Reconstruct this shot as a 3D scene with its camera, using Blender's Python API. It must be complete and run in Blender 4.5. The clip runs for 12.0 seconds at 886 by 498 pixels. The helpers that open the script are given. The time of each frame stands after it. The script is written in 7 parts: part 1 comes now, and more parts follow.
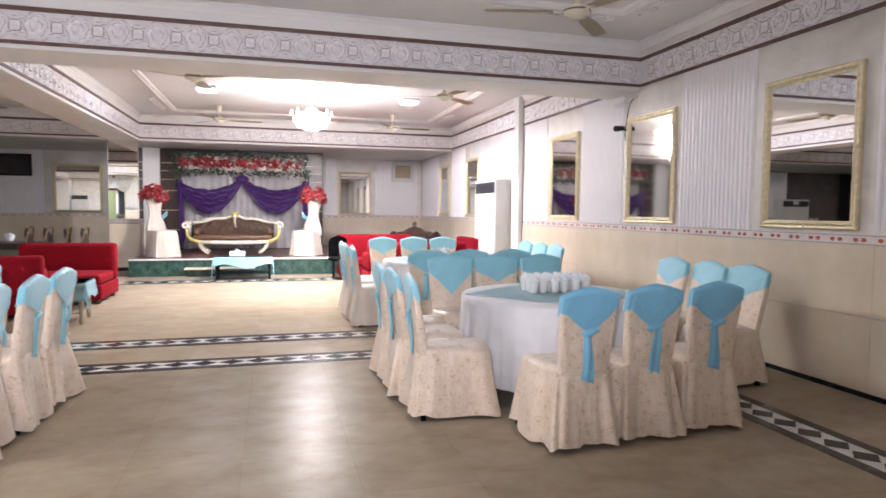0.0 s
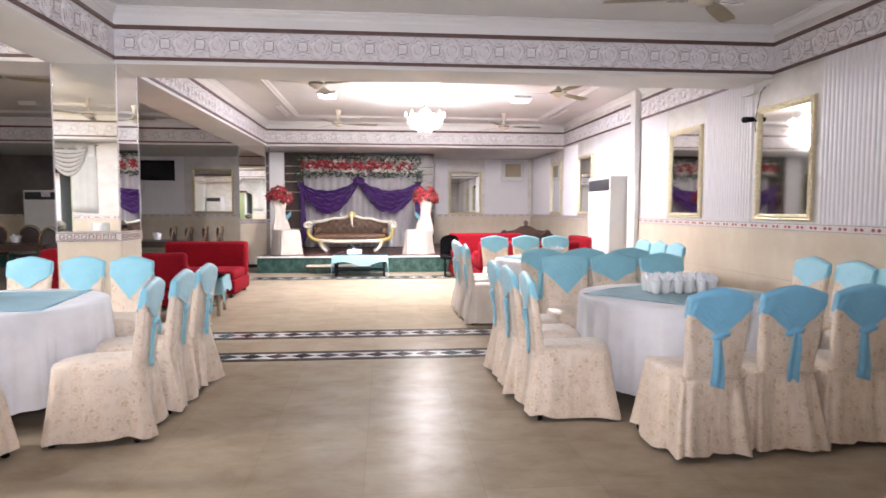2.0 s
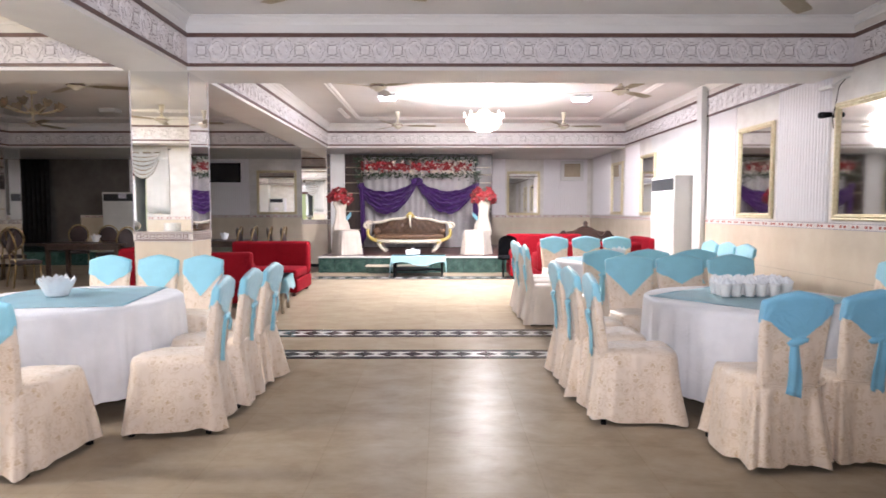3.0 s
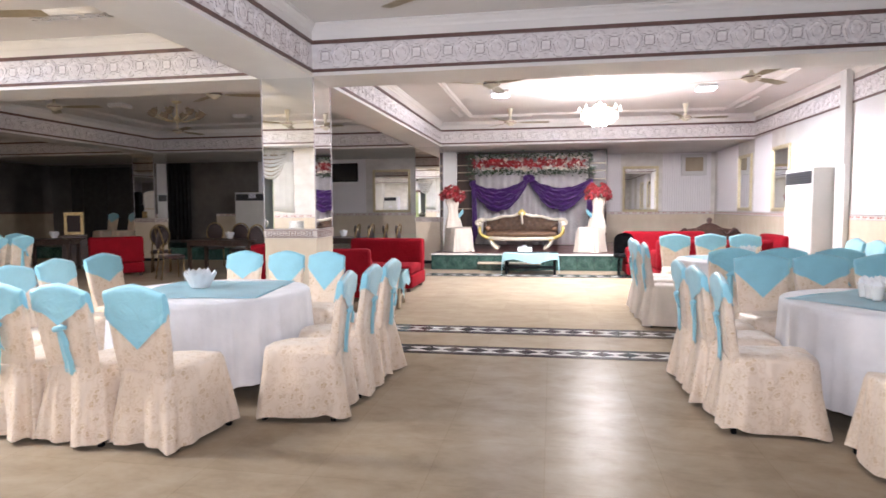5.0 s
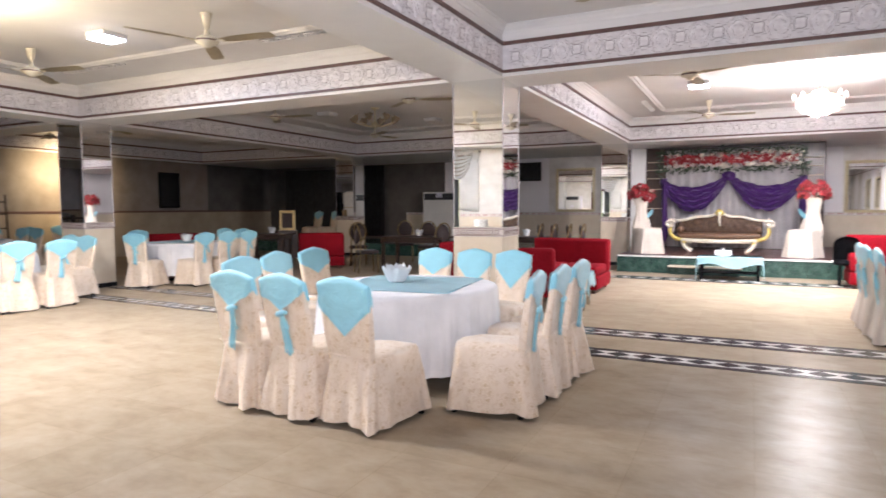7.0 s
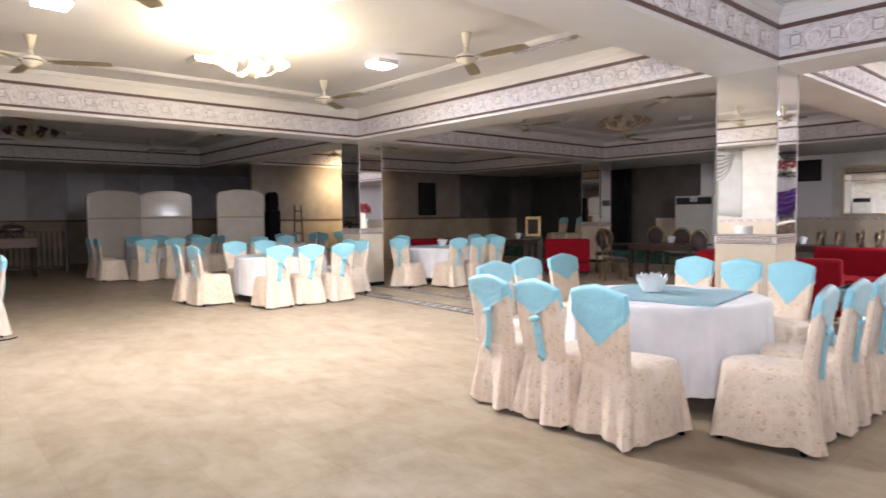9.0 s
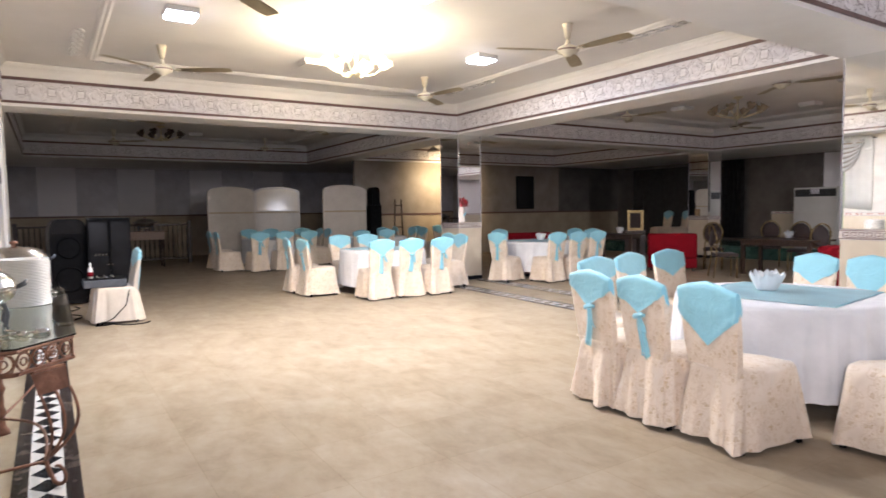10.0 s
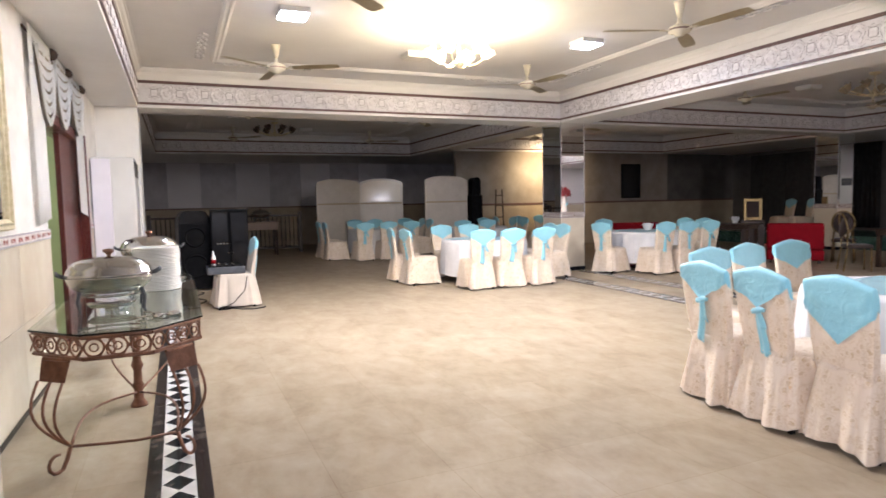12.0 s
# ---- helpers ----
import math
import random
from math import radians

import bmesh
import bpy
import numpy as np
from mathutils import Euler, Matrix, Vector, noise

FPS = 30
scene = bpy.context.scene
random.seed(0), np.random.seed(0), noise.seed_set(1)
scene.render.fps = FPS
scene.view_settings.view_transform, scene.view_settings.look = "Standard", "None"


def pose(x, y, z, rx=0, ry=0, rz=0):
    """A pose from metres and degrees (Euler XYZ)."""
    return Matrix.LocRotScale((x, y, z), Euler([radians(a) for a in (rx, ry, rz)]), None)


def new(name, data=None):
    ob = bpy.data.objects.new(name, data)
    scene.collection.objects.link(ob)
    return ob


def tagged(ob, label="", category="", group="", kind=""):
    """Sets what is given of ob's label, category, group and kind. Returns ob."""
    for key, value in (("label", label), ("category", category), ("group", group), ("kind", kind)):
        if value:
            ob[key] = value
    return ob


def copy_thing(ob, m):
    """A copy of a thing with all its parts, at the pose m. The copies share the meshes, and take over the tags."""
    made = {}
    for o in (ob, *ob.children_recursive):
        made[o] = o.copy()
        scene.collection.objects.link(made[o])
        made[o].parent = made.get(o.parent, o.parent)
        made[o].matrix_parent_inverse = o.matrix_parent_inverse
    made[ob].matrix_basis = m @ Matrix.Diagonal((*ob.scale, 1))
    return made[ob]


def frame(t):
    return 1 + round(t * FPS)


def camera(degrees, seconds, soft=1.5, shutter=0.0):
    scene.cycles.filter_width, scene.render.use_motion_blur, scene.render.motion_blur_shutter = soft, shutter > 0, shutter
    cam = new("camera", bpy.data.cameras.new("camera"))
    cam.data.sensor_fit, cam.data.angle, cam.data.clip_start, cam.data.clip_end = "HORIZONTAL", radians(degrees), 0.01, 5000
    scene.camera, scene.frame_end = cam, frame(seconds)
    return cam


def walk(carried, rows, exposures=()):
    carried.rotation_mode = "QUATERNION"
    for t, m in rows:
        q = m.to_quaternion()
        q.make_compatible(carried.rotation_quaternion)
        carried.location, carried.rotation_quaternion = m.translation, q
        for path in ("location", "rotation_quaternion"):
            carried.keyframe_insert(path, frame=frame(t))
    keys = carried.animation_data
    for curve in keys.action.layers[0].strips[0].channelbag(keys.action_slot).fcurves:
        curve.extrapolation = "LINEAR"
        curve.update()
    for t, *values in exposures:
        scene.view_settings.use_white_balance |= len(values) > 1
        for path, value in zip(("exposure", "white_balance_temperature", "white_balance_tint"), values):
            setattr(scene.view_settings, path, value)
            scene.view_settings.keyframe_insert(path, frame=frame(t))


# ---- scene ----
# ---------------------------------------------------------------- camera and walk
cam = camera(71.2, 12.0, soft=1.6, shutter=0.5)
EYE_Z = 1.42
PATH = [  # seconds, x, y, z, yaw, pitch, roll
    (0.0, 0.175, 0.034, 1.425, -15.37, -3.55, -0.51),
    (0.5, 0.165, 0.032, 1.420, -12.73, -3.52, -0.04),
    (1.0, 0.148, 0.033, 1.418, -10.45, -3.77, -0.25),
    (1.5, 0.130, 0.031, 1.417, -7.75, -3.92, -0.36),
    (2.0, 0.112, 0.033, 1.418, -5.41, -3.68, -0.06),
    (2.5, 0.097, 0.036, 1.417, -2.95, -3.41, -0.15),
    (3.0, 0.076, 0.034, 1.417, -0.20, -3.63, 0.02),
    (5.0, 0.030, 0.028, 1.415, 9.92, -3.83, 0.39),
    (5.5, 0.021, 0.026, 1.417, 12.56, -3.99, 0.25),
    (6.0, -0.003, 0.033, 1.416, 15.87, -3.70, 0.23),
    (6.5, -0.028, 0.032, 1.413, 21.00, -3.73, 0.13),
    (8.5, -0.119, 0.012, 1.417, 42.95, -3.31, 0.74),
    (9.0, -0.132, 0.001, 1.418, 48.56, -3.09, 0.65),
    (9.5, -0.126, -0.024, 1.424, 52.95, -3.20, 0.82),
    (10.0, -0.111, -0.051, 1.427, 57.49, -3.56, 0.81),
    (10.5, -0.107, -0.064, 1.427, 60.59, -3.56, 0.56),
    (11.0, -0.110, -0.064, 1.426, 62.89, -4.02, 0.75),
    (11.5, -0.117, -0.064, 1.424, 64.06, -4.19, 1.10),
    (12.0, -0.123, -0.064, 1.422, 66.73, -4.29, 1.22),
]
walk(cam, [(t, pose(x, y, z, 90 + p, r, w)) for t, x, y, z, w, p, r in PATH],
     exposures=[(0.0, 1.24, 5720, 18), (12.0, 1.17, 5720, 18)])

# ---------------------------------------------------------------- world and lights
world = bpy.data.worlds.new("night")
world.use_nodes = True
scene.world = world
world.node_tree.nodes["Background"].inputs["Color"].default_value = (0.5, 0.6, 0.8, 1)
world.node_tree.nodes["Background"].inputs["Strength"].default_value = 0.02


def point_lamp(name, loc, watts, colour, radius):
    data = bpy.data.lights.new(name, "POINT")
    data.energy, data.color, data.shadow_soft_size = watts, colour, radius
    ob = new(name, data)
    ob.location = loc
    return ob


def area_lamp(name, loc, watts, colour, sx, sy, turn=(0, 0, 0)):
    data = bpy.data.lights.new(name, "AREA")
    data.shape, data.size, data.size_y = "RECTANGLE", sx, sy
    data.energy, data.color = watts, colour
    ob = new(name, data)
    ob.matrix_world = pose(*loc, *turn)
    return ob


COOL = (0.90, 0.95, 1.0)
CHANDELIER_B = (0.86, 11.42)
CHANDELIER_C = (-6.85, 3.07)
PANELS_ON = [(-0.90, 11.50), (2.68, 11.63), (-7.01, 1.19), (-7.05, 5.03), (-5.24, 3.01)]
point_lamp("chandelier_glow_b", (*CHANDELIER_B, 3.06), 235, (1.0, 0.92, 0.80), 0.20)
# the chandeliers' downward light: spots added below the gilt rings and shades that block it
for spot, z, watts, tint in ((CHANDELIER_B, 2.84, 310, (1.0, 0.92, 0.80)), (CHANDELIER_C, 2.97, 112, (1.0, 0.93, 0.82))):
    down = bpy.data.lights.new("chandelier_down_glow", "SPOT")
    down.energy, down.color, down.shadow_soft_size = watts, tint, 0.20
    down.spot_size, down.spot_blend = radians(179), 0.02
    new("chandelier_down_glow", down).location = (*spot, z)
point_lamp("chandelier_glow_c", (*CHANDELIER_C, 3.25), 178, (1.0, 0.81, 0.49), 0.06)
for lx, ly in PANELS_ON:
    area_lamp("panel_light", (lx, ly, 3.425), 32 if ly > 8 else 40, COOL, 0.27, 0.27)
# an unseen small light beside the lens, inferred from glints on the pillar edges and cup shadows
# on the tiled wall; three fixed spots, tilted up, stand in for it as it turns
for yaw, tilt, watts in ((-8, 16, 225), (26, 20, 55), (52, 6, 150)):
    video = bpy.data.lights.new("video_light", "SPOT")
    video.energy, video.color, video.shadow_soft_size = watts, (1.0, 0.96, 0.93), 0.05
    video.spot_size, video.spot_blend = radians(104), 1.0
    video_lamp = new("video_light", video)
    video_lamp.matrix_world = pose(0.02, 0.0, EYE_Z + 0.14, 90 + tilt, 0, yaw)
area_lamp("lobby_light", (-7.9, -2.1, 2.6), 12, (1.0, 0.97, 0.88), 0.6, 0.3)
wash = bpy.data.lights.new("back_room_lamp", "SPOT")      # the shaded lamp that washes the far wall
wash.energy, wash.color, wash.shadow_soft_size = 105, (1.0, 0.72, 0.35), 0.06
wash.spot_size, wash.spot_blend = radians(140), 0.6
new("back_room_lamp", wash).matrix_world = pose(-15.95, 10.7, 2.45, 80, 0, 90)

# ---------------------------------------------------------------- materials


def material(name, base=(0.8, 0.8, 0.8), rough=0.5, metal=0.0):
    m = bpy.data.materials.new(name)
    m.use_nodes = True
    b = m.node_tree.nodes["Principled BSDF"]
    b.inputs["Base Color"].default_value = (*base, 1)
    b.inputs["Roughness"].default_value = rough
    b.inputs["Metallic"].default_value = metal
    return m, m.node_tree, b


def node(tree, kind, **values):
    n = tree.nodes.new(kind)
    for key, value in values.items():
        n.inputs[key.replace("_", " ")].default_value = value
    return n


def coords(tree, scale=(1, 1, 1), kind="Object"):
    tc = tree.nodes.new("ShaderNodeTexCoord")
    mp = tree.nodes.new("ShaderNodeMapping")
    mp.inputs["Scale"].default_value = scale
    tree.links.new(tc.outputs[kind], mp.inputs["Vector"])
    return mp.outputs["Vector"]


def ramp(tree, source, stops):
    r = tree.nodes.new("ShaderNodeValToRGB")
    el = r.color_ramp.elements
    while len(el) < len(stops):
        el.new(0.5)
    for e, (p, c) in zip(el, stops):
        e.position = p
        e.color = (*c, 1) if len(c) == 3 else c
    tree.links.new(source, r.inputs["Fac"])
    return r.outputs["Color"]


def mottled(name, c1, c2, rough=0.5, scale=4.0, detail=6.0, bump=0.0, bump_scale=60.0, metal=0.0,
            stretch=(1, 1, 1), rough_var=0.08, lo=0.35, hi=0.65):
    """Two tones mixed by noise, with a second, finer noise for relief and gloss."""
    m, t, b = material(name, c1, rough, metal)
    v = coords(t, stretch)
    n1 = node(t, "ShaderNodeTexNoise", Scale=scale, Detail=detail, Roughness=0.6)
    t.links.new(v, n1.inputs["Vector"])
    t.links.new(ramp(t, n1.outputs["Fac"], [(lo, c1), (hi, c2)]), b.inputs["Base Color"])
    n2 = node(t, "ShaderNodeTexNoise", Scale=bump_scale, Detail=3.0)
    t.links.new(v, n2.inputs["Vector"])
    lo_r, hi_r = max(0.02, rough - rough_var), min(1, rough + rough_var)
    t.links.new(ramp(t, n2.outputs["Fac"], [(0.3, (lo_r,) * 3), (0.7, (hi_r,) * 3)]), b.inputs["Roughness"])
    if bump:
        bp = node(t, "ShaderNodeBump", Strength=bump, Distance=0.01)
        t.links.new(n2.outputs["Fac"], bp.inputs["Height"])
        t.links.new(bp.outputs["Normal"], b.inputs["Normal"])
    return m


def marble_floor():
    m, t, b = material("floor_marble", (0.5, 0.42, 0.3), 0.2)
    v = coords(t)
    warp = node(t, "ShaderNodeTexNoise", Scale=1.3, Detail=4.0)
    t.links.new(v, warp.inputs["Vector"])
    streak = node(t, "ShaderNodeTexNoise", Scale=3.1, Detail=10.0, Roughness=0.68, Distortion=0.35)
    mp = t.nodes.new("ShaderNodeMapping")
    mp.inputs["Scale"].default_value = (0.8, 1.25, 1)
    mp.inputs["Rotation"].default_value = (0, 0, 0.35)
    t.links.new(v, mp.inputs["Vector"])
    t.links.new(mp.outputs["Vector"], streak.inputs["Vector"])
    tone = ramp(t, streak.outputs["Fac"], [(0.25, (0.275, 0.212, 0.145)), (0.5, (0.358, 0.291, 0.208)), (0.75, (0.415, 0.348, 0.262))])
    tile = t.nodes.new("ShaderNodeTexBrick")
    tile.offset = 0.0
    for key, value in (("Scale", 1.0), ("Mortar Size", 0.0022), ("Brick Width", 0.61), ("Row Height", 0.61), ("Mortar Smooth", 0.3)):
        tile.inputs[key].default_value = value
    tile.inputs["Color1"].default_value = (1.0, 1.0, 1.0, 1)
    tile.inputs["Color2"].default_value = (0.90, 0.89, 0.87, 1)
    tile.inputs["Mortar"].default_value = (0.80, 0.76, 0.70, 1)
    t.links.new(v, tile.inputs["Vector"])
    mul = t.nodes.new("ShaderNodeMix")
    mul.data_type, mul.blend_type = "RGBA", "MULTIPLY"
    mul.inputs[0].default_value = 1.0
    t.links.new(tone, mul.inputs[6])
    t.links.new(tile.outputs["Color"], mul.inputs[7])
    speck = node(t, "ShaderNodeTexNoise", Scale=7.0, Detail=9.0, Roughness=0.7)
    grain = t.nodes.new("ShaderNodeMapping")
    grain.inputs["Scale"].default_value = (0.9, 1.1, 1)
    grain.inputs["Rotation"].default_value = (0, 0, 0.2)
    t.links.new(v, grain.inputs["Vector"])
    t.links.new(grain.outputs["Vector"], speck.inputs["Vector"])
    worn = t.nodes.new("ShaderNodeMix")
    worn.data_type, worn.blend_type = "RGBA", "MULTIPLY"
    worn.inputs[0].default_value = 1.0
    t.links.new(mul.outputs[2], worn.inputs[6])
    t.links.new(ramp(t, speck.outputs["Fac"], [(0.30, (0.92, 0.905, 0.885)), (0.5, (1.0, 1.0, 1.0)), (0.70, (1.06, 1.06, 1.06))]), worn.inputs[7])
    t.links.new(worn.outputs[2], b.inputs["Base Color"])
    scuff = node(t, "ShaderNodeTexNoise", Scale=1.6, Detail=8.0, Roughness=0.7)
    t.links.new(v, scuff.inputs["Vector"])
    t.links.new(ramp(t, scuff.outputs["Fac"], [(0.3, (0.335,) * 3), (0.7, (0.355,) * 3)]), b.inputs["Roughness"])
    b.inputs["Specular IOR Level"].default_value = 0.024
    fine = node(t, "ShaderNodeTexNoise", Scale=9.0, Detail=3.0)
    t.links.new(v, fine.inputs["Vector"])
    bp = node(t, "ShaderNodeBump", Strength=0.05, Distance=0.01)
    t.links.new(fine.outputs["Fac"], bp.inputs["Height"])
    t.links.new(bp.outputs["Normal"], b.inputs["Normal"])
    return m


def brocade(name, light, dark, scale=17.0):
    """Woven satin cover cloth: crowded golden blossoms and leaves, tone in tone."""
    m, t, b = material(name, light, 0.5)
    v = coords(t)
    wob = node(t, "ShaderNodeTexNoise", Scale=scale * 0.9, Detail=3.0, Roughness=0.6)
    t.links.new(v, wob.inputs["Vector"])
    add = t.nodes.new("ShaderNodeMixRGB")
    add.blend_type = "ADD"
    add.inputs["Fac"].default_value = 0.05
    t.links.new(v, add.inputs["Color1"])
    t.links.new(wob.outputs["Color"], add.inputs["Color2"])
    head = t.nodes.new("ShaderNodeTexVoronoi")           # the blossoms
    head.inputs["Scale"].default_value = scale
    t.links.new(add.outputs["Color"], head.inputs["Vector"])
    petal = node(t, "ShaderNodeTexNoise", Scale=scale * 4.2, Detail=2.0)
    t.links.new(v, petal.inputs["Vector"])
    mix = t.nodes.new("ShaderNodeMath")                  # their frayed outlines
    mix.operation = "MULTIPLY_ADD"
    mix.inputs[1].default_value = 0.55
    t.links.new(petal.outputs["Fac"], mix.inputs[0])
    t.links.new(head.outputs["Distance"], mix.inputs[2])
    half = tuple(0.55 * p + 0.45 * q for p, q in zip(light, dark))
    figure = ramp(t, mix.outputs[0], [(0.40, half), (0.47, dark), (0.53, light), (0.68, light), (0.74, half), (0.86, light)])
    big = node(t, "ShaderNodeTexNoise", Scale=3.0, Detail=3.0)
    t.links.new(v, big.inputs["Vector"])
    tone = ramp(t, big.outputs["Fac"], [(0.3, (0.90, 0.885, 0.86)), (0.7, (1.0, 1.0, 1.0))])
    mul = t.nodes.new("ShaderNodeMix")
    mul.data_type, mul.blend_type = "RGBA", "MULTIPLY"
    mul.inputs[0].default_value = 1.0
    t.links.new(figure, mul.inputs[6])
    t.links.new(tone, mul.inputs[7])
    t.links.new(mul.outputs[2], b.inputs["Base Color"])
    crease = node(t, "ShaderNodeTexNoise", Scale=6.0, Detail=2.5, Distortion=0.2)
    hang = t.nodes.new("ShaderNodeMapping")         # creases run mostly down the cloth
    hang.inputs["Scale"].default_value = (1.0, 1.0, 0.5)
    t.links.new(v, hang.inputs["Vector"])
    t.links.new(hang.outputs["Vector"], crease.inputs["Vector"])
    bc = node(t, "ShaderNodeBump", Strength=0.75, Distance=0.055)
    t.links.new(crease.outputs["Fac"], bc.inputs["Height"])
    bp = node(t, "ShaderNodeBump", Strength=0.25, Distance=0.004)
    t.links.new(mix.outputs[0], bp.inputs["Height"])
    t.links.new(bc.outputs["Normal"], bp.inputs["Normal"])
    t.links.new(bp.outputs["Normal"], b.inputs["Normal"])
    b.inputs["Sheen Weight"].default_value = 0.25
    return m


def cloth(name, c, rough=0.7, sheen=0.2, weave=500.0, var=0.86, bump=0.15):
    m, t, b = material(name, c, rough)
    v = coords(t)
    n1 = node(t, "ShaderNodeTexNoise", Scale=5.0, Detail=5.0)
    t.links.new(v, n1.inputs["Vector"])
    dark = tuple(x * var for x in c)
    t.links.new(ramp(t, n1.outputs["Fac"], [(0.3, dark), (0.65, c)]), b.inputs["Base Color"])
    n2 = node(t, "ShaderNodeTexNoise", Scale=15.0, Detail=5.0, Distortion=1.2)
    t.links.new(v, n2.inputs["Vector"])
    bp = node(t, "ShaderNodeBump", Strength=bump * 1.6, Distance=0.02)
    t.links.new(n2.outputs["Fac"], bp.inputs["Height"])
    t.links.new(bp.outputs["Normal"], b.inputs["Normal"])
    b.inputs["Sheen Weight"].default_value = sheen
    return m


def glow(name, colour, strength):
    m, t, b = material(name, colour, 0.4)
    b.inputs["Emission Color"].default_value = (*colour, 1)
    b.inputs["Emission Strength"].default_value = strength
    return m


M_FLOOR = marble_floor()
M_PLASTER = mottled("white_emulsion", (0.74, 0.72, 0.70), (0.80, 0.79, 0.77), 0.6, 1.5, bump=0.05)
M_CEIL = mottled("ceiling_emulsion", (0.70, 0.68, 0.66), (0.76, 0.745, 0.725), 0.7, 0.9, bump=0.04)
M_BEAM = mottled("beam_emulsion", (0.73, 0.71, 0.69), (0.79, 0.775, 0.755), 0.55, 1.1, bump=0.04)
M_BROWN = mottled("brown_trim_paint", (0.105, 0.055, 0.045), (0.15, 0.085, 0.07), 0.4, 6.0)
M_FRIEZE = mottled("frieze_paper", (0.66, 0.63, 0.635), (0.78, 0.755, 0.76), 0.5, 16.0, bump=0.35, bump_scale=38.0)
M_LINE = mottled("frieze_outline", (0.27, 0.235, 0.24), (0.36, 0.32, 0.325), 0.5, 20.0)
M_MOTIF = mottled("frieze_relief", (0.70, 0.665, 0.67), (0.86, 0.835, 0.84), 0.45, 14.0, bump=0.3, bump_scale=70.0)
M_PAPER = mottled("marbled_wallpaper", (0.60, 0.565, 0.53), (0.72, 0.69, 0.65), 0.55, 2.6, 9.0, bump=0.04, stretch=(1, 1, 1.5))
M_PAPER_GREY = mottled("grey_marbled_wallpaper", (0.43, 0.41, 0.43), (0.54, 0.52, 0.54), 0.55, 2.6, 9.0, bump=0.04)
# wallpaper with the shade of the unlit end put into its colour
M_SHADED_WALL = mottled("shaded_wall_paper", (0.085, 0.075, 0.068), (0.13, 0.115, 0.105), 0.5, 2.2, 8.0, bump=0.04)
M_FLUTE = mottled("fluted_panel_pvc", (0.72, 0.69, 0.70), (0.79, 0.765, 0.775), 0.38, 3.0)
for dull in (M_PAPER, M_FLUTE):
    dull.node_tree.nodes["Principled BSDF"].inputs["Specular IOR Level"].default_value = 0.15
M_FAWN = mottled("fawn_wall_paper", (0.23, 0.195, 0.16), (0.295, 0.255, 0.215), 0.55, 2.4, 8.0, bump=0.04)
M_BROWN_WOOD = mottled("brown_wood", (0.13, 0.072, 0.040), (0.21, 0.125, 0.075), 0.45, 4.0, stretch=(1, 8, 8), bump=0.1)
M_LACQUER = mottled("ivory_lacquer", (0.62, 0.55, 0.44), (0.68, 0.61, 0.50), 0.13, 3.0, rough_var=0.01)
M_TILE = mottled("cream_wall_tile", (0.59, 0.50, 0.38), (0.68, 0.60, 0.475), 0.24, 1.6, 8.0, bump_scale=3.0, rough_var=0.015)
M_GROUT = mottled("tile_joint", (0.42, 0.36, 0.28), (0.48, 0.42, 0.33), 0.8, 20.0)
M_DADO = mottled("dado_tile", (0.60, 0.54, 0.50), (0.70, 0.64, 0.60), 0.3, 25.0)
M_DADO_GREY = mottled("dado_edge", (0.33, 0.30, 0.32), (0.45, 0.42, 0.44), 0.3, 40.0)
M_DADO_RED = mottled("dado_red_glaze", (0.28, 0.055, 0.04), (0.40, 0.10, 0.07), 0.3, 30.0)
M_BLACK_MARBLE = mottled("black_marble", (0.014, 0.014, 0.016), (0.10, 0.095, 0.09), 0.16, 7.0, 10.0, lo=0.55, hi=0.80)
M_BROWN_MARBLE = mottled("dark_vein_marble", (0.030, 0.022, 0.020), (0.24, 0.19, 0.15), 0.18, 5.0, 12.0, lo=0.52, hi=0.82)
for dull in (M_BLACK_MARBLE, M_BROWN_MARBLE):
    dull.node_tree.nodes["Principled BSDF"].inputs["Specular IOR Level"].default_value = 0.2
M_WHITE_MARBLE = mottled("white_marble", (0.62, 0.60, 0.57), (0.74, 0.72, 0.69), 0.2, 6.0, 8.0)
M_GREEN_MARBLE = mottled("green_marble", (0.010, 0.034, 0.027), (0.05, 0.105, 0.085), 0.25, 6.0, 10.0)
M_GILT_YELLOW = mottled("yellow_gilt_paint", (0.55, 0.42, 0.10), (0.70, 0.56, 0.18), 0.4, 18.0, metal=0.2)
M_GOLD = mottled("gilt_moulding", (0.56, 0.48, 0.29), (0.71, 0.63, 0.43), 0.38, 22.0, metal=0.4, bump=0.5, bump_scale=120.0)
# gilt with the dimness of the unlit bay put into its colour
M_GILT_DARK = mottled("dimmed_gilt", (0.20, 0.14, 0.06), (0.34, 0.25, 0.12), 0.34, 20.0, metal=0.8)
M_MIRROR = material("mirror_glass", (0.86, 0.87, 0.87), 0.015, 1.0)[0]
M_MIRROR_OLD = mottled("hazy_mirror", (0.62, 0.61, 0.58), (0.70, 0.69, 0.67), 0.045, 2.0, metal=1.0, rough_var=0.02)
M_COVER = brocade("brocade_cover", (0.80, 0.68, 0.555), (0.58, 0.42, 0.24), 17.0)
M_COVER_PLAIN = cloth("ivory_cover", (0.60, 0.53, 0.45))
M_SASH = cloth("turquoise_satin", (0.29, 0.62, 0.735), 0.5, 0.3, bump=0.22)
M_SASH_DEEP = cloth("deep_turquoise_satin", (0.22, 0.52, 0.72), 0.5, 0.3, bump=0.22)
# sash satin lightened, standing in for brighter light on the level cloths
M_OVERLAY = cloth("lightened_turquoise_satin", (0.52, 0.82, 0.90), 0.5, 0.3, bump=0.15)
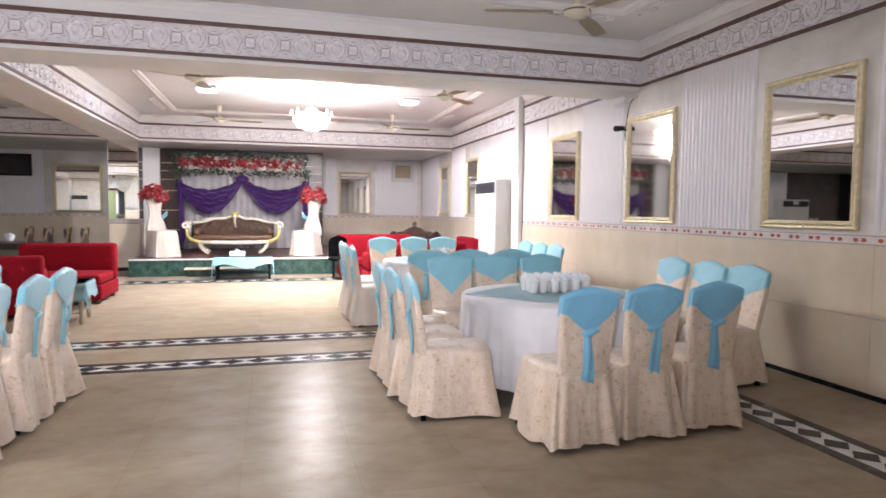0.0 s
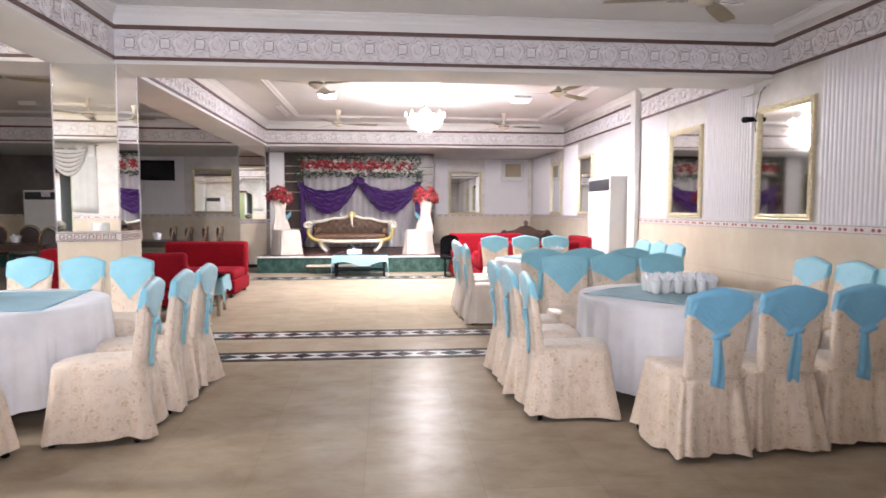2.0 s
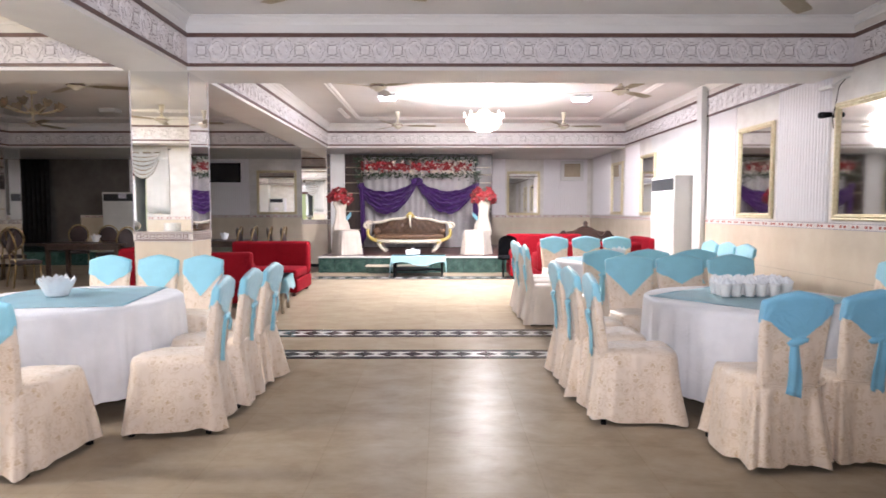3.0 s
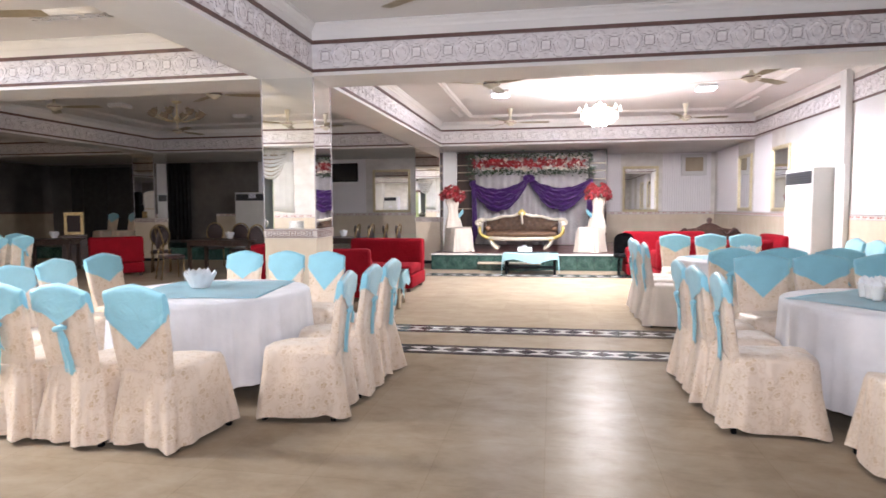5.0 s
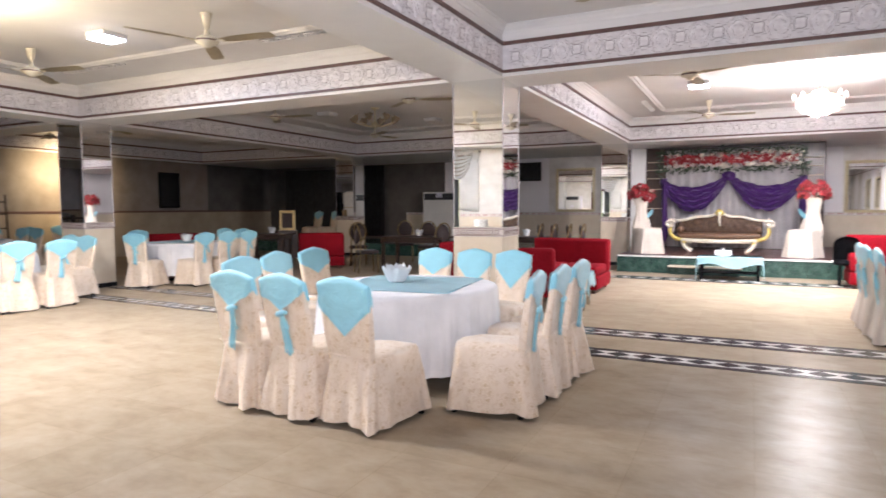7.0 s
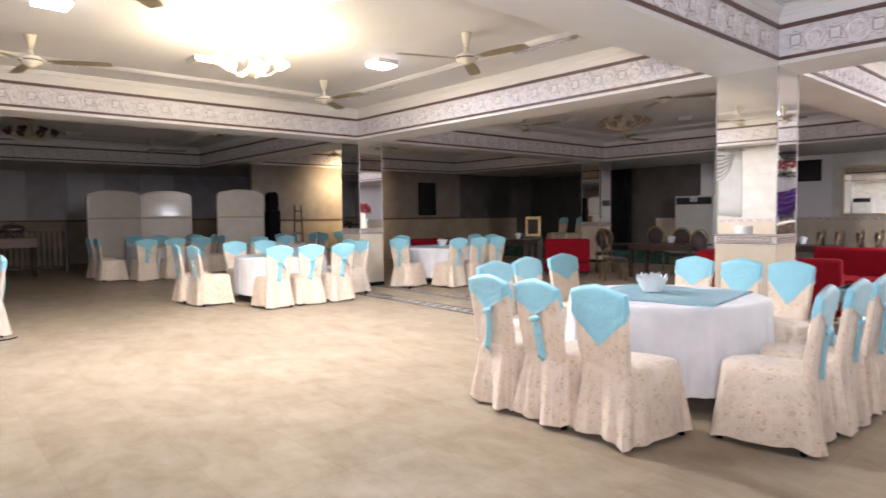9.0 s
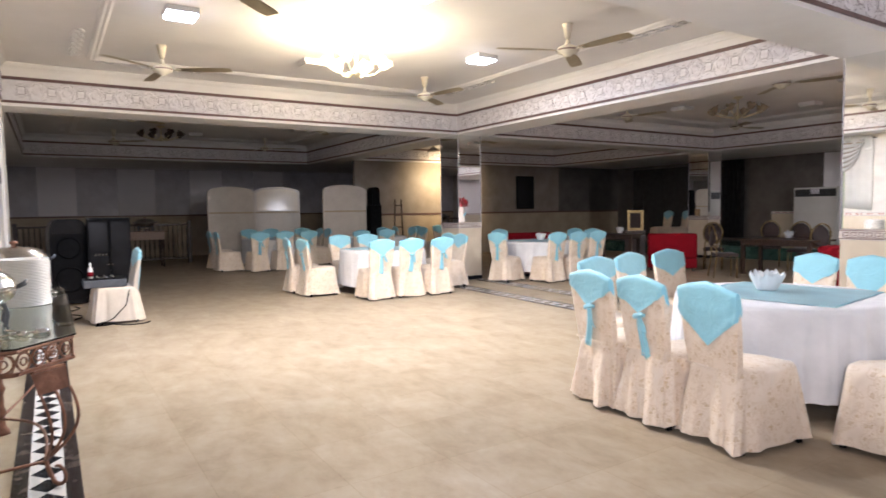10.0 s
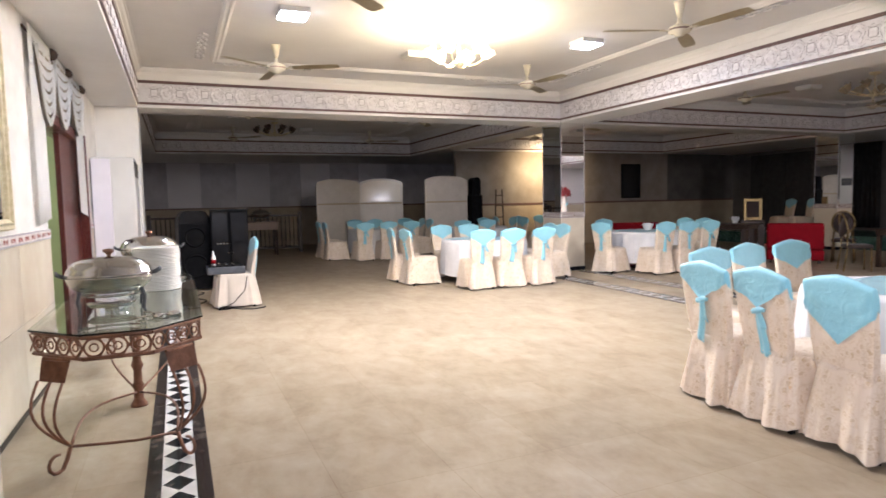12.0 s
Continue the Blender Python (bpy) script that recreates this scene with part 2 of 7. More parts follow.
M_TABLECLOTH = cloth("white_tablecloth", (0.76, 0.75, 0.76), 0.8, 0.15)
M_NAPKIN = cloth("white_napkin", (0.82, 0.83, 0.84), 0.8, 0.1)
M_BLACK = mottled("black_metal", (0.004, 0.004, 0.005), (0.008, 0.008, 0.009), 0.5, 12.0)
for dull in (M_BLACK, ):
    dull.node_tree.nodes["Principled BSDF"].inputs["Specular IOR Level"].default_value = 0.05
M_BLACK_GLOSS = mottled("black_gloss", (0.006, 0.006, 0.007), (0.012, 0.012, 0.014), 0.22, 5.0, rough_var=0.05)
M_BLACK_GLOSS.node_tree.nodes["Principled BSDF"].inputs["Specular IOR Level"].default_value = 0.2
M_BLACK_CLOTH = mottled("black_curtain_cloth", (0.020, 0.017, 0.016), (0.034, 0.030, 0.028), 0.8, 6.0)
M_WOOD = mottled("dark_wood", (0.030, 0.016, 0.011), (0.065, 0.036, 0.024), 0.35, 4.0, stretch=(8, 8, 1), bump=0.1)
M_PAD = cloth("dark_chair_velvet", (0.022, 0.009, 0.007), 0.7, 0.1)
M_MAROON = mottled("maroon_wood", (0.06, 0.010, 0.008), (0.105, 0.022, 0.016), 0.3, 5.0, stretch=(6, 6, 1))
M_RED = cloth("red_upholstery", (0.21, 0.004, 0.010), 0.95, 0.0, bump=0.35)
M_RED.node_tree.nodes["Principled BSDF"].inputs["Specular IOR Level"].default_value = 0.15
M_RED_FLOWER = cloth("red_petals", (0.30, 0.008, 0.014), 0.6, 0.2)
M_WHITE_FLOWER = cloth("cream_petals", (0.74, 0.68, 0.58), 0.6, 0.2)
M_LEAF = cloth("leaf_green", (0.032, 0.058, 0.025), 0.6, 0.1)
M_PURPLE = cloth("purple_satin", (0.10, 0.022, 0.215), 0.42, 0.35, bump=0.3)
M_SHEER = cloth("white_sheer_drape", (0.76, 0.72, 0.72), 0.8, 0.2)
M_TUFT = mottled("brown_tufted_velvet", (0.09, 0.045, 0.022), (0.19, 0.10, 0.05), 0.5, 16.0, bump=0.6, bump_scale=18.0)
M_CREAM_PAINT = mottled("ivory_carving", (0.70, 0.63, 0.50), (0.78, 0.72, 0.60), 0.4, 14.0, bump=0.3, bump_scale=60.0)
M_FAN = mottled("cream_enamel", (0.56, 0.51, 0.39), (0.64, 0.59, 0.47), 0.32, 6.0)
# cream enamel darkened, the dim undersides of the blades put into its colour
M_BLADE_SHADED = mottled("shaded_blade_enamel", (0.36, 0.30, 0.19), (0.43, 0.37, 0.25), 0.4, 5.0)
M_FAN_BROWN = mottled("brown_enamel", (0.22, 0.17, 0.11), (0.30, 0.24, 0.16), 0.35, 6.0)
M_AC = mottled("white_enamel_casing", (0.58, 0.57, 0.55), (0.64, 0.63, 0.61), 0.35, 2.0)
M_AC_DARK = mottled("dark_grille", (0.01, 0.01, 0.012), (0.025, 0.025, 0.03), 0.4, 8.0)
M_LAV = mottled("pale_lavender_panel", (0.66, 0.63, 0.70), (0.72, 0.69, 0.76), 0.45, 2.0)
M_STEEL = mottled("polished_steel", (0.42, 0.41, 0.395), (0.53, 0.52, 0.50), 0.16, 5.0, metal=1.0, rough_var=0.06)
M_COPPER = mottled("coppered_iron", (0.15, 0.068, 0.040), (0.26, 0.125, 0.075), 0.42, 18.0, metal=0.45, bump=0.3)
M_PLATE = mottled("white_china", (0.76, 0.75, 0.72), (0.80, 0.79, 0.76), 0.2, 5.0)
M_GREEN_WALL = mottled("pale_green_paint", (0.36, 0.42, 0.20), (0.42, 0.48, 0.25), 0.6, 2.0)
M_CURTAIN = mottled("ivory_curtain", (0.82, 0.80, 0.76), (0.89, 0.87, 0.83), 0.8, 4.0)
M_TV = mottled("screen_glass", (0.010, 0.010, 0.011), (0.016, 0.015, 0.014), 0.12, 3.0)
M_RAIL = mottled("dark_rail_wood", (0.03, 0.018, 0.012), (0.06, 0.036, 0.025), 0.4, 6.0)
M_SCREEN = mottled("beige_screen_board", (0.50, 0.45, 0.40), (0.58, 0.53, 0.47), 0.28, 2.0)
M_TAN = mottled("tan_wall_paint", (0.36, 0.29, 0.20), (0.44, 0.36, 0.25), 0.6, 2.0)
M_GREY_PLASTIC = mottled("grey_plastic", (0.055, 0.060, 0.072), (0.085, 0.092, 0.105), 0.45, 10.0)
M_BULB_C = glow("lit_tulip_glass", (1.0, 0.84, 0.52), 1.7)
# emission for the lit bulbs, and for the glitter of the glass drops
M_BULB_DROP = glow("bulb_and_drop_glow", (1.0, 0.92, 0.78), 4.0)
M_PANEL_ON = glow("lit_diffuser", (0.93, 0.96, 1.0), 14.0)
M_PANEL_OFF = mottled("unlit_diffuser", (0.62, 0.60, 0.56), (0.68, 0.66, 0.62), 0.4, 4.0)


def glass():
    m, t, b = material("table_glass", (0.70, 0.86, 0.80), 0.03)
    b.inputs["Transmission Weight"].default_value = 1.0
    b.inputs["IOR"].default_value = 1.45
    return m


M_GLASS = glass()

# ---------------------------------------------------------------- building helpers


def part(name, bm, mat, parent=None, label="", smooth=False, m=None):
    """Links a bmesh as one mesh object, under parent if there is one."""
    me = bpy.data.meshes.new(name)
    bmesh.ops.recalc_face_normals(bm, faces=bm.faces)
    bm.to_mesh(me)
    bm.free()
    if smooth:
        for p in me.polygons:
            p.use_smooth = True
    me.materials.append(mat)
    ob = new(name, me)
    if parent:
        ob.parent = parent
    if m is not None:
        ob.matrix_basis = m
    if label:
        ob["label"] = label
    return ob


def again(ob, m, parent=None):
    """Another object on the same mesh."""
    o = new(ob.name.split(".")[0], ob.data)
    o.parent = parent or ob.parent
    o.matrix_basis = m
    return o


def thing(name, m, label, category, group="", kind=""):
    e = new(name)
    e.empty_display_size = 0.1
    e.matrix_basis = m
    return tagged(e, label, category, group, kind)


def box(bm, x0, x1, y0, y1, z0, z1, bevel=0.0):
    v = [bm.verts.new(p) for p in ((x0, y0, z0), (x1, y0, z0), (x1, y1, z0), (x0, y1, z0),
                                   (x0, y0, z1), (x1, y0, z1), (x1, y1, z1), (x0, y1, z1))]
    fs = [bm.faces.new([v[i] for i in q]) for q in ((3, 2, 1, 0), (4, 5, 6, 7), (0, 1, 5, 4), (1, 2, 6, 5), (2, 3, 7, 6), (3, 0, 4, 7))]
    if bevel:
        es = list({e for f in fs for e in f.edges})
        bmesh.ops.bevel(bm, geom=es, offset=bevel, segments=2, affect="EDGES", profile=0.6)
    return bm


def boxes(*sizes, bevel=0.0):
    bm = bmesh.new()
    for s in sizes:
        box(bm, *s, bevel=bevel)
    return bm


def lathe(profile, seg=24, bm=None, centre=(0, 0), squash=1.0):
    """A turned form from (radius, height) pairs."""
    bm = bm or bmesh.new()
    rings = []
    for r, z in profile:
        if r < 1e-5:
            rings.append([bm.verts.new((centre[0], centre[1], z))])
        else:
            rings.append([bm.verts.new((centre[0] + r * math.cos(2 * math.pi * k / seg),
                                        centre[1] + squash * r * math.sin(2 * math.pi * k / seg), z)) for k in range(seg)])
    for a, b in zip(rings, rings[1:]):
        for k in range(seg):
            q = (k + 1) % seg
            if len(a) == 1 and len(b) > 1:
                bm.faces.new((a[0], b[k], b[q]))
            elif len(b) == 1 and len(a) > 1:
                bm.faces.new((a[k], a[q], b[0]))
            elif len(a) > 1:
                bm.faces.new((a[k], a[q], b[q], b[k]))
    return bm


def tube(points, r, seg=8, bm=None, taper=1.0):
    """A round bar along points."""
    bm = bm or bmesh.new()
    pts = [Vector(p) for p in points]
    rings = []
    for i, p in enumerate(pts):
        d = (pts[min(i + 1, len(pts) - 1)] - pts[max(i - 1, 0)]).normalized()
        a = d.orthogonal().normalized() if i == 0 else (rings[-1][1] - rings[-1][1].dot(d) * d).normalized()
        b = d.cross(a)
        rr = r * (1 + (taper - 1) * i / max(1, len(pts) - 1))
        rings.append(([bm.verts.new(p + rr * (math.cos(2 * math.pi * k / seg) * a + math.sin(2 * math.pi * k / seg) * b)) for k in range(seg)], a))
    for (u, _), (w, _) in zip(rings, rings[1:]):
        for k in range(seg):
            q = (k + 1) % seg
            bm.faces.new((u[k], u[q], w[q], w[k]))
    bm.faces.new(rings[0][0])
    bm.faces.new(rings[-1][0])
    return bm


def sheet(fn, nu, nv, bm=None, thick=0.0):
    """A surface from fn(u, v) with u and v from 0 to 1; thick gives it a back."""
    bm = bm or bmesh.new()
    g = [[bm.verts.new(fn(i / nu, j / nv)) for j in range(nv + 1)] for i in range(nu + 1)]
    fs = [bm.faces.new((g[i][j], g[i + 1][j], g[i + 1][j + 1], g[i][j + 1])) for i in range(nu) for j in range(nv)]
    if thick:
        bmesh.ops.solidify(bm, geom=fs, thickness=thick)
        bmesh.ops.recalc_face_normals(bm, faces=bm.faces[:])
    return bm


def prism(outline, z0, z1, bm=None):
    """A slab with the given outline in x and y."""
    bm = bm or bmesh.new()
    lo = [bm.verts.new((x, y, z0)) for x, y in outline]
    hi = [bm.verts.new((x, y, z1)) for x, y in outline]
    bm.faces.new(lo[::-1])
    bm.faces.new(hi)
    for k in range(len(lo)):
        q = (k + 1) % len(lo)
        bm.faces.new((lo[k], lo[q], hi[q], hi[k]))
    return bm

# ---------------------------------------------------------------- the room: floor, walls, beams, ceilings
XE, YN, YS, XW = 4.61, 18.8, -1.10, -22.9        # inner faces of the outer walls
BAY_X = {"A": (-2.70, XE), "C": (-10.50, -3.38), "D": (-19.0, -11.18)}
X_FAR_BAY = -16.95        # the papered wall that closes the far bay
Y_NEAR, Y_FAR = (-0.52, 6.93), (7.62, 15.35)
SOFFIT, CEIL = 2.94, 3.52


def side(x, y, facing, z=0.0):
    """The frame of a wall face: u along it, v out of it, z up. facing: the way that it looks."""
    out = {"W": (-1, 0), "E": (1, 0), "S": (0, -1), "N": (0, 1)}[facing]
    u = (out[1], -out[0])
    return Matrix(((u[0], out[0], 0, x), (u[1], out[1], 0, y), (0, 0, 1, z), (0, 0, 0, 1)))


def setting(name, bm, mat, label, category, m=None, smooth=False):
    return tagged(part(name, bm, mat, None, "", smooth, m), label, category, kind="structure")


setting("floor", boxes((XW - 0.2, XE + 0.2, YS - 0.2, YN + 0.2, -0.2, 0.0)), M_FLOOR,
        "polished beige marble floor with faint slab joints", "floor")
setting("wall_east", boxes((XE, XE + 0.2, YS - 0.2, YN + 0.2, 0, 3.7)), M_PAPER,
        "long wall with pale marbled paper above cream tiles", "wall")
setting("wall_north", boxes((-8.0, XE, YN, YN + 0.2, 0, 3.7)), M_PAPER,
        "wall with pale marbled paper behind the stage", "wall")
# both walls below are coloured dark for the shade that falls there
setting("wall_north_shaded", boxes((XW - 0.2, -8.0, YN, YN + 0.2, 0, 3.7)), M_SHADED_WALL,
        "papered wall with the shade of the unlit hall in its colour", "wall")
setting("wall_west_shaded", boxes((X_FAR_BAY - 0.15, X_FAR_BAY, 15.701, YN, 0, SOFFIT - 0.001)), M_SHADED_WALL,
        "end of the far bay wall with shade put into its colour", "wall")
setting("wall_west_far", boxes((X_FAR_BAY - 0.15, X_FAR_BAY, 7.62, 15.70, 0, SOFFIT - 0.001)), M_FAWN,
        "fawn papered wall with a dado rail in the unlit far bay", "wall")
setting("wall_west", boxes((XW - 0.2, XW, YS - 0.2, YN, 0, 3.7)), M_PAPER_GREY,
        "far wall with grey marbled paper and white fluted panels", "wall")
DOOR = (-8.95, -6.45, 2.33)
setting("wall_south", boxes((XW, DOOR[0], YS - 0.2, YS, 0, 3.7), (DOOR[1], XE, YS - 0.2, YS, 0, 3.7),
                            (DOOR[0], DOOR[1], YS - 0.2, YS, DOOR[2], 3.7)), M_PAPER,
        "wall with pale paper, cream tiles and a curtained doorway", "wall")
# lobby behind the doorway
setting("lobby_wall", boxes((-9.3, -5.7, -2.8, -2.7, 0, 2.9), (-9.4, -9.3, -2.8, YS - 0.2, 0, 2.9)),
        M_GREEN_WALL, "pale green lobby walls behind the doorway", "wall")
setting("lobby_side", boxes((-6.88, -6.78, -2.7, YS - 0.2, 0, 2.9)), M_PLASTER, "white lobby side wall", "wall")
setting("lobby_floor", boxes((-9.3, -5.7, -2.7, YS - 0.2, -0.1, -0.002)), M_FLOOR, "beige marble lobby floor", "floor")
setting("lobby_ceiling", boxes((-9.3, -5.7, -2.7, YS - 0.2, 2.9, 3.0)), M_CEIL, "white lobby ceiling", "ceiling")

# ceilings and beams
setting("ceiling", boxes((XW, XE, YS, 15.35, CEIL, CEIL + 0.2)), M_CEIL, "white painted ceiling of the hall", "ceiling")
setting("stage_ceiling", boxes((XW, XE, 15.90, YN, SOFFIT + 0.004, CEIL + 0.2)), M_CEIL, "low white ceiling over the stage", "ceiling")
BEAMS = [
    ("beam_cross_near", (XW, XE, 6.93, 7.62)), ("beam_cross_far", (XW, XE, 15.35, 15.90)), ("beam_south", (XW, XE, YS, -0.52)),
    ("beam_long_near", (-3.38, -2.70, -0.52, 6.93)), ("beam_long_far", (-3.38, -2.70, 7.62, 15.35)),
    ("beam_mid_near", (-11.18, -10.50, -0.52, 6.93)), ("beam_mid_far", (-11.18, -10.50, 7.62, 15.35)),
    ("beam_west_near", (XW, -19.0, -0.52, 6.93)), ("beam_west_far", (XW, -16.8, 7.62, 15.35)),
]
for name, (x0, x1, y0, y1) in BEAMS:
    setting(name, boxes((x0, x1, y0, y1, SOFFIT, CEIL - 0.003)), M_BEAM, "white painted ceiling beam", "beam")


def motif_mesh():
    """One rosette and one square link of the moulded frieze."""
    bm = bmesh.new()
    seg = 14
    rings = [(0.0, 0.018), (0.035, 0.022), (0.058, 0.012), (0.090, 0.019), (0.122, 0.002)]
    prev = None
    for r, h in rings:
        if r == 0:
            cur = [bm.verts.new((0, h, 0.155))]
        else:
            cur = []
            for k in range(seg):
                a = 2 * math.pi * k / seg
                rr = r * (1 + (0.10 * math.cos(a * 7) if r > 0.04 else 0))
                cur.append(bm.verts.new((rr * math.cos(a), h + 0.003 * math.sin(3 * a), 0.155 + 1.12 * rr * math.sin(a))))
        if prev:
            for k in range(seg):
                q = (k + 1) % seg
                if len(prev) == 1:
                    bm.faces.new((prev[0], cur[k], cur[q]))
                else:
                    bm.faces.new((prev[k], cur[k], cur[q], prev[q]))
        prev = cur
    box(bm, 0.134, 0.223, 0, 0.006, 0.108, 0.202)
    return bm


def outline_mesh():
    """Dark incised lines round the square link and along the rosettes."""
    bm = bmesh.new()
    cx, cz, hw, hh, c = 0.1785, 0.155, 0.050, 0.052, 0.016
    ring = [(cx - hw + c, cz - hh), (cx + hw - c, cz - hh), (cx + hw, cz - hh + c), (cx + hw, cz + hh - c), (cx + hw - c, cz + hh), (cx - hw + c, cz + hh),
            (cx - hw, cz + hh - c), (cx - hw, cz - hh + c), (cx - hw + c, cz - hh)]
    tube([(x, 0.003, z) for x, z in ring], 0.005, 4, bm)
    for dz in (-1, 1):          # bars that tie the link to the rosettes
        for s in (-1, 1):
            tube([(cx + s * 0.034, 0.003, cz + dz * 0.066), (cx + s * 0.075, 0.003, cz + dz * 0.066)], 0.0035, 4, bm)
        tube([(cx - 0.022, 0.003, cz + dz * 0.088), (cx + 0.022, 0.003, cz + dz * 0.088)], 0.003, 4, bm)
    for r, a0, a1 in ((0.128, 0.7, 2.4), (0.128, 3.9, 5.5), (0.085, 0.3, 1.9), (0.090, 3.3, 4.9), (0.055, 2.0, 3.7), (0.050, 5.0, 6.7), (0.10, 2.3, 3.3), (0.10, 5.4, 6.4)):
        pts = [(r * (1 + 0.07 * math.sin(5 * a)) * math.cos(a), 0.0165 if r < 0.11 else 0.004, 0.155 + 1.05 * r * (1 + 0.07 * math.sin(5 * a)) * math.sin(a)) for a in [a0 + (a1 - a0) * k / 8 for k in range(9)]]
        tube(pts, 0.0028, 4, bm)
    return bm


MOTIF = None
OUTLINE = None
PITCH = 0.357


def frieze(m, length, label="moulded white paper frieze between brown trims"):
    """Frieze band, trims and crown moulding along one side of a bay; m: its left end on the wall face."""
    global MOTIF, OUTLINE
    band = setting("frieze", boxes((0, length, -0.002, 0.006, 3.015, 3.295)), M_FRIEZE, label, "frieze", m)
    part("trim_lower", boxes((0, length, -0.002, 0.022, 2.980, 3.014), bevel=0.004), M_BROWN, band, "dark brown trim")
    part("trim_upper", boxes((0, length, -0.002, 0.024, 3.296, 3.338), bevel=0.005), M_BROWN, band, "dark brown trim")
    part("fillet", boxes((0, length, -0.002, 0.012, 3.339, 3.352)), M_BEAM, band)
    crown = bmesh.new()
    prof = [(-0.001, 3.43), (0.012, 3.43), (0.02, 3.452), (0.05, 3.478), (0.062, 3.50), (0.085, 3.505), (0.085, 3.519), (-0.001, 3.519)]
    a = [crown.verts.new((0.001, y, z)) for y, z in prof]
    b = [crown.verts.new((length - 0.001, y, z)) for y, z in prof]
    for k in range(len(prof)):
        q = (k + 1) % len(prof)
        crown.faces.new((a[k], a[q], b[q], b[k]))
    crown.faces.new(a)
    crown.faces.new(b)
    part("crown", crown, M_BEAM, band)
    n = int(length / PITCH)
    start = (length - n * PITCH) / 2 + 0.10
    for k in range(n):
        mm = pose(start + k * PITCH, 0.006, 3.0)
        if MOTIF is None:
            MOTIF = part("motif", motif_mesh(), M_MOTIF, band, m=mm)
            OUTLINE = part("outline", outline_mesh(), M_LINE, band, m=mm)
        else:
            again(MOTIF, mm, band)
            again(OUTLINE, mm, band)


def relief_scroll():
    """Leaf scroll cast in plaster, laid flat under a ceiling."""
    bm = bmesh.new()
    for k in range(12):
        x = -0.62 + 0.113 * k
        s = 1 if k % 2 else -1
        pts = [(x + 0.085 * math.cos(a) * (1 - a / 9), s * 0.065 * math.sin(a) * (1 - a / 14), -0.012) for a in [j * 0.7 for j in range(9)]]
        tube(pts, 0.015, 5, bm, taper=0.4)
    return bm


SCROLL = None


def ceiling_frame(x0, x1, y0, y1):
    """Raised plaster moulding under a bay's ceiling, with leaf scrolls at its corners."""
    global SCROLL
    cut = 0.015
    out = [(x0 + cut, y0), (x1 - cut, y0), (x1, y0 + cut), (x1, y1 - cut), (x1 - cut, y1), (x0 + cut, y1), (x0, y1 - cut), (x0, y0 + cut)]
    cx, cy = (x0 + x1) / 2, (y0 + y1) / 2

    def inset(d):
        return [(x + (d if x < cx else -d), y + (d if y < cy else -d)) for x, y in out]
    bm = bmesh.new()
    loops = []
    for d, z in ((0, 0.001), (0.0, -0.02), (0.03, -0.034), (0.06, -0.018), (0.085, -0.024), (0.11, -0.008), (0.12, 0.001)):
        loops.append([bm.verts.new((x, y, CEIL + z)) for x, y in inset(d)])
    for a, b in zip(loops, loops[1:]):
        for k in range(8):
            q = (k + 1) % 8
            bm.faces.new((a[k], a[q], b[q], b[k]))
    ring = setting("ceiling_moulding", bm, M_BEAM, "white plaster ceiling moulding with cut corners", "moulding")
    for sx, sy in ((x0, y0), (x1, y0), (x1, y1), (x0, y1)):
        ix, iy = (1 if sx < cx else -1), (1 if sy < cy else -1)
        for px, py, turn in ((sx + 0.75 * ix, sy - 0.15 * iy, 0), (sx - 0.15 * ix, sy + 0.75 * iy, 90)):
            mm = pose(px, py, CEIL - 0.002, 0, 0, turn)
            if SCROLL is None:
                SCROLL = part("scroll", relief_scroll(), M_BEAM, ring, m=mm, smooth=True)
            else:
                again(SCROLL, mm, ring)


for bx, (x0, x1) in BAY_X.items():
    for y0, y1 in (Y_NEAR, Y_FAR):
        if bx == "D" and y0 > 7:
            x0 = -16.8
        frieze(side(x0, y1, "S") @ Matrix.Translation((-(x1 - x0), 0, 0)), x1 - x0)
        frieze(side(x0, y0, "N"), x1 - x0)
        frieze(side(x1, y0, "W"), y1 - y0)
        frieze(side(x0, y1, "E"), y1 - y0)
        ceiling_frame(x0 + 0.82, x1 - 0.82, y0 + 1.0, y1 - 0.95)

# wall tiling below the dado, dado strip and skirting
TILE_W, TILE_Z = 1.2, ((0.042, 0.625), (0.63, 1.185))


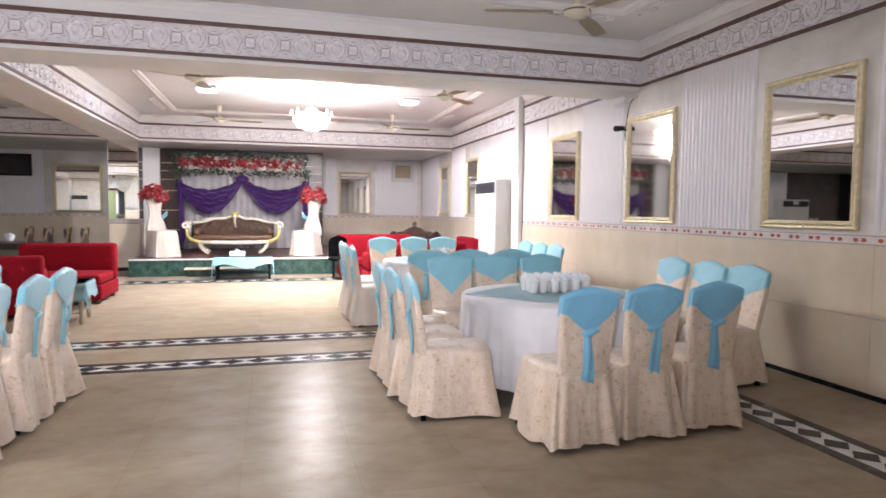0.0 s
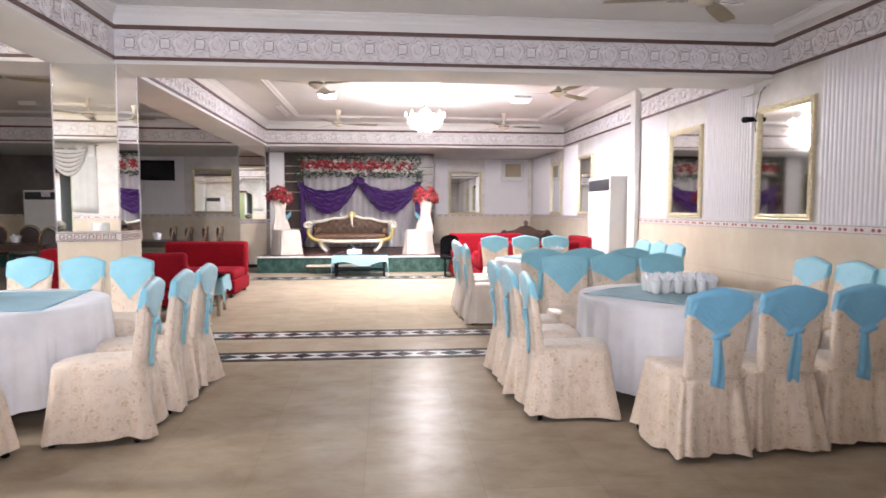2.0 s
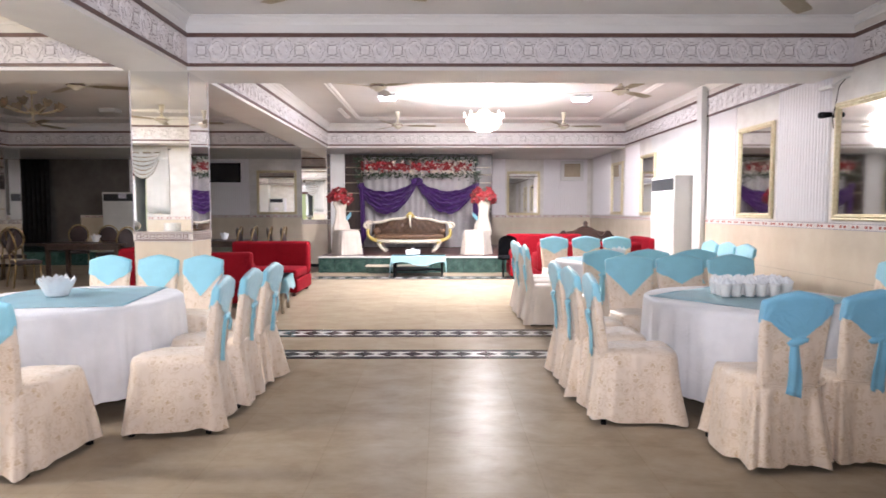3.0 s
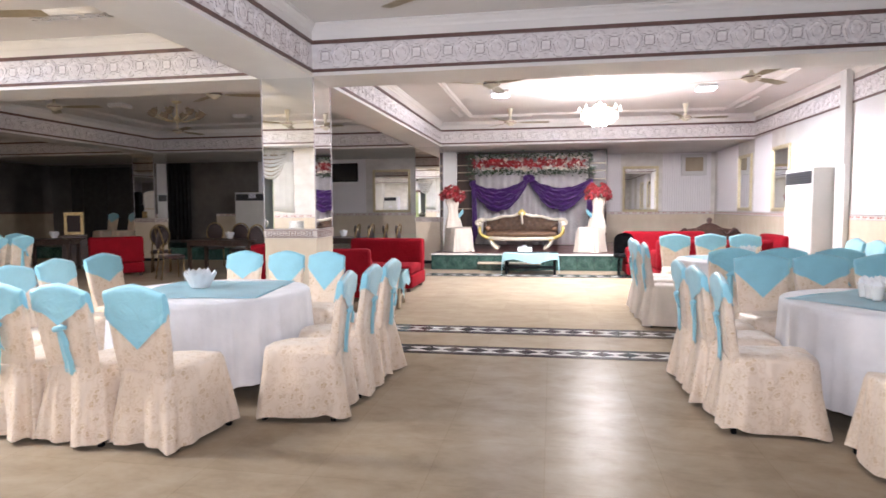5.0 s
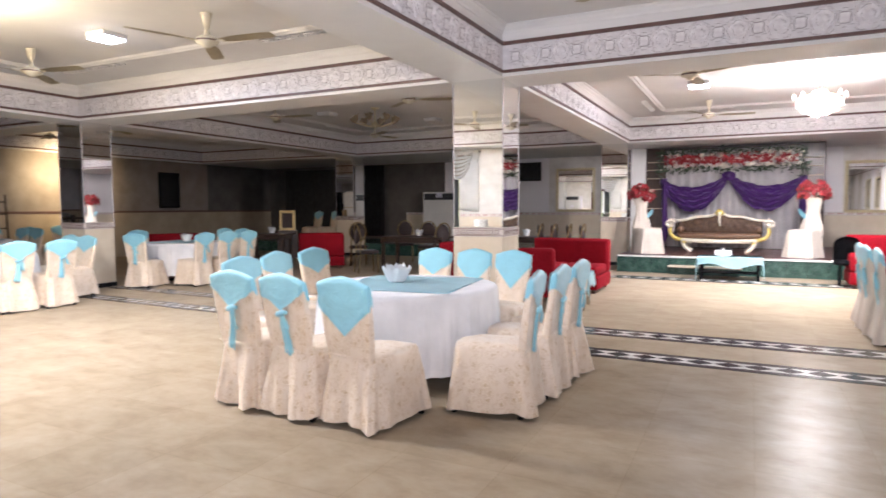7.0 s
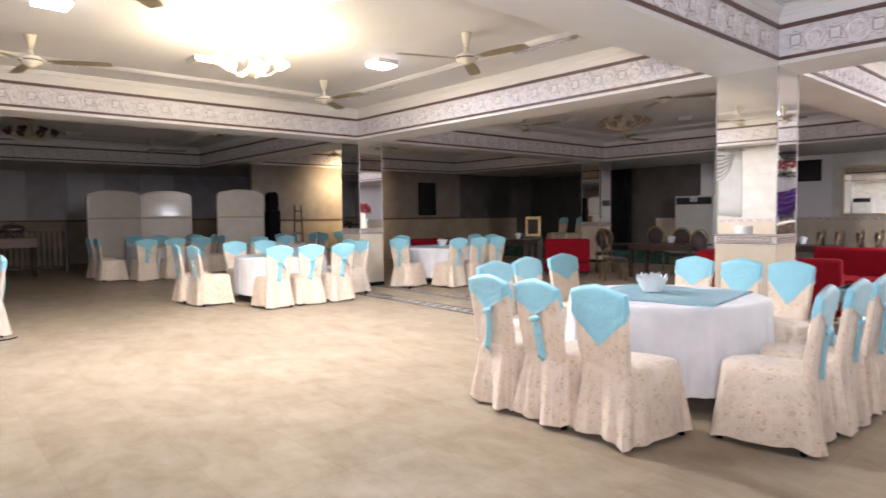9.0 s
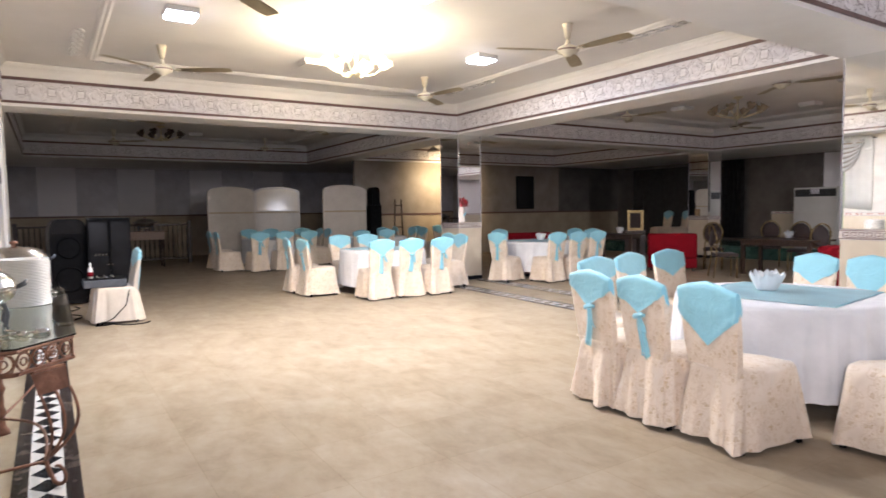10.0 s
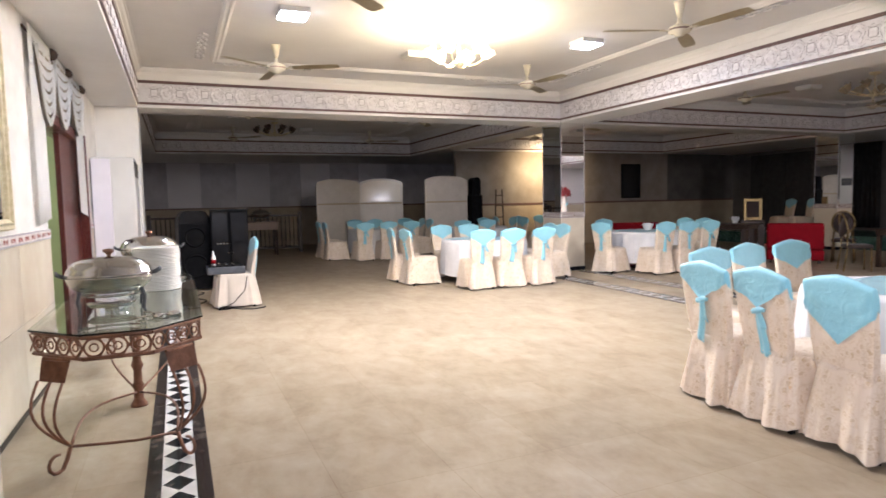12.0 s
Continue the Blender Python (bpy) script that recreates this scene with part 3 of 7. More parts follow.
def tiled_dado(m, length, name, first=0.0):
    """Cream slabs in two rows, a dado strip with red dots, a black skirting."""
    grout = setting("tile_bed", boxes((first, length, -0.002, 0.004, 0.0, 1.19)), M_GROUT, "joints behind cream wall tiles", "wall", m)
    x = first
    while x < length - 0.02:
        w = min(TILE_W, length - x)
        for z0, z1 in TILE_Z:
            key = (round(w, 3), z0)
            if key not in SLABS:
                SLABS[key] = part("tile", boxes((0.0015, w - 0.0015, 0.003, 0.012, z0, z1)), M_TILE, grout, m=pose(x, 0, 0))
            else:
                again(SLABS[key], pose(x, 0, 0), grout)
        x += w
    part("skirting", boxes((first, length, 0.003, 0.016, 0.0, 0.040)), M_BLACK_MARBLE, grout, "black marble skirting")
    strip = setting("dado_strip", boxes((first, length, -0.002, 0.016, 1.197, 1.253)), M_DADO, "cream tile border with paired red dots", "border", m)
    part("edge", boxes((first, length, -0.002, 0.019, 1.186, 1.196)), M_DADO_GREY, strip)
    part("edge", boxes((first, length, -0.002, 0.019, 1.254, 1.264)), M_DADO_GREY, strip)
    dots = bmesh.new()
    n = int((length - first) / 0.21)
    for k in range(n):
        for d in (0.06, 0.13):
            c = first + 0.21 * k + d
            ring = [dots.verts.new((c + 0.023 * math.cos(a), 0.0185, 1.225 + 0.017 * math.sin(a))) for a in [j * math.pi / 4 for j in range(8)]]
            back = [dots.verts.new((v.co.x, 0.015, v.co.z)) for v in ring]
            dots.faces.new(ring)
            for j in range(8):
                dots.faces.new((ring[j], ring[(j + 1) % 8], back[(j + 1) % 8], back[j]))
    tagged(part("dots", dots, M_DADO_RED, strip, "glazed dark red dots"), kind="stuff")


SLABS = {}
tiled_dado(side(XE, YS, "W"), YN - YS, "east")
tiled_dado(side(XE, YN, "S"), XE + 10.8, "north")
tiled_dado(side(DOOR[1], YS, "N"), XE - DOOR[1], "south")
tiled_dado(side(-10.5, YS, "N"), DOOR[0] - 0.1 + 10.5, "south")


RIB = None


def fluted(m, u0, u1, z0=1.27, z1=2.975):
    """A white fluted panel: half-round ribs on a thin board."""
    global RIB
    panel = setting("fluted_panel", boxes((u0, u1, -0.002, 0.006, z0, z1)), M_FLUTE, "white vertically fluted wall panel", "wall panel", m)
    n = max(1, round((u1 - u0) / 0.062))
    w = (u1 - u0) / n
    for k in range(n):
        mm = Matrix.Translation((u0 + w * (k + 0.5), 0, z0)) @ Matrix.Diagonal((w, 1, z1 - z0, 1))
        if RIB is None:
            bm = bmesh.new()
            prof = [(-0.40, 0.005), (-0.30, 0.014), (-0.12, 0.0185), (0.12, 0.0185), (0.30, 0.014), (0.40, 0.005)]
            lo = [bm.verts.new((a, b, 0)) for a, b in prof]
            hi = [bm.verts.new((a, b, 1)) for a, b in prof]
            for j in range(5):
                bm.faces.new((lo[j], lo[j + 1], hi[j + 1], hi[j]))
            bm.faces.new(lo)
            bm.faces.new(hi)
            RIB = part("rib", bm, M_FLUTE, panel, m=mm)
        else:
            again(RIB, mm, panel)
    return panel


E_FACE = side(XE, 0, "W")
for y0, y1 in ((0.2, 1.35), (2.48, 3.72), (4.98, 6.08), (7.28, 8.40), (9.60, 10.55), (14.2, 15.3), (16.6, 18.5)):
    fluted(E_FACE, y0, y1, 1.27, 2.975 if y1 < 15 else 2.93)
N_FACE = side(0, YN, "S")
for x0, x1 in ((1.22, 2.02), (3.18, 4.50), (-7.2, -5.7), (-9.3, -8.4)):
    fluted(N_FACE, -x1, -x0, 1.27, 2.93)
W_FACE = side(XW, 0, "E")
for y0, y1 in ((-0.31, 0.73), (1.90, 3.02), (4.12, 5.2), (6.3, 7.4)):
    fluted(W_FACE, -y1, -y0, 1.42, 2.93)
setting("wainscot", boxes((XW - 0.002, XW + 0.02, YS, YN, 0, 1.36)), M_TAN, "tan painted lower wall", "wall panel")
setting("wainscot", boxes((X_FAR_BAY, X_FAR_BAY + 0.02, 7.62, YN, 0, 1.30)), M_TAN, "tan painted lower wall", "wall panel")
setting("wainscot_rail", boxes((X_FAR_BAY, X_FAR_BAY + 0.035, 7.62, YN, 1.301, 1.36)), M_BROWN, "brown rail along the wall", "rail")
setting("wainscot_rail", boxes((XW, XW + 0.035, YS, YN, 1.361, 1.41)), M_BROWN, "brown rail along the wall", "rail")

# mosaic strips in the floor
DIAMOND = {}


def inlay(m, length, width, pitch, pieces=True, label="black and white diamond marble strip in the floor"):
    """Dark borders, a white band and black diamonds, flush with the floor."""
    e = width * 0.24
    band = setting("floor_inlay", boxes((0, length, e, width - e, -0.01, 0.0025)), M_WHITE_MARBLE, label, "floor strip", m)
    part("border", boxes((0, length, 0, e, -0.01, 0.003)), M_BROWN_MARBLE, band, "dark veined marble border")
    part("border", boxes((0, length, width - e, width, -0.01, 0.003)), M_BROWN_MARBLE, band, "dark veined marble border")
    h = (width / 2 - e) * 0.92
    d = [(-pitch * 0.46, 0), (0, -h), (pitch * 0.46, 0), (0, h)]
    n = int(length / pitch)
    if pieces:
        key = (width, pitch)
        for k in range(n):
            mm = pose(pitch * (k + 0.5), width / 2, 0)
            if key not in DIAMOND:
                DIAMOND[key] = part("diamond", prism(d, -0.004, 0.0045), M_BLACK_MARBLE, band, m=mm)
            else:
                again(DIAMOND[key], mm, band)
    else:
        bm = bmesh.new()
        for k in range(n):
            prism([(x + pitch * (k + 0.5), y + width / 2) for x, y in d], -0.004, 0.0045, bm)
        tagged(part("diamonds", bm, M_BLACK_MARBLE, band), kind="stuff")


inlay(pose(-2.72, 5.85, 0), 5.95, 0.37, 0.24)
inlay(pose(-10.40, 6.29, 0, 0, 0, -2.4), 7.0, 0.35, 0.24)
inlay(pose(-2.72, 6.86, 0), 7.32, 0.42, 0.24)
inlay(pose(-10.40, 7.26, 0, 0, 0, -2.4), 7.0, 0.36, 0.24)
inlay(pose(-2.6, 12.60, 0), 7.2, 0.55, 0.30, False)
inlay(pose(-10.3, -0.28, 0), 13.4, 0.32, 0.202)
inlay(pose(3.72, 0.1, 0, 0, 0, 90), 5.7, 0.38, 0.20)


# pillars clad in mirror above a tiled foot
def pillar(x0, x1, y0, y1, base_z=0.0, turn=0.0):
    cx, cy = (x0 + x1) / 2, (y0 + y1) / 2
    w, d = (x1 - x0) / 2, (y1 - y0) / 2
    p = thing("pillar", pose(cx, cy, base_z, 0, 0, turn), "square pillar clad in mirror above cream tiles", "pillar", "mirrored pillars")
    top = SOFFIT - base_z - 0.001
    part("core", boxes((-w + 0.03, w - 0.03, -d + 0.03, d - 0.03, 0, top)), M_PLASTER, p)
    for a, b, c, e in ((-w, w, -d, -d + 0.028), (-w, w, d - 0.028, d), (-w, -w + 0.028, -d + 0.029, d - 0.029), (w - 0.028, w, -d + 0.029, d - 0.029)):
        part("tile_facing", boxes((a, b, c, e, 0.08, 1.06 - base_z)), M_TILE, p, "cream tile facing")
    part("plinth", boxes((-w - 0.01, w + 0.01, -d - 0.01, d + 0.01, 0, 0.079)), M_BLACK_MARBLE, p)
    part("border_band", boxes((-w - 0.008, w + 0.008, -d - 0.008, d + 0.008, 1.061 - base_z, 1.170 - base_z)), M_DADO, p, "patterned tile border")
    key = bmesh.new()
    for zz in (1.070, 1.155):
        box(key, -w - 0.011, w + 0.011, -d - 0.011, d + 0.011, zz - base_z, zz + 0.008 - base_z)
    u = 0.0735
    for f in range(4):
        half, out = (w, d) if f % 2 == 0 else (d, w)
        n = int(2 * half / u)
        for k in range(n):
            a = -half + (2 * half - n * u) / 2 + u * k
            zb = 1.088 - base_z
            for x0, x1, z0, z1 in ((0, 0.009, 0, 0.056), (0.009, 0.056, 0.047, 0.056), (0.047, 0.056, 0.014, 0.047), (0.023, 0.047, 0.014, 0.022), (0.009, 0.0735, -0.004, 0.004)):
                e = out + 0.008
                c = {0: (a + x0, a + x1, -e - 0.003, -e), 1: (e, e + 0.003, a + x0, a + x1), 2: (a + x0, a + x1, e, e + 0.003), 3: (-e - 0.003, -e, a + x0, a + x1)}[f]
                box(key, *c, zb + z0, zb + z1)
    part("border_key", key, M_BROWN, p, "brown key pattern")
    z0, z1 = 1.175 - base_z, top
    for s in (-1, 1):
        part("mirror_panel", boxes((-w, w, min(s * d, s * (d - 0.02)), max(s * d, s * (d - 0.02)), z0, z1), bevel=0.003), M_MIRROR, p, "mirror glass panel")
        part("mirror_panel", boxes((min(s * w, s * (w - 0.02)), max(s * w, s * (w - 0.02)), -d + 0.021, d - 0.021, z0, z1), bevel=0.003), M_MIRROR, p, "mirror glass panel")
    for sx in (-1, 1):
        for sy in (-1, 1):
            part("edge_strip", boxes((sx * w - 0.005, sx * w + 0.005, sy * d - 0.005, sy * d + 0.005, z0, z1), bevel=0.002), M_DADO_GREY, p, "bright metal corner strip")
    return p


pillar(-3.36, -2.72, 6.97, 7.58, turn=1.7)
pillar(-11.16, -10.51, 6.95, 7.51)
pillar(-3.36, -2.73, 15.38, 15.86)
pillar(-11.28, -10.66, 15.38, 15.95)
setting("pilaster", boxes((-3.38, -2.72, YS, -0.84, 0, SOFFIT - 0.001)), M_TILE, "cream tiled pilaster on the wall", "pilaster")
setting("pilaster", boxes((-11.15, -10.52, YS, -0.53, 0, SOFFIT - 0.001)), M_PLASTER, "plain white pilaster on the wall", "pilaster")

# stage
setting("stage", boxes((-2.69, XE - 0.02, 13.97, YN, 0, 0.335), (XW, -2.70, 15.9, YN, 0, 0.335)), M_GREEN_MARBLE, "low stage faced with green marble", "stage")
n_face = 20
for k in range(n_face):
    x = -2.68 + k * (XE - 0.02 + 2.68) / n_face
    w = (XE - 0.02 + 2.68) / n_face
    if k == 0:
        face0 = setting("stage_front", boxes((-2.68, XE - 0.02, 13.965, 13.97, 0, 0.33)), M_BLACK, "dark joints of the stage front", "stage")
        slab0 = part("slab", boxes((0.004, w - 0.004, 13.952, 13.966, 0.004, 0.326)), M_GREEN_MARBLE, face0, m=pose(x, 0, 0))
    else:
        again(slab0, pose(x, 0, 0), face0)
setting("stage_edge", boxes((-2.69, XE - 0.02, 13.94, 14.14, 0.336, 0.366), bevel=0.006), M_WHITE_MARBLE, "pale marble nosing along the stage edge", "stage")
setting("stage_floor", boxes((-2.69, XE - 0.02, 14.141, YN - 0.02, 0.336, 0.362)), M_MAROON, "dark red stage floor", "stage")
setting("stage_return", boxes((-2.97, -2.56, 17.05, 17.20, 0.363, SOFFIT)), M_PLASTER, "white wall return beside the backdrop", "wall")


# ---------------------------------------------------------------- banquet chairs
def sup(a, n):
    c, s = math.cos(a), math.sin(a)
    return math.copysign(abs(c) ** (2 / n), c), math.copysign(abs(s) ** (2 / n), s)


def back_top(x):
    """Outline of the chair's crown: a low peak with sloping shoulders."""
    a = abs(x)
    return 0.985 - 0.050 * max(0, a - 0.045) / 0.17


BACK = [1.0]           # how wide the back is against the usual chair


def back_width(z):
    """Half the width of the padded back: wide at the shoulders, narrow above the seat."""
    return BACK[0] * (0.186 + 0.034 * min(1, max(0, (z - 0.47) / 0.34)) ** 0.8)


def back_point(a, s, grow=0.0, z_low=0.43):
    """A point on the padded back: a round its outline, s up it."""
    cx, cy = sup(a, 7.0)
    top = back_top(0.22 * cx) + grow
    z = z_low + s * (top - z_low)
    w = back_width(z) + grow
    th = 0.036 - 0.016 * max(0, (z - 0.45) / 0.52) + grow
    if s > 0.95:
        th *= max(0.2, 1 - ((s - 0.95) / 0.05) ** 2 * 0.7)
    return w * cx, -0.225 - 0.085 * max(0, (z - 0.43) / 0.55) + th * cy, z


def cover_mesh(seed):
    """Close-fitting back, and below the seat a seamed skirt that flares to the hem with loose folds and a pleat behind."""
    rng = random.Random(seed)
    bm = bmesh.new()
    n = 120
    waves = [(rng.choice((5, 7, 9, 11)), rng.uniform(0, 6.28), rng.uniform(0.5, 1)) for _ in range(3)]
    fine = [(rng.choice((17, 21, 26)), rng.uniform(0, 6.28)) for _ in range(2)]
    corner = [rng.uniform(0.022, 0.062) for _ in range(2)] + [rng.uniform(0.004, 0.034) for _ in range(2)]
    hem = [rng.uniform(0, 6.28) for _ in range(3)]
    lean = rng.uniform(-0.02, 0.02)
    levels = [0.0, 0.05, 0.12, 0.22, 0.34, 0.47, 0.6, 0.72, 0.83, 0.91, 0.96, 1.0]
    rings = []
    for s in levels:
        ring = []
        d = 1 - s
        for k in range(n):
            a = 2 * math.pi * k / n
            cx, cy = sup(a, 4.2)
            fold = sum(m * math.sin(f * a + p + 0.6 * s) for f, p, m in waves) * 0.016 * d ** 0.7
            fold += sum(abs(math.sin(f * a * 0.5 + p)) - 0.6 for f, p in fine) * 0.009 * d ** 0.5 * (1 if s < 0.95 else 0.3)
            pull = 0.0
            for q, c in enumerate(corner):          # the cloth hangs out in a cone at each corner of the seat
                g = math.cos(a - (math.pi / 4 + q * math.pi / 2))
                pull += c * max(0, g) ** 14 * d ** 1.15
            flare = (0.026 + 0.016 * abs(cx) ** 3) * d ** 1.1 + (0.026 * d * max(0, -cy) ** 3)
            off = flare + fold + pull
            if cy < -0.8:                            # the pleat behind opens towards the hem
                off -= 0.06 * d ** 0.7 * max(0, 1 - abs(cx - lean * 6) / (0.02 + 0.22 * d))
            soft = 1.0 if s < 0.95 else 0.99 if s < 1 else 0.965
            r = 1 + off / 0.25
            drop = 0.010 * math.sin(3 * a + hem[0]) + 0.007 * math.sin(8 * a + hem[1]) - 0.22 * pull
            z = 0.034 + s * (0.439 + 0.012 * math.sin(2 * a + hem[2])) + drop * d
            ring.append(bm.verts.new((0.212 * cx * r * soft, -0.008 + 0.268 * cy * r * soft, max(0.012, z))))
        rings.append(ring)
    mid = [bm.verts.new((0.6 * v.co.x, 0.012 + 0.6 * (v.co.y - 0.012), 0.492)) for v in rings[-1]]
    rings.append(mid)
    for u, w in zip(rings, rings[1:]):
        for k in range(n):
            q = (k + 1) % n
            bm.faces.new((u[k], u[q], w[q], w[k]))
    bm.faces.new(mid)
    nb = 48
    rows = []
    for s in [0, 0.06, 0.12, 0.2, 0.3, 0.4, 0.55, 0.7, 0.82, 0.92, 0.965, 0.99, 1.0]:
        row = []
        for k in range(nb):
            a = 2 * math.pi * k / nb
            x, y, z = back_point(a, s, 0.0025 * math.sin(7 * a + 9 * s + hem[0]) * math.sin(math.pi * min(1, s * 1.4)) ** 2 if s < 0.7 else 0.0)
            row.append(bm.verts.new((x, y, z)))
        rows.append(row)
    for u, w in zip(rows, rows[1:]):
        for k in range(nb):
            q = (k + 1) % nb
            bm.faces.new((u[k], u[q], w[q], w[k]))
    bm.faces.new(rows[-1])
    # the skirt's seam, a thin roll of cloth across the back
    seam = [(0.200 * math.sin(u), -0.262 - 0.016 * math.cos(u), 0.470 + 0.006 * math.sin(6 * u + hem[1])) for u in [-1.45 + 0.145 * k for k in range(21)]]
    tube(seam, 0.0035, 6, bm)
    return bm


def sash_mesh(seed, tip, tied):
    """Satin cap pulled over the top of the back, its lower edge running to a point or gathered to a knot."""
    rng = random.Random(seed)
    bm = bmesh.new()
    nb, nv = 72, 16
    ph = rng.uniform(0, 6.28)
    skew = rng.uniform(-0.03, 0.03)
    rows = []
    for j in range(nv + 1):
        v = j / nv
        row = []
        for k in range(nb):
            a = 2 * math.pi * k / nb
            cx, cy = sup(a, 7.0)
            edge = (0.855 if tied else 0.775) + skew * cx if cy < 0 else 0.82
            reach = abs(cx - 0.3 * skew) ** (0.9 if tied else 1.0)
            zl = tip + (edge - tip) * reach + (0.006 * math.sin(11 * cx + ph) if tied else 0)
            x, y, z = back_point(a, 1.0, 0.007)
            zz = z - v * (z - zl)
            s = (zz - 0.43) / (z - 0.43)
            g = 0.006 + 0.002 * math.sin(9 * a + ph + 5 * v) * v
            if cy < 0:          # folds swing down from the shoulders
                if tied:
                    g += (0.002 + 0.004 * v) * max(0, math.sin((zz + 0.16 * cx * cx) * 95 + ph + 2 * cx)) * (0.25 + v) * (1 - 0.5 * abs(cx))
                    g += 0.012 * v ** 3 * max(0, 1 - abs(cx) * 2.2)
                else:
                    g += 0.0035 * math.sin((zz * 1.0 - 0.20 * abs(cx)) * 60 + ph) * v
            px, py, pz = back_point(a, s, g)
            row.append(bm.verts.new((px, py, pz)))
        rows.append(row)
    for u, w in zip(rows, rows[1:]):
        for k in range(nb):
            q = (k + 1) % nb
            bm.faces.new((u[k], u[q], w[q], w[k]))
    bm.faces.new(rows[0])
    return bm


def back_line(z):
    return -0.225 - 0.085 * max(0, (z - 0.43) / 0.55) - 0.036 + 0.016 * max(0, (z - 0.45) / 0.52)


def tail_mesh(seed, which=0):
    """A hanging end of the sash, narrow at the knot, folded along its length."""
    rng = random.Random(seed * 7 + which)
    bm = bmesh.new()
    lean, ph = rng.uniform(-0.035, 0.035), rng.uniform(0, 6)
    length = rng.uniform(0.24, 0.32) if which == 0 else rng.uniform(0.10, 0.16)
    rings = []
    for j in range(11):
        v = j / 10
        z = 0.715 - length * v
        w = (0.020 + 0.022 * v ** 0.6) * (1 - 0.2 * which)
        y0 = back_line(z) - 0.022 - 0.010 * math.sin(2.4 * v + ph)
        x0 = lean * v + 0.006 * math.sin(5 * v + ph) + which * 0.035 * (0.4 + v)
        ring = []
        for k in range(18):
            a = 2 * math.pi * k / 18
            x = w * math.cos(a)
            y = 0.005 * math.sin(a) + 0.006 * math.sin(x * 120 + ph + v)
            ring.append(bm.verts.new((x0 + x, y0 + y, z - 0.012 * v * math.cos(a))))
        rings.append(ring)
    for u, w in zip(rings, rings[1:]):
        for k in range(18):
            q = (k + 1) % 18
            bm.faces.new((u[k], u[q], w[q], w[k]))
    bm.faces.new(rings[0])
    bm.faces.new(rings[-1])
    return bm


def knot_mesh():
    bm = bmesh.new()
    bmesh.ops.create_icosphere(bm, subdivisions=3, radius=1)
    for v in bm.verts:
        x, y, z = v.co
        ridge = 1 + 0.10 * math.sin(14 * z + 4 * x) + 0.06 * math.sin(9 * x)
        v.co = Vector((x * 0.060 * ridge, back_line(0.715) - 0.018 + y * 0.018 * ridge, z * 0.022 * ridge + 0.717 + 0.010 * math.sin(25 * x * 0.06)))
    return bm


def chair_master(seed, tied, sash_mat=None, cover=None, front=0.70, back=1.0):
    BACK[0] = back
    c = thing("banquet_chair", Matrix(), "banquet chair in a beige brocade cover with a turquoise satin cap", "chair", "covered banquet chairs")
    part("cover", cover_mesh(seed), cover or M_COVER, c, "floor-length beige brocade cover", True)
    part("sash", sash_mesh(seed, front if tied else 0.60, tied), sash_mat or M_SASH, c, "turquoise satin cap", True)
    if tied:
        part("knot", knot_mesh(), sash_mat or M_SASH, c, "turquoise satin knot", True)
        part("tail", tail_mesh(seed), sash_mat or M_SASH, c, "turquoise satin tail", True)
        if sash_mat is None:
            part("tail", tail_mesh(seed, 1), M_SASH, c, "turquoise satin tail", True)
    for x in (-0.2, 0.2):
        for y in (-0.235, 0.235):
            part("foot", boxes((x - 0.016, x + 0.016, y - 0.016, y + 0.016, 0, 0.06), bevel=0.003), M_BLACK, c, "black metal foot")
    return c


MASTERS = {"k": chair_master(3, True), "k2": chair_master(8, True, front=0.72), "b": chair_master(11, False), "d": chair_master(5, True, M_SASH_DEEP, back=0.84), "d2": chair_master(17, True, M_SASH_DEEP, front=0.69, back=0.84),
           "k3": chair_master(29, True, front=0.71), "nb": chair_master(41, False, back=0.84), "nk": chair_master(43, True, back=0.84),
           "p": chair_master(21, True, None, M_COVER_PLAIN)}
USED = set()


def chair(x, y, turn=0.0, kind="k", z=0.0, slim=1.0):
    m = pose(x, y, z, 0, 0, turn) @ Matrix.Diagonal((slim, 1, 1, 1))
    c = MASTERS[kind]
    if kind not in USED:
        USED.add(kind)
        c.matrix_basis = m
        return c
    return copy_thing(c, m)


NORTH, WEST, SOUTH, EAST = 0, 90, 180, -90       # the way a chair faces
# round the table by the mirrored pillar
for x, y, r, k in ((-3.27, 3.54, -7, "k3"), (-2.78, 3.51, -10, "k2"), (-2.29, 3.51, -10, "b"),
                   (-1.65, 4.06, 96, "k"), (-1.62, 4.59, 91, "k2"), (-1.60, 5.11, 88, "k3"),
                   (-3.07, 5.64, 182, "nk"), (-2.63, 5.66, 180, "nb"), (-2.20, 5.63, 178, "nb"),
                   (-3.86, 4.20, -90, "k"), (-4.01, 4.85, -86, "k2"), (-4.05, 5.45, -94, "k")):
    chair(x, y, r, k)
# round the table by the papered wall
for x, y, r, k in ((1.96, 3.59, 2, "d"), (2.46, 3.65, -2, "d2"), (2.95, 3.69, -3, "d"),
                   (1.40, 4.23, -94, "k"), (1.36, 4.74, -88, "k3"), (1.34, 5.23, -90, "k"),
                   (1.87, 5.65, 178, "b"), (2.38, 5.67, 181, "k"), (2.87, 5.64, 183, "k2"),
                   (3.80, 4.41, 92, "k"), (3.77, 4.88, 88, "k2"), (3.73, 5.35, 90, "k")):
    chair(x, y, r, k)
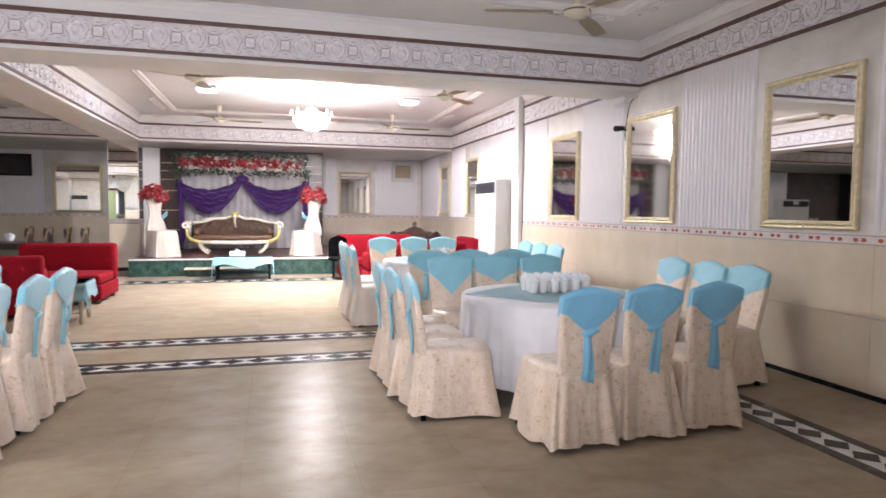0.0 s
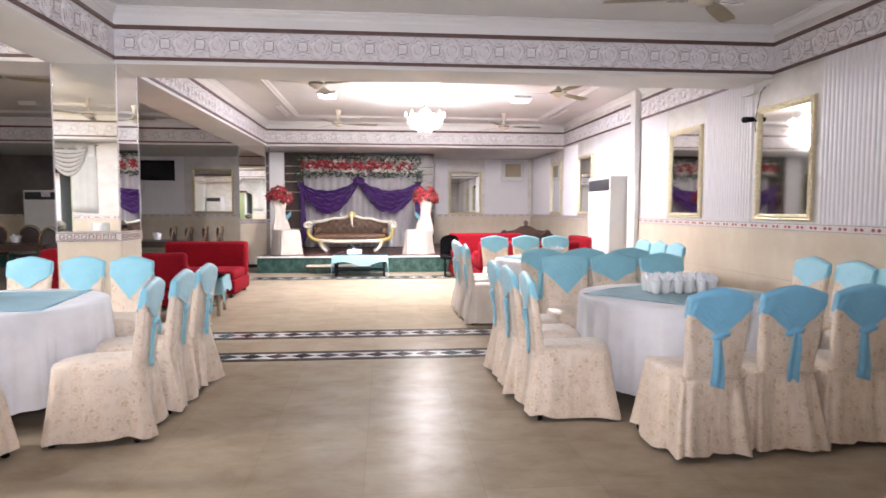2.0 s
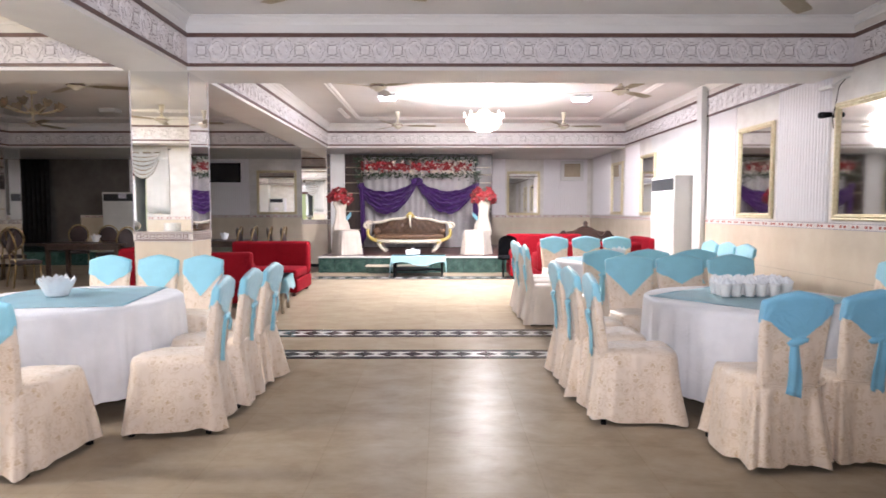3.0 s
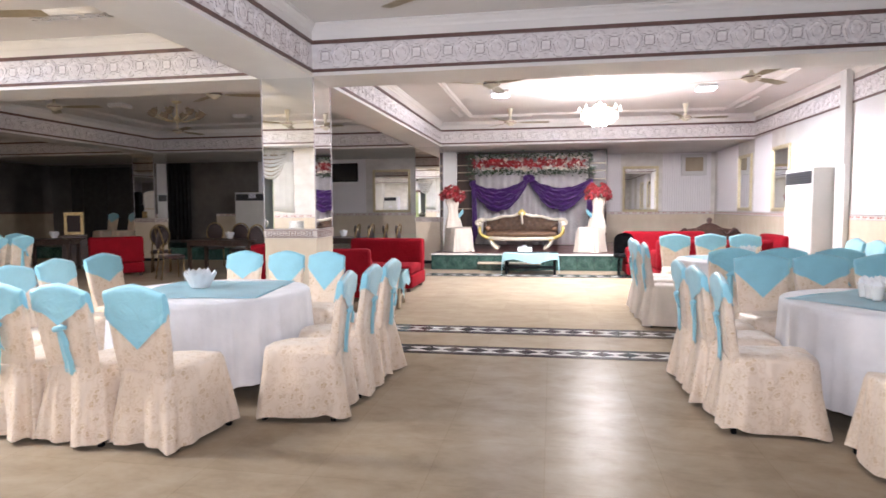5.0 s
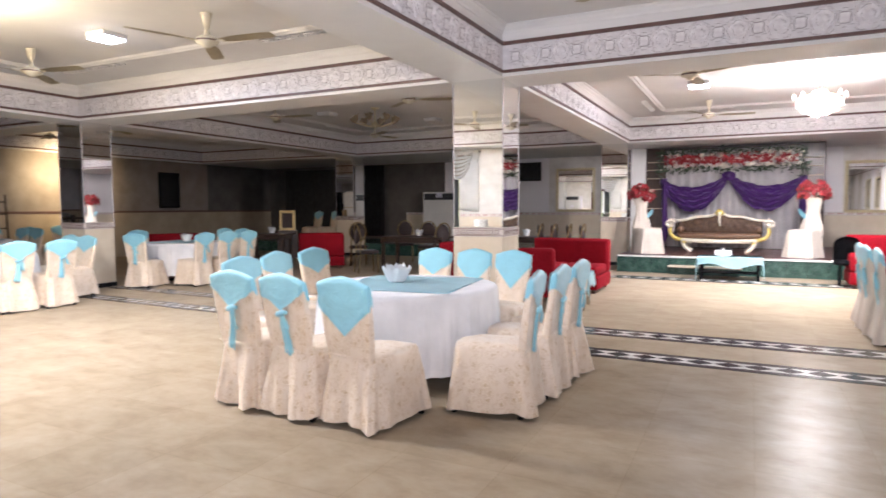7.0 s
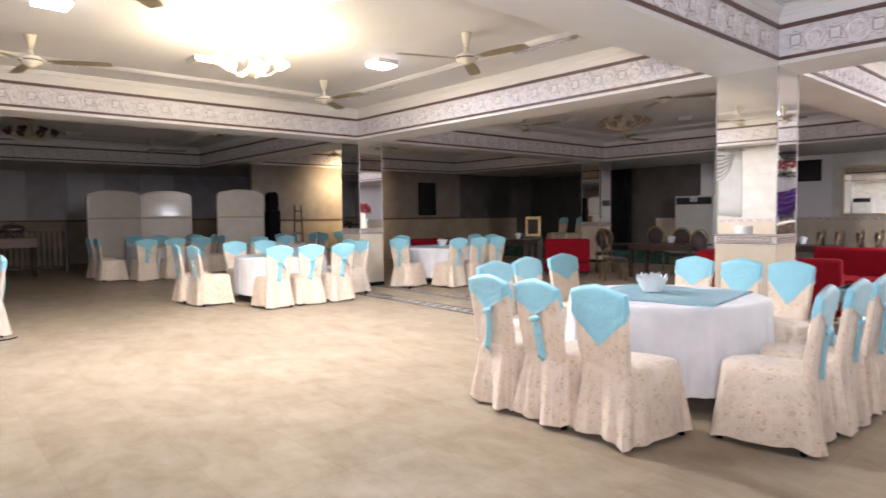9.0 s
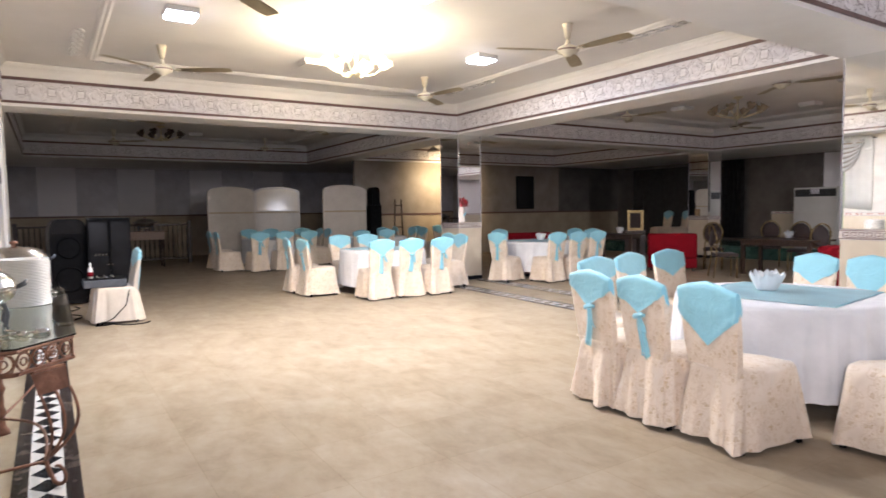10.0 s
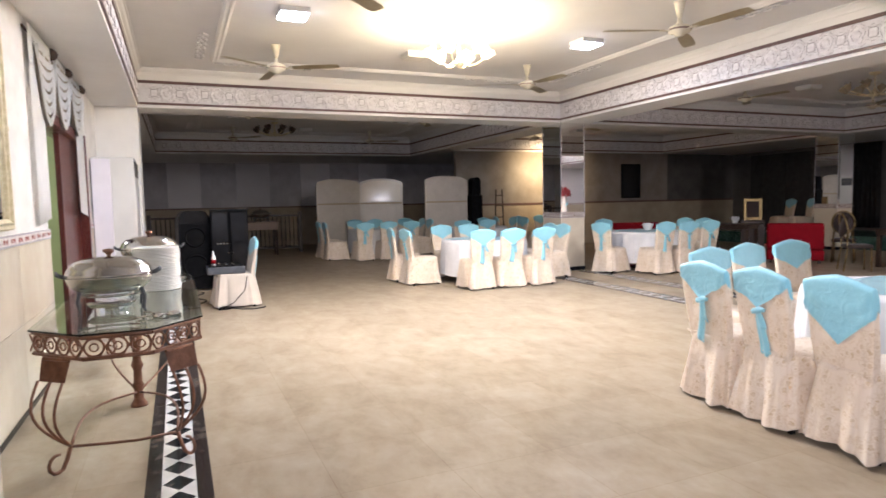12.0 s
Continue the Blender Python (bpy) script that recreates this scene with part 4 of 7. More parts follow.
# round the table nearer the stage
for x, y, r, k in ((1.84, 7.06, 2, "k"), (2.36, 7.10, -2, "k2"), (2.87, 7.08, 0, "k"),
                   (1.43, 7.70, -92, "p"), (1.40, 8.25, -88, "p"), (1.41, 8.75, -90, "p"),
                   (1.91, 9.75, 180, "k"), (2.44, 9.79, 180, "k2"), (2.93, 9.76, 180, "k"),
                   (3.60, 7.76, 90, "k"), (3.59, 8.24, 90, "k2"), (3.58, 8.74, 90, "k")):
    chair(x, y, r, k)
# far tables
for x, y, r, k in ((-9.29, 4.44, 90, "k"), (-9.29, 5.00, 88, "k3"), (-9.27, 5.56, 93, "k"), (-10.88, 3.81, -6, "k"), (-10.29, 3.86, 4, "k2"),
                   (-9.87, 6.26, 180, "k"), (-10.42, 6.33, 180, "k2"), (-11.16, 4.76, -90, "k"), (-11.13, 5.35, -90, "k"),
                   (-9.32, 8.25, 90, "k"), (-9.32, 8.81, 90, "k2"), (-9.33, 9.36, 90, "k"), (-9.95, 7.73, 14, "k"), (-10.52, 9.89, 180, "k"), (-9.99, 9.90, 180, "k2"),
                   (-11.14, 8.71, -90, "k")):
    chair(x, y, r, k)
# tables in the dark end of the hall, and two chairs on the stage
for x, y, r, k in ((-16.74, 3.71, 0, "k"), (-15.37, 4.24, 90, "k"), (-15.32, 4.84, 90, "k2"), (-15.30, 5.44, 90, "k"),
                   (-16.23, 6.15, 180, "k"), (-16.85, 6.16, 180, "k"), (-17.38, 4.68, -90, "k"), (-17.33, 5.28, -90, "k"), (-15.91, 3.70, 0, "k"),
                   (-14.27, 6.41, 90, "k"), (-14.27, 7.10, 90, "k2"), (-14.85, 8.38, 180, "k"), (-15.46, 8.40, 180, "k"), (-9.45, 0.65, 184, "p"),
                   (-17.36, 6.22, -90, "k"), (-15.75, 8.13, 20, "k2"), (-16.2, 8.85, -10, "k"), (-16.25, 9.62, 5, "k3"), (-16.2, 10.25, -80, "k"), (-15.30, 9.35, 150, "k2"), (-14.77, 10.04, 170, "k"),
                   (-12.11, 15.97, 150, "k"), (-12.78, 16.06, 160, "k")):
    chair(x, y, r, k, 0.337 if y > 15.6 else 0.0)


# ---------------------------------------------------------------- round tables
def tablecloth_mesh(seed, radius=0.77, top=0.755, hem=0.14):
    rng = random.Random(seed)
    bm = bmesh.new()
    n = 240
    ph = [rng.uniform(0, 6.28) for _ in range(4)]
    f = [17, 23, 11, 31]
    levels = [(0.0, 0.0), (0.5, 0.0), (0.93, 0.0), (0.985, -0.004), (1.0, -0.016)] + [(1.0, -d) for d in (0.05, 0.12, 0.22, 0.34, 0.48, top - hem)]
    prev = None
    for r, dz in levels:
        if r == 0:
            cur = [bm.verts.new((0, 0, top))]
        else:
            cur = []
            drop = -dz / (top - hem)
            for k in range(n):
                a = 2 * math.pi * k / n
                w = 0.0
                if drop > 0.03:          # long soft folds with narrow pleats between them
                    w = sum(math.sin(ff * a + p) for ff, p in zip(f[:3], ph)) * 0.008 * drop ** 0.7
                    w += ((1 - abs(math.sin(19 * a + ph[3]))) ** 3 + (1 - abs(math.sin(13 * a + ph[1]))) ** 4) * 0.022 * drop ** 0.6
                rr = radius * r + w + 0.018 * drop
                cur.append(bm.verts.new((rr * math.cos(a), rr * math.sin(a), top + dz + (0.012 * math.sin(3 * a + ph[0]) if drop > 0.99 else 0))))
        if prev:
            for k in range(n):
                q = (k + 1) % n
                if len(prev) == 1:
                    bm.faces.new((prev[0], cur[k], cur[q]))
                else:
                    bm.faces.new((prev[k], cur[k], cur[q], prev[q]))
        prev = cur
    return bm


def overlay_mesh(seed, half=0.535, top=0.759):
    """Square cloth laid over the table."""
    rng = random.Random(seed)
    p = rng.uniform(0, 6)

    def f(u, v):
        x, y = (u - 0.5) * 2 * half, (v - 0.5) * 2 * half
        r = math.hypot(x, y)
        z = top + 0.002 * math.sin(9 * x + p) * math.sin(8 * y)
        if r > 0.765:
            k = 0.775 / r
            z -= (r - 0.765) * 0.9
            x, y = x * k, y * k
        return x, y, z
    return sheet(f, 28, 28, thick=0.003)


def table(x, y, turn, seed, centre):
    t = thing("round_table", pose(x, y, 0), "round banquet table hidden under a white cloth", "table", "round banquet tables")
    part("tabletop", lathe([(0, 0.72), (0.745, 0.72), (0.75, 0.735), (0.745, 0.748), (0, 0.748)], 48), M_WOOD, t)
    part("stem", lathe([(0, 0.03), (0.05, 0.03), (0.045, 0.4), (0.06, 0.719), (0, 0.719)], 16), M_BLACK, t)
    part("foot_plate", lathe([(0, 0), (0.30, 0), (0.29, 0.02), (0.06, 0.03), (0, 0.03)], 24), M_BLACK, t)
    tagged(part("tablecloth", tablecloth_mesh(seed), M_TABLECLOTH, None, "", True, pose(x, y, 0)),
           "white tablecloth falling in soft folds over a round table", "tablecloth", "white tablecloths")
    tagged(part("overlay_cloth", overlay_mesh(seed), M_OVERLAY, None, "", True, pose(x, y, 0, 0, 0, turn)),
           "square turquoise cloth laid over a white tablecloth", "tablecloth", "turquoise overlay cloths")
    if centre:
        centre(x, y)


def fluted_bowl(x, y, r=0.125):
    """White bowl with a frilled rim, full of folded napkins."""
    b = thing("napkin_bowl", pose(x, y, 0.765), "white frilled bowl of folded paper napkins on a table", "bowl", "napkin bowls")
    bm = bmesh.new()
    n = 48
    rows = []
    for s, rr in ((0, 0.55), (0.05, 0.62), (0.5, 0.82), (0.8, 0.95), (1.0, 1.05)):
        rows.append([bm.verts.new((r * rr * (1 + 0.05 * s * math.cos(12 * a)) * math.cos(a), r * rr * (1 + 0.05 * s * math.cos(12 * a)) * math.sin(a),
                                   0.125 * s + (0.018 * math.cos(12 * a) if s == 1 else 0))) for a in [2 * math.pi * k / n for k in range(n)]])
    for u, w in zip(rows, rows[1:]):
        for k in range(n):
            bm.faces.new((u[k], u[(k + 1) % n], w[(k + 1) % n], w[k]))
    bm.faces.new(rows[0])
    part("bowl", bm, M_NAPKIN, b, "", True)
    rng = random.Random(int(x * 100))
    for k in range(12):
        a = 2 * math.pi * k / 12
        bm = bmesh.new()
        rr, h = rng.uniform(0.03, 0.09), rng.uniform(0.13, 0.175)

        def nap(u, v, a=a, rr=rr, h=h):
            return (rr * math.cos(a) + (u - 0.5) * 0.07 * math.sin(a) + 0.02 * v * math.cos(a), rr * math.sin(a) - (u - 0.5) * 0.07 * math.cos(a) + 0.02 * v * math.sin(a),
                    0.06 + v * (h - 0.06) * (1 - abs(2 * u - 1) * 0.35))
        part("napkin", sheet(nap, 4, 3, bm, thick=0.002), M_NAPKIN, b)


CUP = []


def cup_block(x, y):
    """Rows of white paper cups with napkins tucked in."""
    rng = random.Random(5)
    for i in range(6):
        for j in range(3):
            px, py = x + (i - 2.5) * 0.092 + rng.uniform(-0.006, 0.006), y + (j - 1) * 0.092 + 0.012 * (i % 2)
            m = pose(px, py, 0.765, 0, 0, rng.uniform(0, 360))
            if not CUP:
                c = thing("napkin_cup", m, "white cup with a folded napkin on a table", "cup", "napkin cups")
                part("cup", lathe([(0, 0), (0.030, 0), (0.033, 0.02), (0.042, 0.085), (0.045, 0.10), (0.041, 0.10), (0.03, 0.012), (0, 0.012)], 18), M_PLATE, c, "white cup", True)

                bm = bmesh.new()
                bmesh.ops.create_icosphere(bm, subdivisions=3, radius=1)
                for v in bm.verts:          # paper crumpled into points above the rim
                    a = math.atan2(v.co.y, v.co.x)
                    k = 1 + 0.22 * math.sin(5 * a + 3 * v.co.z) + 0.12 * math.sin(11 * a)
                    v.co = Vector((v.co.x * 0.037 * k, v.co.y * 0.037 * k, 0.098 + 0.048 * v.co.z * (1 + 0.25 * math.sin(4 * a))))
                part("napkin", bm, M_NAPKIN, c, "crumpled white napkin")
                CUP.append(c)
            else:
                copy_thing(CUP[0], m)


table(-2.71, 4.70, 8, 1, lambda x, y: fluted_bowl(x - 0.14, y + 0.03))
table(2.41, 4.65, 38, 2, lambda x, y: cup_block(x + 0.03, y + 0.08))
table(2.37, 8.22, 20, 3, lambda x, y: fluted_bowl(x + 0.05, y - 0.02, 0.10))
table(-10.20, 5.06, 30, 4, None)
table(-10.24, 8.81, 10, 5, lambda x, y: fluted_bowl(x + 0.1, y, 0.11))
table(-16.27, 4.91, 15, 6, None)
table(-15.12, 7.41, 25, 7, None)


# ---------------------------------------------------------------- mirrors and wall fittings
def gilt_mirror(m, w=1.0, h=1.33, label="tall mirror in a carved gilt frame on the wall", glass_mat=None):
    """Bevelled mirror in a stepped gilt frame; m: its lower middle on a wall face."""
    g = thing("wall_mirror", m, label, "mirror", "gilt mirrors")
    f = 0.075
    part("glass", boxes((-w / 2 + f - 0.01, w / 2 - f + 0.01, 0.006, 0.014, f - 0.01, h - f + 0.01)), glass_mat or M_MIRROR, g, "clear mirror glass")
    prof = [(0, 0.002), (0, 0.030), (0.012, 0.042), (0.030, 0.036), (0.045, 0.046), (0.056, 0.030), (0.068, 0.026), (f, 0.012), (f, 0.002)]
    for name, length, mm in (("stile", h, pose(-w / 2, 0, 0, 0, 0, 0)), ("stile", h, pose(w / 2, 0, 0)), ("rail", w, pose(0, 0, 0)), ("rail", w, pose(0, 0, h))):
        bm = bmesh.new()
        a, b = [], []
        for d, y in prof:
            if name == "stile":
                s = 1 if mm.translation.x < 0 else -1
                a.append(bm.verts.new((s * d, y, d)))
                b.append(bm.verts.new((s * d, y, h - d)))
            else:
                s = 1 if mm.translation.z < 0.1 else -1
                a.append(bm.verts.new((-w / 2 + d, y, s * d)))
                b.append(bm.verts.new((w / 2 - d, y, s * d)))
        for k in range(len(prof) - 1):
            bm.faces.new((a[k], a[k + 1], b[k + 1], b[k]))
        part(name, bm, M_GOLD, g, "", False, mm)
    for k, (px, pz) in enumerate(((0, 0.03), (0, h - 0.03), (-w / 2 + 0.03, h / 2), (w / 2 - 0.03, h / 2))):
        part("boss", lathe([(0, 0.052), (0.012, 0.05), (0.018, 0.04), (0.018, 0.03)], 12), M_GOLD, g, m=pose(px, 0.0, pz) @ pose(0, 0, 0, -90, 0, 0))
    return g


for yc in (4.345, 6.665, 8.97, 13.60, 15.95):
    gilt_mirror(side(XE, yc, "W", 1.295), glass_mat=M_MIRROR_OLD if 5 < yc < 10 else None)
gilt_mirror(side(2.57, YN, "S", 1.25), 1.0, 1.32)
gilt_mirror(side(-4.87, YN, "S", 1.28), 1.2, 1.32)
gilt_mirror(side(-4.56, YS, "N", 1.30), 1.0, 1.33)


def cctv(m):
    c = thing("security_camera", m, "small dark security camera under a white wall arm", "camera")
    part("arm", tube([(-0.20, 0.0, 0.44), (-0.12, 0.05, 0.42), (-0.04, 0.08, 0.37)], 0.012), M_AC, c, "white arm")
    part("head", boxes((-0.06, 0.20, 0.05, 0.11, 0.345, 0.39), bevel=0.012), M_AC, c, "white housing")
    part("lower_arm", tube([(0.02, 0.0, 0.03), (0.02, 0.07, 0.045)], 0.012), M_BLACK, c)
    turn = pose(-0.01, 0.085, 0.05, 0, 84, 0)
    part("body", lathe([(0, 0), (0.030, 0.0), (0.034, 0.13), (0.026, 0.15), (0, 0.15)], 14), M_BLACK, c, "dark camera body", True, turn)
    part("lens_hood", lathe([(0.028, 0.12), (0.038, 0.12), (0.038, 0.18), (0.034, 0.18), (0.028, 0.13)], 14), M_BLACK, c, "", True, turn)
    part("cable", tube([(0.02, 0.02, -0.10), (0.03, 0.03, 0.0), (-0.02, 0.03, 0.2), (-0.05, 0.02, 0.36), (-0.18, 0.02, 0.44)], 0.005, 6), M_BLACK, c)
    return c


cctv(side(XE, 7.18, "W", 2.45))
junction = thing("wall_bracket", side(XE, 3.52, "W", 2.28), "small brown bracket with a hook on the wall", "bracket")
part("plate", boxes((-0.05, 0.05, 0, 0.03, 0, 0.05), bevel=0.006), M_FAN_BROWN, junction)
part("hook", tube([(0, 0.03, 0.02), (0, 0.06, 0.0), (0, 0.06, -0.08), (0, 0.04, -0.10)], 0.008), M_FAN_BROWN, junction)


def air_conditioner(m, w=1.2, d=0.40, h=2.03):
    """Tall floor-standing cabinet; m: rear middle on a wall face."""
    a = thing("air_conditioner", m, "tall white floor-standing air conditioner against the wall", "air conditioner", "floor air conditioners")
    part("cabinet", boxes((-w / 2, w / 2, 0.02, d, 0, h), bevel=0.015), M_AC, a, "white enamelled cabinet")
    part("outlet", boxes((-w / 2 + 0.04, w / 2 - 0.04, d - 0.01, d + 0.006, h - 0.26, h - 0.05), bevel=0.004), M_AC_DARK, a, "dark air outlet")
    for k in range(5):
        z = h - 0.235 + 0.04 * k
        part("louvre", boxes((-w / 2 + 0.06, w / 2 - 0.06, d + 0.002, d + 0.014, z, z + 0.008)), M_GREY_PLASTIC, a)
    part("front_panel", boxes((-w / 2 + 0.03, w / 2 - 0.03, d - 0.005, d + 0.008, 0.95, h - 0.30), bevel=0.004), M_AC, a)
    part("badge", boxes((-0.12, 0.12, d + 0.008, d + 0.010, 1.42, 1.56)), M_LAV, a, "pale printed notice")
    part("intake_panel", boxes((-w / 2 + 0.03, w / 2 - 0.03, d - 0.005, d + 0.008, 0.12, 0.93), bevel=0.004), M_AC, a)
    for k in range(8):
        z = 0.42 + 0.05 * k
        part("intake_slat", boxes((-w / 2 + 0.12, w / 2 - 0.12, d + 0.006, d + 0.013, z, z + 0.02)), M_AC, a)
    return a


air_conditioner(side(XE, 11.62, "W"))
air_conditioner(side(-10.02, YS, "N"), 0.86, 0.53, 2.13)
air_conditioner(side(-9.3, YN, "S", 0.336), 1.2, 0.45, 1.60)
duct = thing("pipe_casing", side(XE, 10.74, "W"), "white boxed pipe casing running up the wall", "casing")
part("lower_box", boxes((-0.12, 0.22, 0.02, 0.10, 0, 2.04), bevel=0.006), M_AC, duct)
part("riser", boxes((-0.12, 0.08, 0.02, 0.12, 2.041, 3.50), bevel=0.006), M_AC, duct)
tall = thing("lavender_panel", side(-9.55, YS, "N"), "tall pale lavender board beside the air conditioner", "board")
part("board", boxes((-0.03, 0.03, 0.02, 0.245, 0, 2.10), bevel=0.004), M_LAV, tall)
setting("wall_panel", boxes((0, 2.55, -0.002, 0.006, 1.27, 2.975)), M_AC, "plain white wall panel", "wall panel", side(XE, 10.87, "W"))


def vent(m, w=0.68, h=0.6):
    v = thing("window_unit", m, "white box air unit with a tan grille set in the wall", "air conditioner")
    part("casing", boxes((-w / 2, w / 2, 0, 0.12, 0, h), bevel=0.01), M_AC, v)
    part("grille", boxes((-w / 2 + 0.10, w / 2 - 0.10, 0.115, 0.126, 0.12, h - 0.09)), M_TAN, v, "tan grille")
    for k in range(7):
        z = 0.15 + k * 0.055
        part("slat", boxes((-w / 2 + 0.11, w / 2 - 0.11, 0.124, 0.132, z, z + 0.012)), M_FAN_BROWN, v)


vent(side(4.02, YN, "S", 2.28))


def wall_screen(m, w, h):
    s = thing("wall_television", m, "dark flat television hung on the wall", "television")
    part("bezel", boxes((-w / 2, w / 2, 0.01, 0.06, 0, h), bevel=0.006), M_BLACK, s)
    part("screen", boxes((-w / 2 + 0.03, w / 2 - 0.03, 0.056, 0.063, 0.035, h - 0.03)), M_TV, s, "dark glossy screen")


wall_screen(side(-6.42, YN, "S", 2.24), 0.95, 0.58)
wall_screen(side(X_FAR_BAY, 14.08, "E", 1.44), 0.78, 1.14)


# ---------------------------------------------------------------- ceiling fans and lamps
def fan_master(mat, blade_mat):
    f = thing("ceiling_fan", Matrix(), "three-bladed ceiling fan standing still", "fan", "ceiling fans")
    part("canopy", lathe([(0, 0), (0.062, 0), (0.056, -0.018), (0.040, -0.10), (0.026, -0.165), (0, -0.165)], 20), mat, f, "", True)
    part("rod", lathe([(0, -0.07), (0.014, -0.07), (0.014, -0.22), (0, -0.22)], 10), mat, f, "", True)
    part("lower_canopy", lathe([(0, -0.17), (0.018, -0.17), (0.024, -0.20), (0.042, -0.24), (0, -0.24)], 18), mat, f, "", True)
    part("motor", lathe([(0, -0.235), (0.06, -0.24), (0.115, -0.265), (0.125, -0.295), (0.115, -0.32), (0.06, -0.335), (0.045, -0.36), (0, -0.365)], 28), mat, f, "", True)
    part("band", lathe([(0.126, -0.288), (0.128, -0.292), (0.128, -0.300), (0.126, -0.304)], 28), M_BROWN, f, "dark painted line")
    for k in range(3):
        bm = bmesh.new()

        def blade(u, v):
            w = 0.045 + 0.030 * min(1, u * 3)
            x = 0.17 + 0.66 * u
            y = (v - 0.5) * 2 * w * (1 if u < 0.97 else 0.8)
            return x, y, -0.295 - y * 0.13
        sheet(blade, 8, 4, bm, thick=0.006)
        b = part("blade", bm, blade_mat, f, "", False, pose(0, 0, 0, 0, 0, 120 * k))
        part("blade_arm", boxes((0.09, 0.22, -0.022, 0.022, -0.304, -0.296), bevel=0.002), mat, b)
    return f


FAN_CREAM = fan_master(M_FAN, M_BLADE_SHADED)
FAN_USED = []
FANS = [(2.83, 5.21, 46), (-0.78, 5.11, 25), (-0.85, 9.28, 84), (2.81, 9.57, 42), (-0.85, 13.48, 8), (2.74, 13.59, 2),
        (-8.56, 1.23, 64), (-8.58, 5.04, 10), (-5.38, 5.02, 8), (-5.19, 1.17, 15),
        (-8.59, 9.71, 8), (-5.24, 9.20, 20), (-8.48, 13.20, 80), (-5.30, 13.14, 0),
        (-13.04, 1.33, 10), (-17.35, 1.39, 50), (-13.12, 5.09, 30), (-17.48, 5.14, 70), (-13.16, 9.53, 0), (-15.70, 9.58, 40), (2.78, 1.20, 10), (-0.84, 1.20, 60)]
for x, y, a in FANS:
    m = pose(x, y, CEIL - 0.001, 0, 0, a)
    if FAN_USED:
        copy_thing(FAN_CREAM, m)
    else:
        FAN_CREAM.matrix_basis = m
        FAN_USED.append(1)


def panel_lamp(x, y, on):
    p = thing("ceiling_panel_lamp", pose(x, y, CEIL), "square ceiling lamp, lit" if on else "square white ceiling lamp, switched off", "lamp",
              "square ceiling lamps")
    part("housing", boxes((-0.16, 0.16, -0.16, 0.16, -0.06, -0.001), bevel=0.006), M_AC, p, "white housing")
    part("diffuser", boxes((-0.145, 0.145, -0.145, 0.145, -0.082, -0.061), bevel=0.008), M_PANEL_ON if on else M_PANEL_OFF, p, "square diffuser")


for x, y in PANELS_ON:
    panel_lamp(x, y, True)
for x, y in ((-8.41, 3.12), (-6.81, 9.16), (-8.48, 11.27), (-13.20, 3.21), (-17.26, 3.26), (-15.19, 1.26), (-15.28, 5.33), (-5.17, 11.17), (-6.83, 13.15), (-14.25, 9.44)):
    panel_lamp(x, y, False)


def tulip(mat):
    bm = bmesh.new()
    n = 24
    rows = []
    for r, z in ((0.018, 0.0), (0.04, 0.015), (0.062, 0.05), (0.072, 0.085), (0.095, 0.115)):
        rows.append([bm.verts.new((r * (1 + (0.08 * math.cos(6 * a) if z > 0.1 else 0)) * math.cos(a), r * math.sin(a), z + (0.012 * math.cos(6 * a) if z > 0.1 else 0)))
                     for a in [2 * math.pi * k / n for k in range(n)]])
    for u, w in zip(rows, rows[1:]):
        for k in range(n):
            bm.faces.new((u[k], u[(k + 1) % n], w[(k + 1) % n], w[k]))
    bm.faces.new(rows[0])
    return bm


def tulip_chandelier(x, y, top, mat, label, arms=6, reach=0.26, hang=0.30):
    c = thing("chandelier", pose(x, y, top), label, "chandelier")
    part("rose", lathe([(0, 0), (0.09, 0), (0.08, -0.03), (0.02, -0.05), (0, -0.05)], 20), M_GOLD, c, "", True)
    part("stem", lathe([(0, -0.04), (0.013, -0.04), (0.013, -hang + 0.05), (0.045, -hang), (0.05, -hang - 0.05), (0.02, -hang - 0.09), (0, -hang - 0.10)], 16), M_GOLD, c, "", True)
    for k in range(arms):
        a = 2 * math.pi * k / arms + 0.3
        ca, sa = math.cos(a), math.sin(a)
        pts = [(0.04 * ca, 0.04 * sa, -hang - 0.02), (0.12 * ca, 0.12 * sa, -hang - 0.07), (0.21 * ca, 0.21 * sa, -hang - 0.05), (reach * ca, reach * sa, -hang + 0.02)]
        arm = part("arm", tube(pts, 0.010, 8), M_GOLD, c, "", True)
        part("shade", tulip(mat), mat, arm, "tulip glass shade", True, pose(reach * ca, reach * sa, -hang + 0.02, 0, 32, math.degrees(a)))
    return c


tulip_chandelier(*CHANDELIER_C, CEIL, M_BULB_C, "small brass chandelier with lit tulip glass shades", 6, 0.30, 0.43)
tulip_chandelier(-7.20, 11.21, CEIL, M_FAN_BROWN, "unlit brass chandelier with brown glass shades", 8, 0.42, 0.32)
tulip_chandelier(-16.23, 2.30, CEIL, M_WOOD, "unlit dark brass chandelier", 8, 0.42, 0.26)


